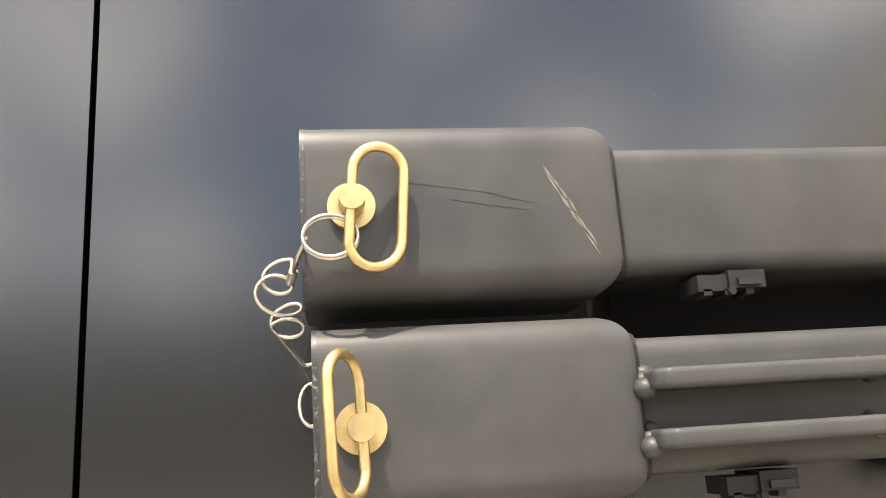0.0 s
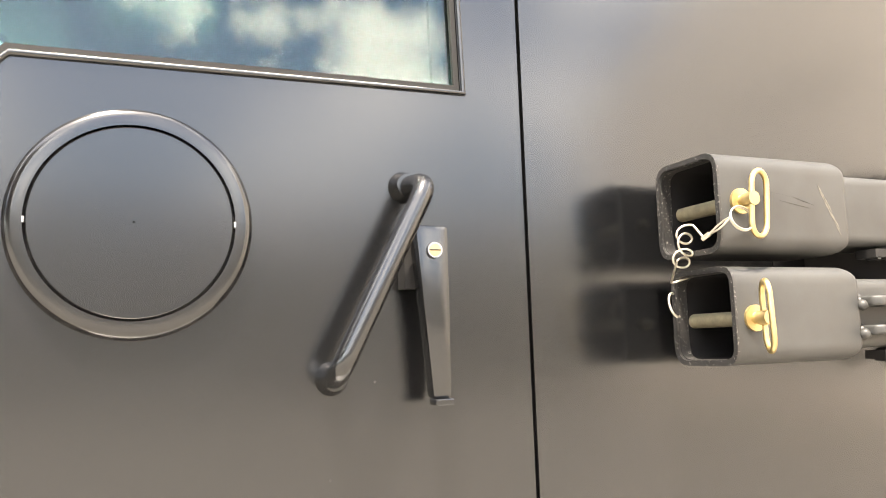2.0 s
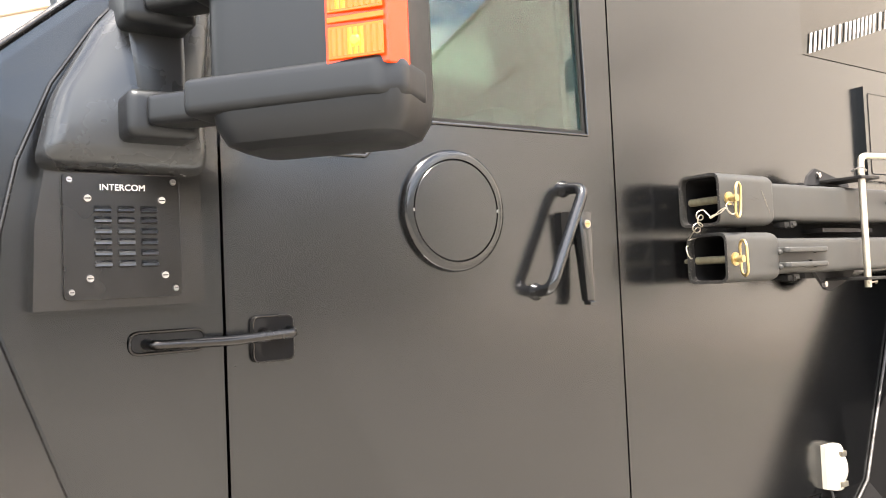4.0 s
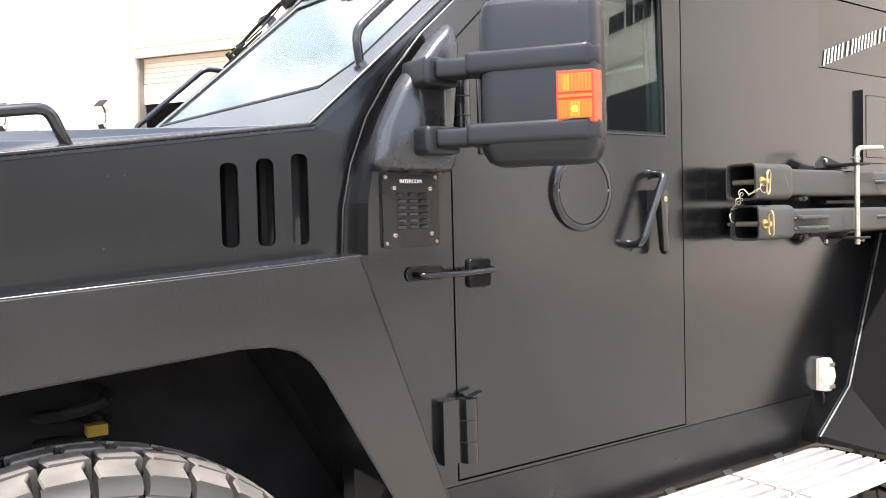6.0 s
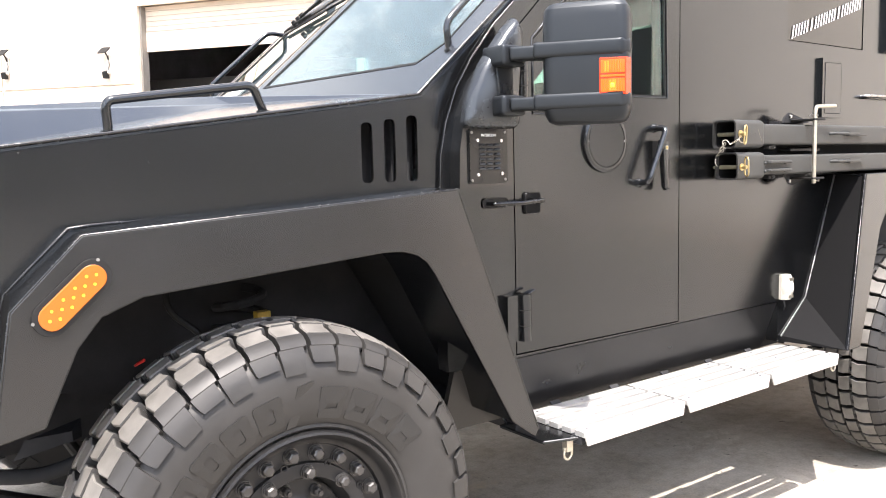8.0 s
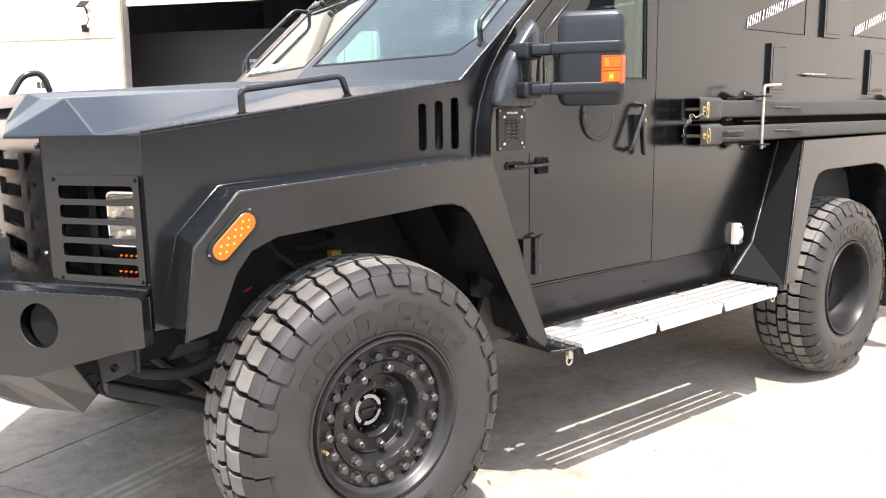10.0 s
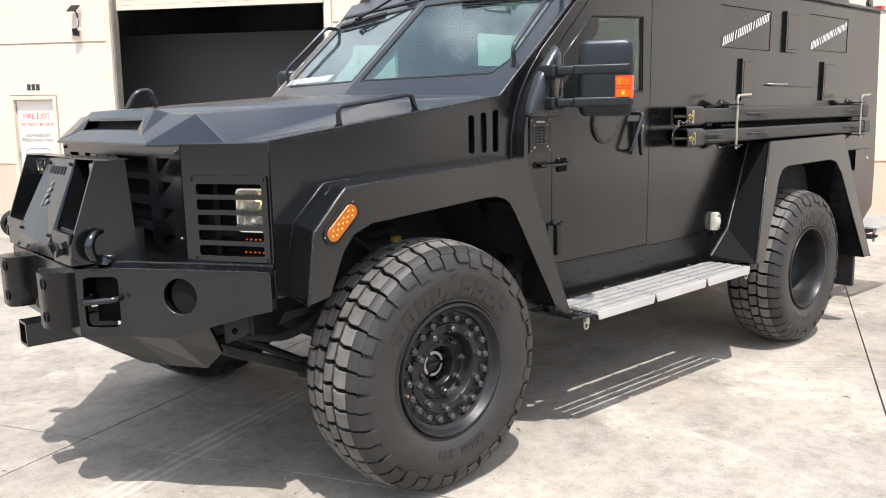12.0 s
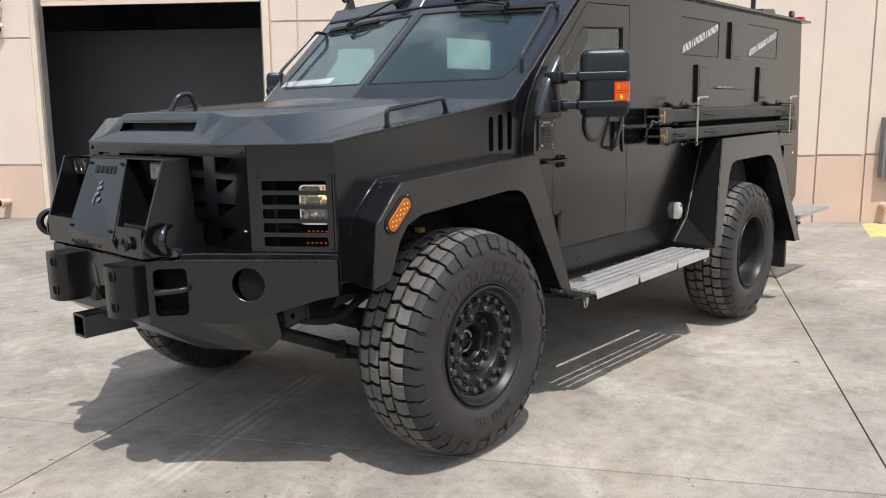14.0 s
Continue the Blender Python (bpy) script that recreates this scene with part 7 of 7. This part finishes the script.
for k, (z0, z1, x0, x1, xe, yf) in enumerate(((1.4465, 1.5505, 1.7885, 1.969, 4.30, -0.1305), (1.3325, 1.4325, 1.7925, 1.966, 4.33, -0.1375))):
    tube = thing("ram_tube", "long black square ram tube held in brackets on the truck's side" if k == 0 else "long black square ram tube with two welded lugs in side brackets", "tube", "ram tubes", m=RAKED)
    yb = -0.034 if k == 0 else -0.044
    mk("sleeve", sleeve_mesh(x0, x1, yf, yb, z0, z1, 0.020, 0.0050), TUBEP, tube, "open square sleeve with a chipped mouth", 40)
    zt0, zt1 = (1.4575, 1.5375) if k == 0 else (1.3445, 1.4205)
    yt = yf + 0.012
    mk("tube", square_tube(x1 - 0.03, xe, yt, -0.044, zt0, zt1, 0.012, 0.006), TUBEP, tube, "", 40)
    mk("tube_joint", square_tube(x1 - 0.009, x1 + 0.0035, yt - 0.003, -0.042, zt0 - 0.003, zt1 + 0.003, 0.013, 0.02), SEAL, tube)
    mk("end_sleeve", square_tube(xe - 0.10, xe, yt - 0.005, -0.040, zt0 - 0.008, zt1 + 0.008, 0.014, 0.01), TUBEP, tube, "", 40)
    for xa in (2.46, 3.86):
        g = mk("tube_grip", pipe(bend([(xa, yt + 0.004, zt0 + 0.045), (xa + 0.012, yt - 0.021, zt0 + 0.045), (xa + 0.20, yt - 0.021, zt0 + 0.045), (xa + 0.215, yt + 0.004, zt0 + 0.045)], 0.012), 0.0065, 10), TUBEP, tube, "", 60)
        mk("grip_plate", box((xa + 0.11, yt - 0.026, zt0 + 0.037), (xa + 0.26, yt + 0.001, zt0 + 0.053), 0.003), TUBEP, g)
    if k == 1:
        for za, zb in ((1.3585, 1.3690), (1.3890, 1.4000)):
            q = [(1.9675, yt - 0.001), (1.9675, -0.150), (1.974, -0.157), (2.115, -0.157), (2.165, yt - 0.001)]
            mk("lug", hull([(x, y, z) for x, y in q for z in (za, zb)], 0.003, 3), TUBEP, tube, "", 60)
            for xx, sc in ((1.9685, 1.0), (2.10, 0.7)):
                for w_ in range(3):
                    cx, cy, cz = xx - 0.001 + 0.002 * w_, yt - 0.012 + 0.006 * w_, (za + zb) / 2 + 0.004 * (w_ - 1)
                    mk("weld_bead", hull([(cx + sc * 0.007 * math.cos(a) * c, cy + sc * 0.007 * math.sin(b), cz + sc * 0.0065 * math.sin(a) * c) for a in [i * 0.785 for i in range(8)] for b, c in ((-1.3, 0.25), (-0.7, 0.75), (0, 1), (0.7, 0.75), (1.3, 0.25))]), TUBEP, tube, "", 80)
    else:
        rnd = random.Random(9)
        for q in range(11):
            f = q / 10
            sx, sz = 1.9255 + 0.022 * f + rnd.uniform(-0.0018, 0.0018), 1.5215 - 0.040 * f + rnd.uniform(-0.002, 0.002)
            ln, wd = rnd.uniform(0.008, 0.016), rnd.uniform(0.0003, 0.0009) * (1.2 - abs(f - 0.45))
            mk("scratch", hull([(sx + ex, y, sz + ez) for ex, ez in ((0, 0), (0.30 * ln + wd, -0.45 * ln), (0.55 * ln, -ln), (0.26 * ln - wd, -0.5 * ln)) for y in (yf + 0.0003, yf - 0.00025)]), SCR, tube, "pale rubbed scratch")
        for sx, sz, ln in ((1.846, 1.512, 0.052), (1.868, 1.502, 0.046), (1.888, 1.506, 0.030)):
            mk("scratch", hull([(sx + ex, y, sz + ez) for ex, ez in ((0, 0), (ln * 0.5, -0.0042), (ln, -0.0075), (ln * 0.5, -0.0036)) for y in (yf + 0.0003, yf - 0.0002)]), BEADP, tube)
    mk("chipped_rim", square_tube(x0 - 0.0014, x0 + 0.0014, yf - 0.0003, yb + 0.0003, z0 - 0.0003, z1 + 0.0003, 0.0202, 0.0054), WORN, tube, "chipped bare edge of the sleeve", 40)
    mk("chipped_rim", square_tube(x0 + 0.0016, x0 + 0.014, yf + 0.0049, yb - 0.0049, z0 + 0.0049, z1 - 0.0049, 0.0168, 0.0011), WORN, tube, "", 40)
    # liner added near-black: the shade inside the sleeve put into colour
    mk("sleeve_lining", square_tube(x0 + 0.0145, x1 - 0.012, yf + 0.0049, yb - 0.0049, z0 + 0.0049, z1 - 0.0049, 0.0168, 0.0008), LINING, tube, "unpainted black inside of the sleeve", 40)
    # toggle clip under the tube
    ca = 2.0125
    mk("lower_clip", box((ca, -0.124, zt0 - 0.0130), (ca + 0.018, -0.098, zt0 - 0.0035), 0.002), SEAL, tube)
    mk("lower_clip", box((ca + 0.0185, -0.126, zt0 - 0.0120), (ca + 0.041, -0.098, zt0 - 0.0015), 0.002), SEAL, tube)
    mk("clip_tab", box((ca + 0.023, -0.1285, zt0 - 0.0105), (ca + 0.037, -0.126, zt0 - 0.0065), 0.001), PLASTIC, tube)
    for q in range(3):
        mk("clip_tooth", box((ca + 0.003 + 0.013 * q, -0.124, zt0 - 0.0155), (ca + 0.008 + 0.013 * q, -0.108, zt0 - 0.0118), 0.0008), SEAL, tube)
    mk("clip_screw", cyl((ca + 0.0195, -0.121, zt0 - 0.0138), (ca + 0.0195, -0.127, zt0 - 0.0138), 0.0022, n=10), SEAL, tube)
    # ring pin through the sleeve
    px, pz = (1.8147, 1.4985) if k == 0 else (1.8150, 1.3792)
    pin = mk("ring_pin", cyl((px, yf - 0.0205, pz), (px, yf - 0.0085, pz), 0.0070, 0.0074, 28, 0.0010), BRASS, tube, "yellow plated ring pin", 40)
    mk("washer", cyl((px, yf - 0.0002, pz), (px, yf - 0.0032, pz), 0.0132, n=32, w=0.0007), BRASS, pin, "", 40)
    mk("collar", cyl((px, yf - 0.0030, pz), (px, yf - 0.0095, pz), 0.0062, 0.0056, n=20), BRASS, pin, "", 40)
    mk("shank", cyl((px, yf + 0.006, pz), (px, -0.041, pz), 0.0078, n=16), SHANK, pin, "dull steel pin shank", 40)
    mk("pin_tip", cyl((px, -0.036, pz + 0.0), (px, -0.020, pz), 0.0075, 0.004, 14), SHANK, pin)
    if k == 0:
        d1, c = Vector((0.955, 0.296, 0.0)), Vector((px + 0.0135, yf - 0.0125, pz - 0.0035))
        up = Vector((0.085, 0.0, 1.0)).normalized()
    else:
        d1, c = Vector((-0.52, -0.85, 0)), Vector((px - 0.0075, yf - 0.0255, pz + 0.0012))
        up = Vector((-0.035, 0.0, 1)).normalized()
    loop = []
    for i in range(40):
        a = 2 * math.pi * i / 40
        loop.append(c + d1 * (0.0150 * math.cos(a)) + up * ((0.0150 * math.sin(a)) + (0.0190 if math.sin(a) > 0 else -0.0190)))
    mk("ring", pipe(loop, 0.0029, 12, True), BRASS, pin, "", 60)
    if k == 0:
        zs = Vector((px - 0.0120, yf - 0.0145, pz - 0.0195))
        for dz in (0.0, 0.0012):
            mk("split_ring", pipe([zs + Vector((0.0145 * math.cos(a), 0.003 * math.sin(a) + dz, 0.0122 * math.sin(a) - dz)) for a in [i * math.pi / 14 for i in range(28)]], 0.0009, 8, True), ZINC, pin, "", 60)
        # eye of the wire, crimp, and the loose curls that fall past the mouth
        e0, e1 = zs + Vector((-0.0135, 0.002, -0.0005)), Vector((px - 0.0330, yf + 0.012, pz - 0.0335))
        side_ = Vector((0.45, 0.0, 0.9)).normalized() * 0.0042
        mk("wire_eye", pipe(bend([e1, e0.lerp(e1, 0.45) + side_, e0 + Vector((0.002, 0, 0.002)), e0.lerp(e1, 0.45) - side_, e1], 0.006, 5), 0.0011, 8), ZINC, pin, "", 60)
        mk("crimp", cyl(e1 + (e0 - e1) * 0.06, e1 - (e0 - e1) * 0.28, 0.0026, 0.0024, 12, 0.0006), ZINC, pin)
        cable = [e1 - (e0 - e1) * 0.2]
        curls = [(0.0, 0.0, 0.0088, 0.0060), (-0.0070, -0.0120, 0.0112, 0.0080), (0.0020, -0.0270, 0.0100, 0.0072), (-0.0005, -0.0360, 0.0105, 0.0070)]
        o_ = Vector((px - 0.0395, yf + 0.030, pz - 0.0255))
        for j in range(73):
            u = j / 72 * 3
            i0 = min(2, int(u))
            g = u - i0
            A, B = curls[i0], curls[i0 + 1]
            mx, mz, rx, rz = (A[q] + (B[q] - A[q]) * g for q in range(4))
            a = 0.9 + 2 * math.pi * u * 1.08
            cable.append(o_ + Vector((mx + rx * math.cos(a), 0.006 * math.sin(a * 0.5) + 0.02 * u / 3, mz + rz * math.sin(a))))
        cable += [Vector((px - 0.030, -0.052, pz - 0.078)), Vector((px - 0.012, -0.060, pz - 0.072))]
        mk("lanyard", pipe(bend(cable, 0.004, 3), 0.0012, 8), ZINC, pin, "curled wire lanyard", 60)
    else:
        mk("lanyard", pipe([Vector((x0 - 0.004 - 0.0075 * math.sin(a), -0.052 + 0.004 * math.cos(a), pz + 0.018 + 0.013 * math.cos(a))) for a in [i * math.pi / 12 for i in range(-1, 14)]], 0.0013, 8), ZINC, pin, "curled wire lanyard", 60)

# brackets and locking pins that hold the tubes
mk("tube_rail", box((1.985, -0.05, 1.412), (4.2, -0.002, 1.462), 0.003), LINING, truck, "black rail behind the ram tubes")
for xb, sgn in ((2.30, 1), (4.10, 1)):
    br = mk("tube_bracket", box((xb - 0.09, -0.045, 1.33), (xb + 0.09, -0.002, 1.555), 0.004), DARK, truck, "black bracket holding the ram tubes")
    for poly in ([(xb - 0.085, 1.548), (xb - 0.075, 1.57), (xb - 0.045, 1.588), (xb - 0.015, 1.582), (xb + 0.10, 1.556), (xb + 0.10, 1.548)], [(xb - 0.075, 1.345), (xb - 0.03, 1.302), (xb - 0.005, 1.298), (xb + 0.06, 1.318), (xb + 0.10, 1.34), (xb + 0.10, 1.348)]):
        mk("bracket_ear", side_prism(poly, -0.060, -0.052, 0.001), DARK, br)
    for z in (1.572, 1.315):
        mk("ear_bolt", cyl((xb - 0.04, -0.060, z), (xb - 0.04, -0.068, z), 0.008, 0.007, 6), STEEL, br)
    for z in (1.553, 1.322):
        mk("bracket_tongue", hull([(xb - 0.03, -0.05, z), (xb + 0.06, -0.05, z), (xb - 0.03, -0.16, z), (xb + 0.04, -0.165, z), (xb - 0.03, -0.05, z + 0.007), (xb + 0.06, -0.05, z + 0.007), (xb - 0.03, -0.16, z + 0.007), (xb + 0.04, -0.165, z + 0.007)], 0.001), SEAL, br)
    mk("bracket_block", box((xb - 0.10, -0.10, 1.4345), (xb + 0.12, -0.04, 1.4435), 0.002), SEAL, br)
    px = xb - 0.012
    lp = thing("locking_pin", "zinc plated L-shaped locking pin through the tube brackets", "pin", "locking pins", m=RAKED)
    mk("rod", pipe(bend([(px, -0.150, 1.305), (px, -0.150, 1.606), (px + 0.15, -0.150, 1.612)], 0.022, 6), 0.0075, 14), ZINC, lp, "", 60)
    mk("clip", pipe(bend([(px - 0.012, -0.158, 1.315), (px + 0.03, -0.156, 1.318), (px + 0.034, -0.15, 1.312)], 0.004), 0.002, 6), ZINC, lp)
    mk("lanyard", pipe([(px - 0.01 + 0.016 * math.cos(a), -0.15 + 0.014 * math.sin(a), 1.574 + 0.004 * math.sin(2 * a)) for a in [i * math.pi / 9 for i in range(18)]], 0.002, 6, True), STEEL, lp)

# ---- things on and before the building ----
exit_door = thing("fire_exit_door", "white metal fire exit door with red and black notices", "door", m=Matrix())
wall_box("leaf", -9.085, -8.345, 0.012, 1.905, 0.05, 0.09, DOORW, exit_door, 0.004)
for u0, u1, z0, z1 in ((-9.15, -9.09, 0.0, 1.97), (-8.34, -8.28, 0.0, 1.97), (-9.09, -8.34, 1.91, 1.97)):
    wall_box("frame", u0, u1, z0, z1, -0.02, 0.16, TRIMW, exit_door, 0.004)
wall_box("threshold", -9.09, -8.34, 0.0, 0.012, 0.0, 0.16, STEEL, exit_door)
SIGNR = surface("red_notice_ink", (0.5, 0.03, 0.03), 0.6, bump=0)
SIGNK = surface("black_notice_ink", (0.03, 0.03, 0.035), 0.6, bump=0)


def facade(u, z, d):
    """The pose of something flat on the building's front, its x along the wall and y up."""
    m = Matrix((WU, (0, 0, 1), -WN)).transposed().to_4x4()
    m.translation = wall_at(u, z, d) * S
    return m


for text, z, size, mat in (("FIRE EXIT", 1.60, 0.125, SIGNR), ("DO NOT BLOCK", 1.475, 0.085, SIGNR), ("AUTHORIZED", 1.30, 0.075, SIGNK), ("PERSONNEL ONLY", 1.225, 0.075, SIGNK)):
    words("notice_line", text, size, mat, facade(-8.72, z, 0.0485), exit_door)
wall_box("notice_rule", -9.02, -8.42, 1.575, 1.582, 0.048, 0.0495, SIGNR, exit_door, 0)
for z, u0, u1, h in ((0.97, -8.98, -8.46, 0.06), (0.86, -8.95, -8.49, 0.025), (0.78, -9.0, -8.44, 0.055)):
    n = 9
    for i in range(n):
        wall_box("text_bar", u0 + (u1 - u0) * i / n, u0 + (u1 - u0) * (i + 0.7) / n, z, z + h, 0.048, 0.0495, SIGNK, exit_door, 0)
arc = bmesh.new()
add_pipe(arc, [wall_at(-8.98 + 0.5 * t, 1.05 + 0.07 * math.sin(math.pi * t) + 0.02 * math.sin(3 * math.pi * t), 0.049) for t in [i / 16 for i in range(17)]], 0.004, 6)
mk("logo_line", arc, SIGNK, exit_door)
bm = bmesh.new()
add_pipe(bm, bend([wall_at(-8.41, 0.80, 0.05), wall_at(-8.41, 0.80, 0.0), wall_at(-8.47, 0.80, 0.0)], 0.015), 0.01, 8)
mk("door_lever", bm, STEEL, exit_door)
wall_box("lock_plate", -8.435, -8.385, 0.72, 0.88, 0.042, 0.052, STEEL, exit_door)
for z in (0.25, 0.95, 1.7):
    wall_box("hinge", -9.10, -9.08, z, z + 0.1, 0.02, 0.055, STEEL, exit_door)
number = thing("number_plate", "dark number marks above the fire exit door", "sign", m=Matrix())
for i in range(3):
    wall_box("text_bar", -8.81 + 0.085 * i, -8.745 + 0.085 * i, 2.06, 2.16, -0.006, 0.001, SIGNK, number, 0)


def wall_light(u, z):
    """A solar security lamp: tilted panel, arm, twin lamp heads."""
    t = thing("security_light", "solar security light with tilted dark panel on the wall", "light", "wall lights", m=Matrix())
    wall_box("bracket", u - 0.025, u + 0.025, z + 0.12, z + 0.36, -0.03, 0.0, DOORW, t)
    P = lambda a, b, c: wall_at(u + a, z + b, -c)
    mk("solar_panel", hull([P(-0.09, 0.36, 0.16), P(0.07, 0.36, 0.16), P(-0.09, 0.46, 0.04), P(0.07, 0.46, 0.04), P(-0.09, 0.37, 0.17), P(0.07, 0.37, 0.17), P(-0.09, 0.475, 0.05), P(0.07, 0.475, 0.05)], 0.003), SEAL, t)
    bm = bmesh.new()
    add_pipe(bm, bend([P(0, 0.40, 0.1), P(0.03, 0.34, 0.08), P(0.0, 0.28, 0.02)], 0.02), 0.012, 8)
    mk("panel_arm", bm, SEAL, t)
    mk("lamp_head", hull([P(-0.05, 0.0, 0.04), P(0.03, 0.0, 0.04), P(-0.05, 0.12, 0.05), P(0.03, 0.12, 0.05), P(-0.05, 0.0, 0.11), P(0.03, 0.0, 0.11), P(-0.05, 0.10, 0.13), P(0.03, 0.10, 0.13)], 0.008), SEAL, t)
    mk("sensor", cyl(P(0.03, 0.08, 0.06), P(0.07, 0.10, 0.10), 0.022, n=12), DOORW, t)
    bm = bmesh.new()
    add_pipe(bm, bend([P(0.0, 0.28, 0.02), P(0.03, 0.2, 0.04), P(0.0, 0.1, 0.05)], 0.02), 0.006, 6)
    mk("cable", bm, SEAL, t)
    return t


wall_light(-7.75, 2.90)
wall_light(-9.75, 2.98)

# electric cabinet, pipe stubs
cab = thing("meter_cabinet", "grey steel meter cabinet on the wall", "cabinet", m=Matrix())
GREYM = surface("grey_steel_paint", (0.19, 0.18, 0.17), 0.5, spread=0.1)
wall_box("body", 5.36, 6.1, 0.66, 1.5, -0.14, 0.0, GREYM, cab, 0.006)
wall_box("door", 5.40, 6.06, 0.70, 1.46, -0.155, -0.14, GREYM, cab, 0.004)
for u, z in ((-7.9, 0.25), (5.46, 0.24)):
    ps = thing("pipe_stub", "short capped drain pipe sticking out of the wall", "pipe", "drain pipes", m=Matrix())
    mk("pipe", cyl(wall_at(u, z, 0.0), wall_at(u, z, -0.22), 0.06, n=20), STUCCO2, ps, "", 40)
    mk("pipe_collar", cyl(wall_at(u, z, -0.17), wall_at(u, z, -0.24), 0.072, n=20), STUCCO2, ps, "", 40)
    mk("pipe_bore", cyl(wall_at(u, z, -0.2405), wall_at(u, z, -0.23), 0.055, n=20), SEAL, ps)
# sign, vent and closed shutter on the wing
sign = thing("shop_sign", "big dark sign of plain bars high on the wing wall", "sign", m=Matrix())
for i in range(8):
    s0 = 11.3 - 0.42 * i
    wing_box("text_bar", s0 - (0.27 if i % 3 else 0.33), s0, 6.5, 6.95 + (0.25 if i in (2, 5) else 0), -0.04, -0.001, SIGNK, sign)
vent = thing("wall_vent", "louvred grey vent high on the wing wall", "vent", m=Matrix())
for j in range(10):
    wing_box("slat", 12.3, 13.05, 6.77 + 0.092 * j, 6.835 + 0.092 * j, -0.05, -0.001, GREYM, vent)
dock = thing("roller_shutter", "closed dark roller shutter in the wing wall", "shutter", m=Matrix())
for j in range(18):
    wing_box("slat", 8.6, 11.45, 0.92 + 0.221 * j, 1.135 + 0.221 * j, -0.035, -0.001, CURTAIN, dock, 0.01)
# tool chest inside the hall
chest = thing("tool_chest", "black drawer chest standing inside the hall", "chest", m=Matrix())
wall_box("body", -6.9, -6.1, 0.08, 1.02, 0.75, 1.3, SEAL, chest, 0.01)
for j in range(5):
    wall_box("drawer", -6.87, -6.13, 0.14 + 0.172 * j, 0.295 + 0.172 * j, 0.73, 0.75, PLASTIC, chest, 0.01)
    wall_box("drawer_pull", -6.8, -6.2, 0.27 + 0.172 * j, 0.285 + 0.172 * j, 0.715, 0.73, STEEL, chest)
for u in (-6.85, -6.15):
    mk("castor", cyl(wall_at(u, 0.045, 0.8), wall_at(u + 0.03, 0.045, 0.8), 0.04, n=14), SEAL, chest)
jerry = thing("red_can", "red metal can on the hall floor", "can", m=Matrix())
wall_box("body", -6.98, -6.9, 0.005, 0.28, 0.62, 0.72, RED, jerry, 0.012)
bm = bmesh.new()
add_pipe(bm, bend([wall_at(-6.97, 0.28, 0.67), wall_at(-6.97, 0.32, 0.67), wall_at(-6.91, 0.32, 0.67), wall_at(-6.91, 0.28, 0.67)], 0.01), 0.006, 6)
mk("handle", bm, RED, jerry)
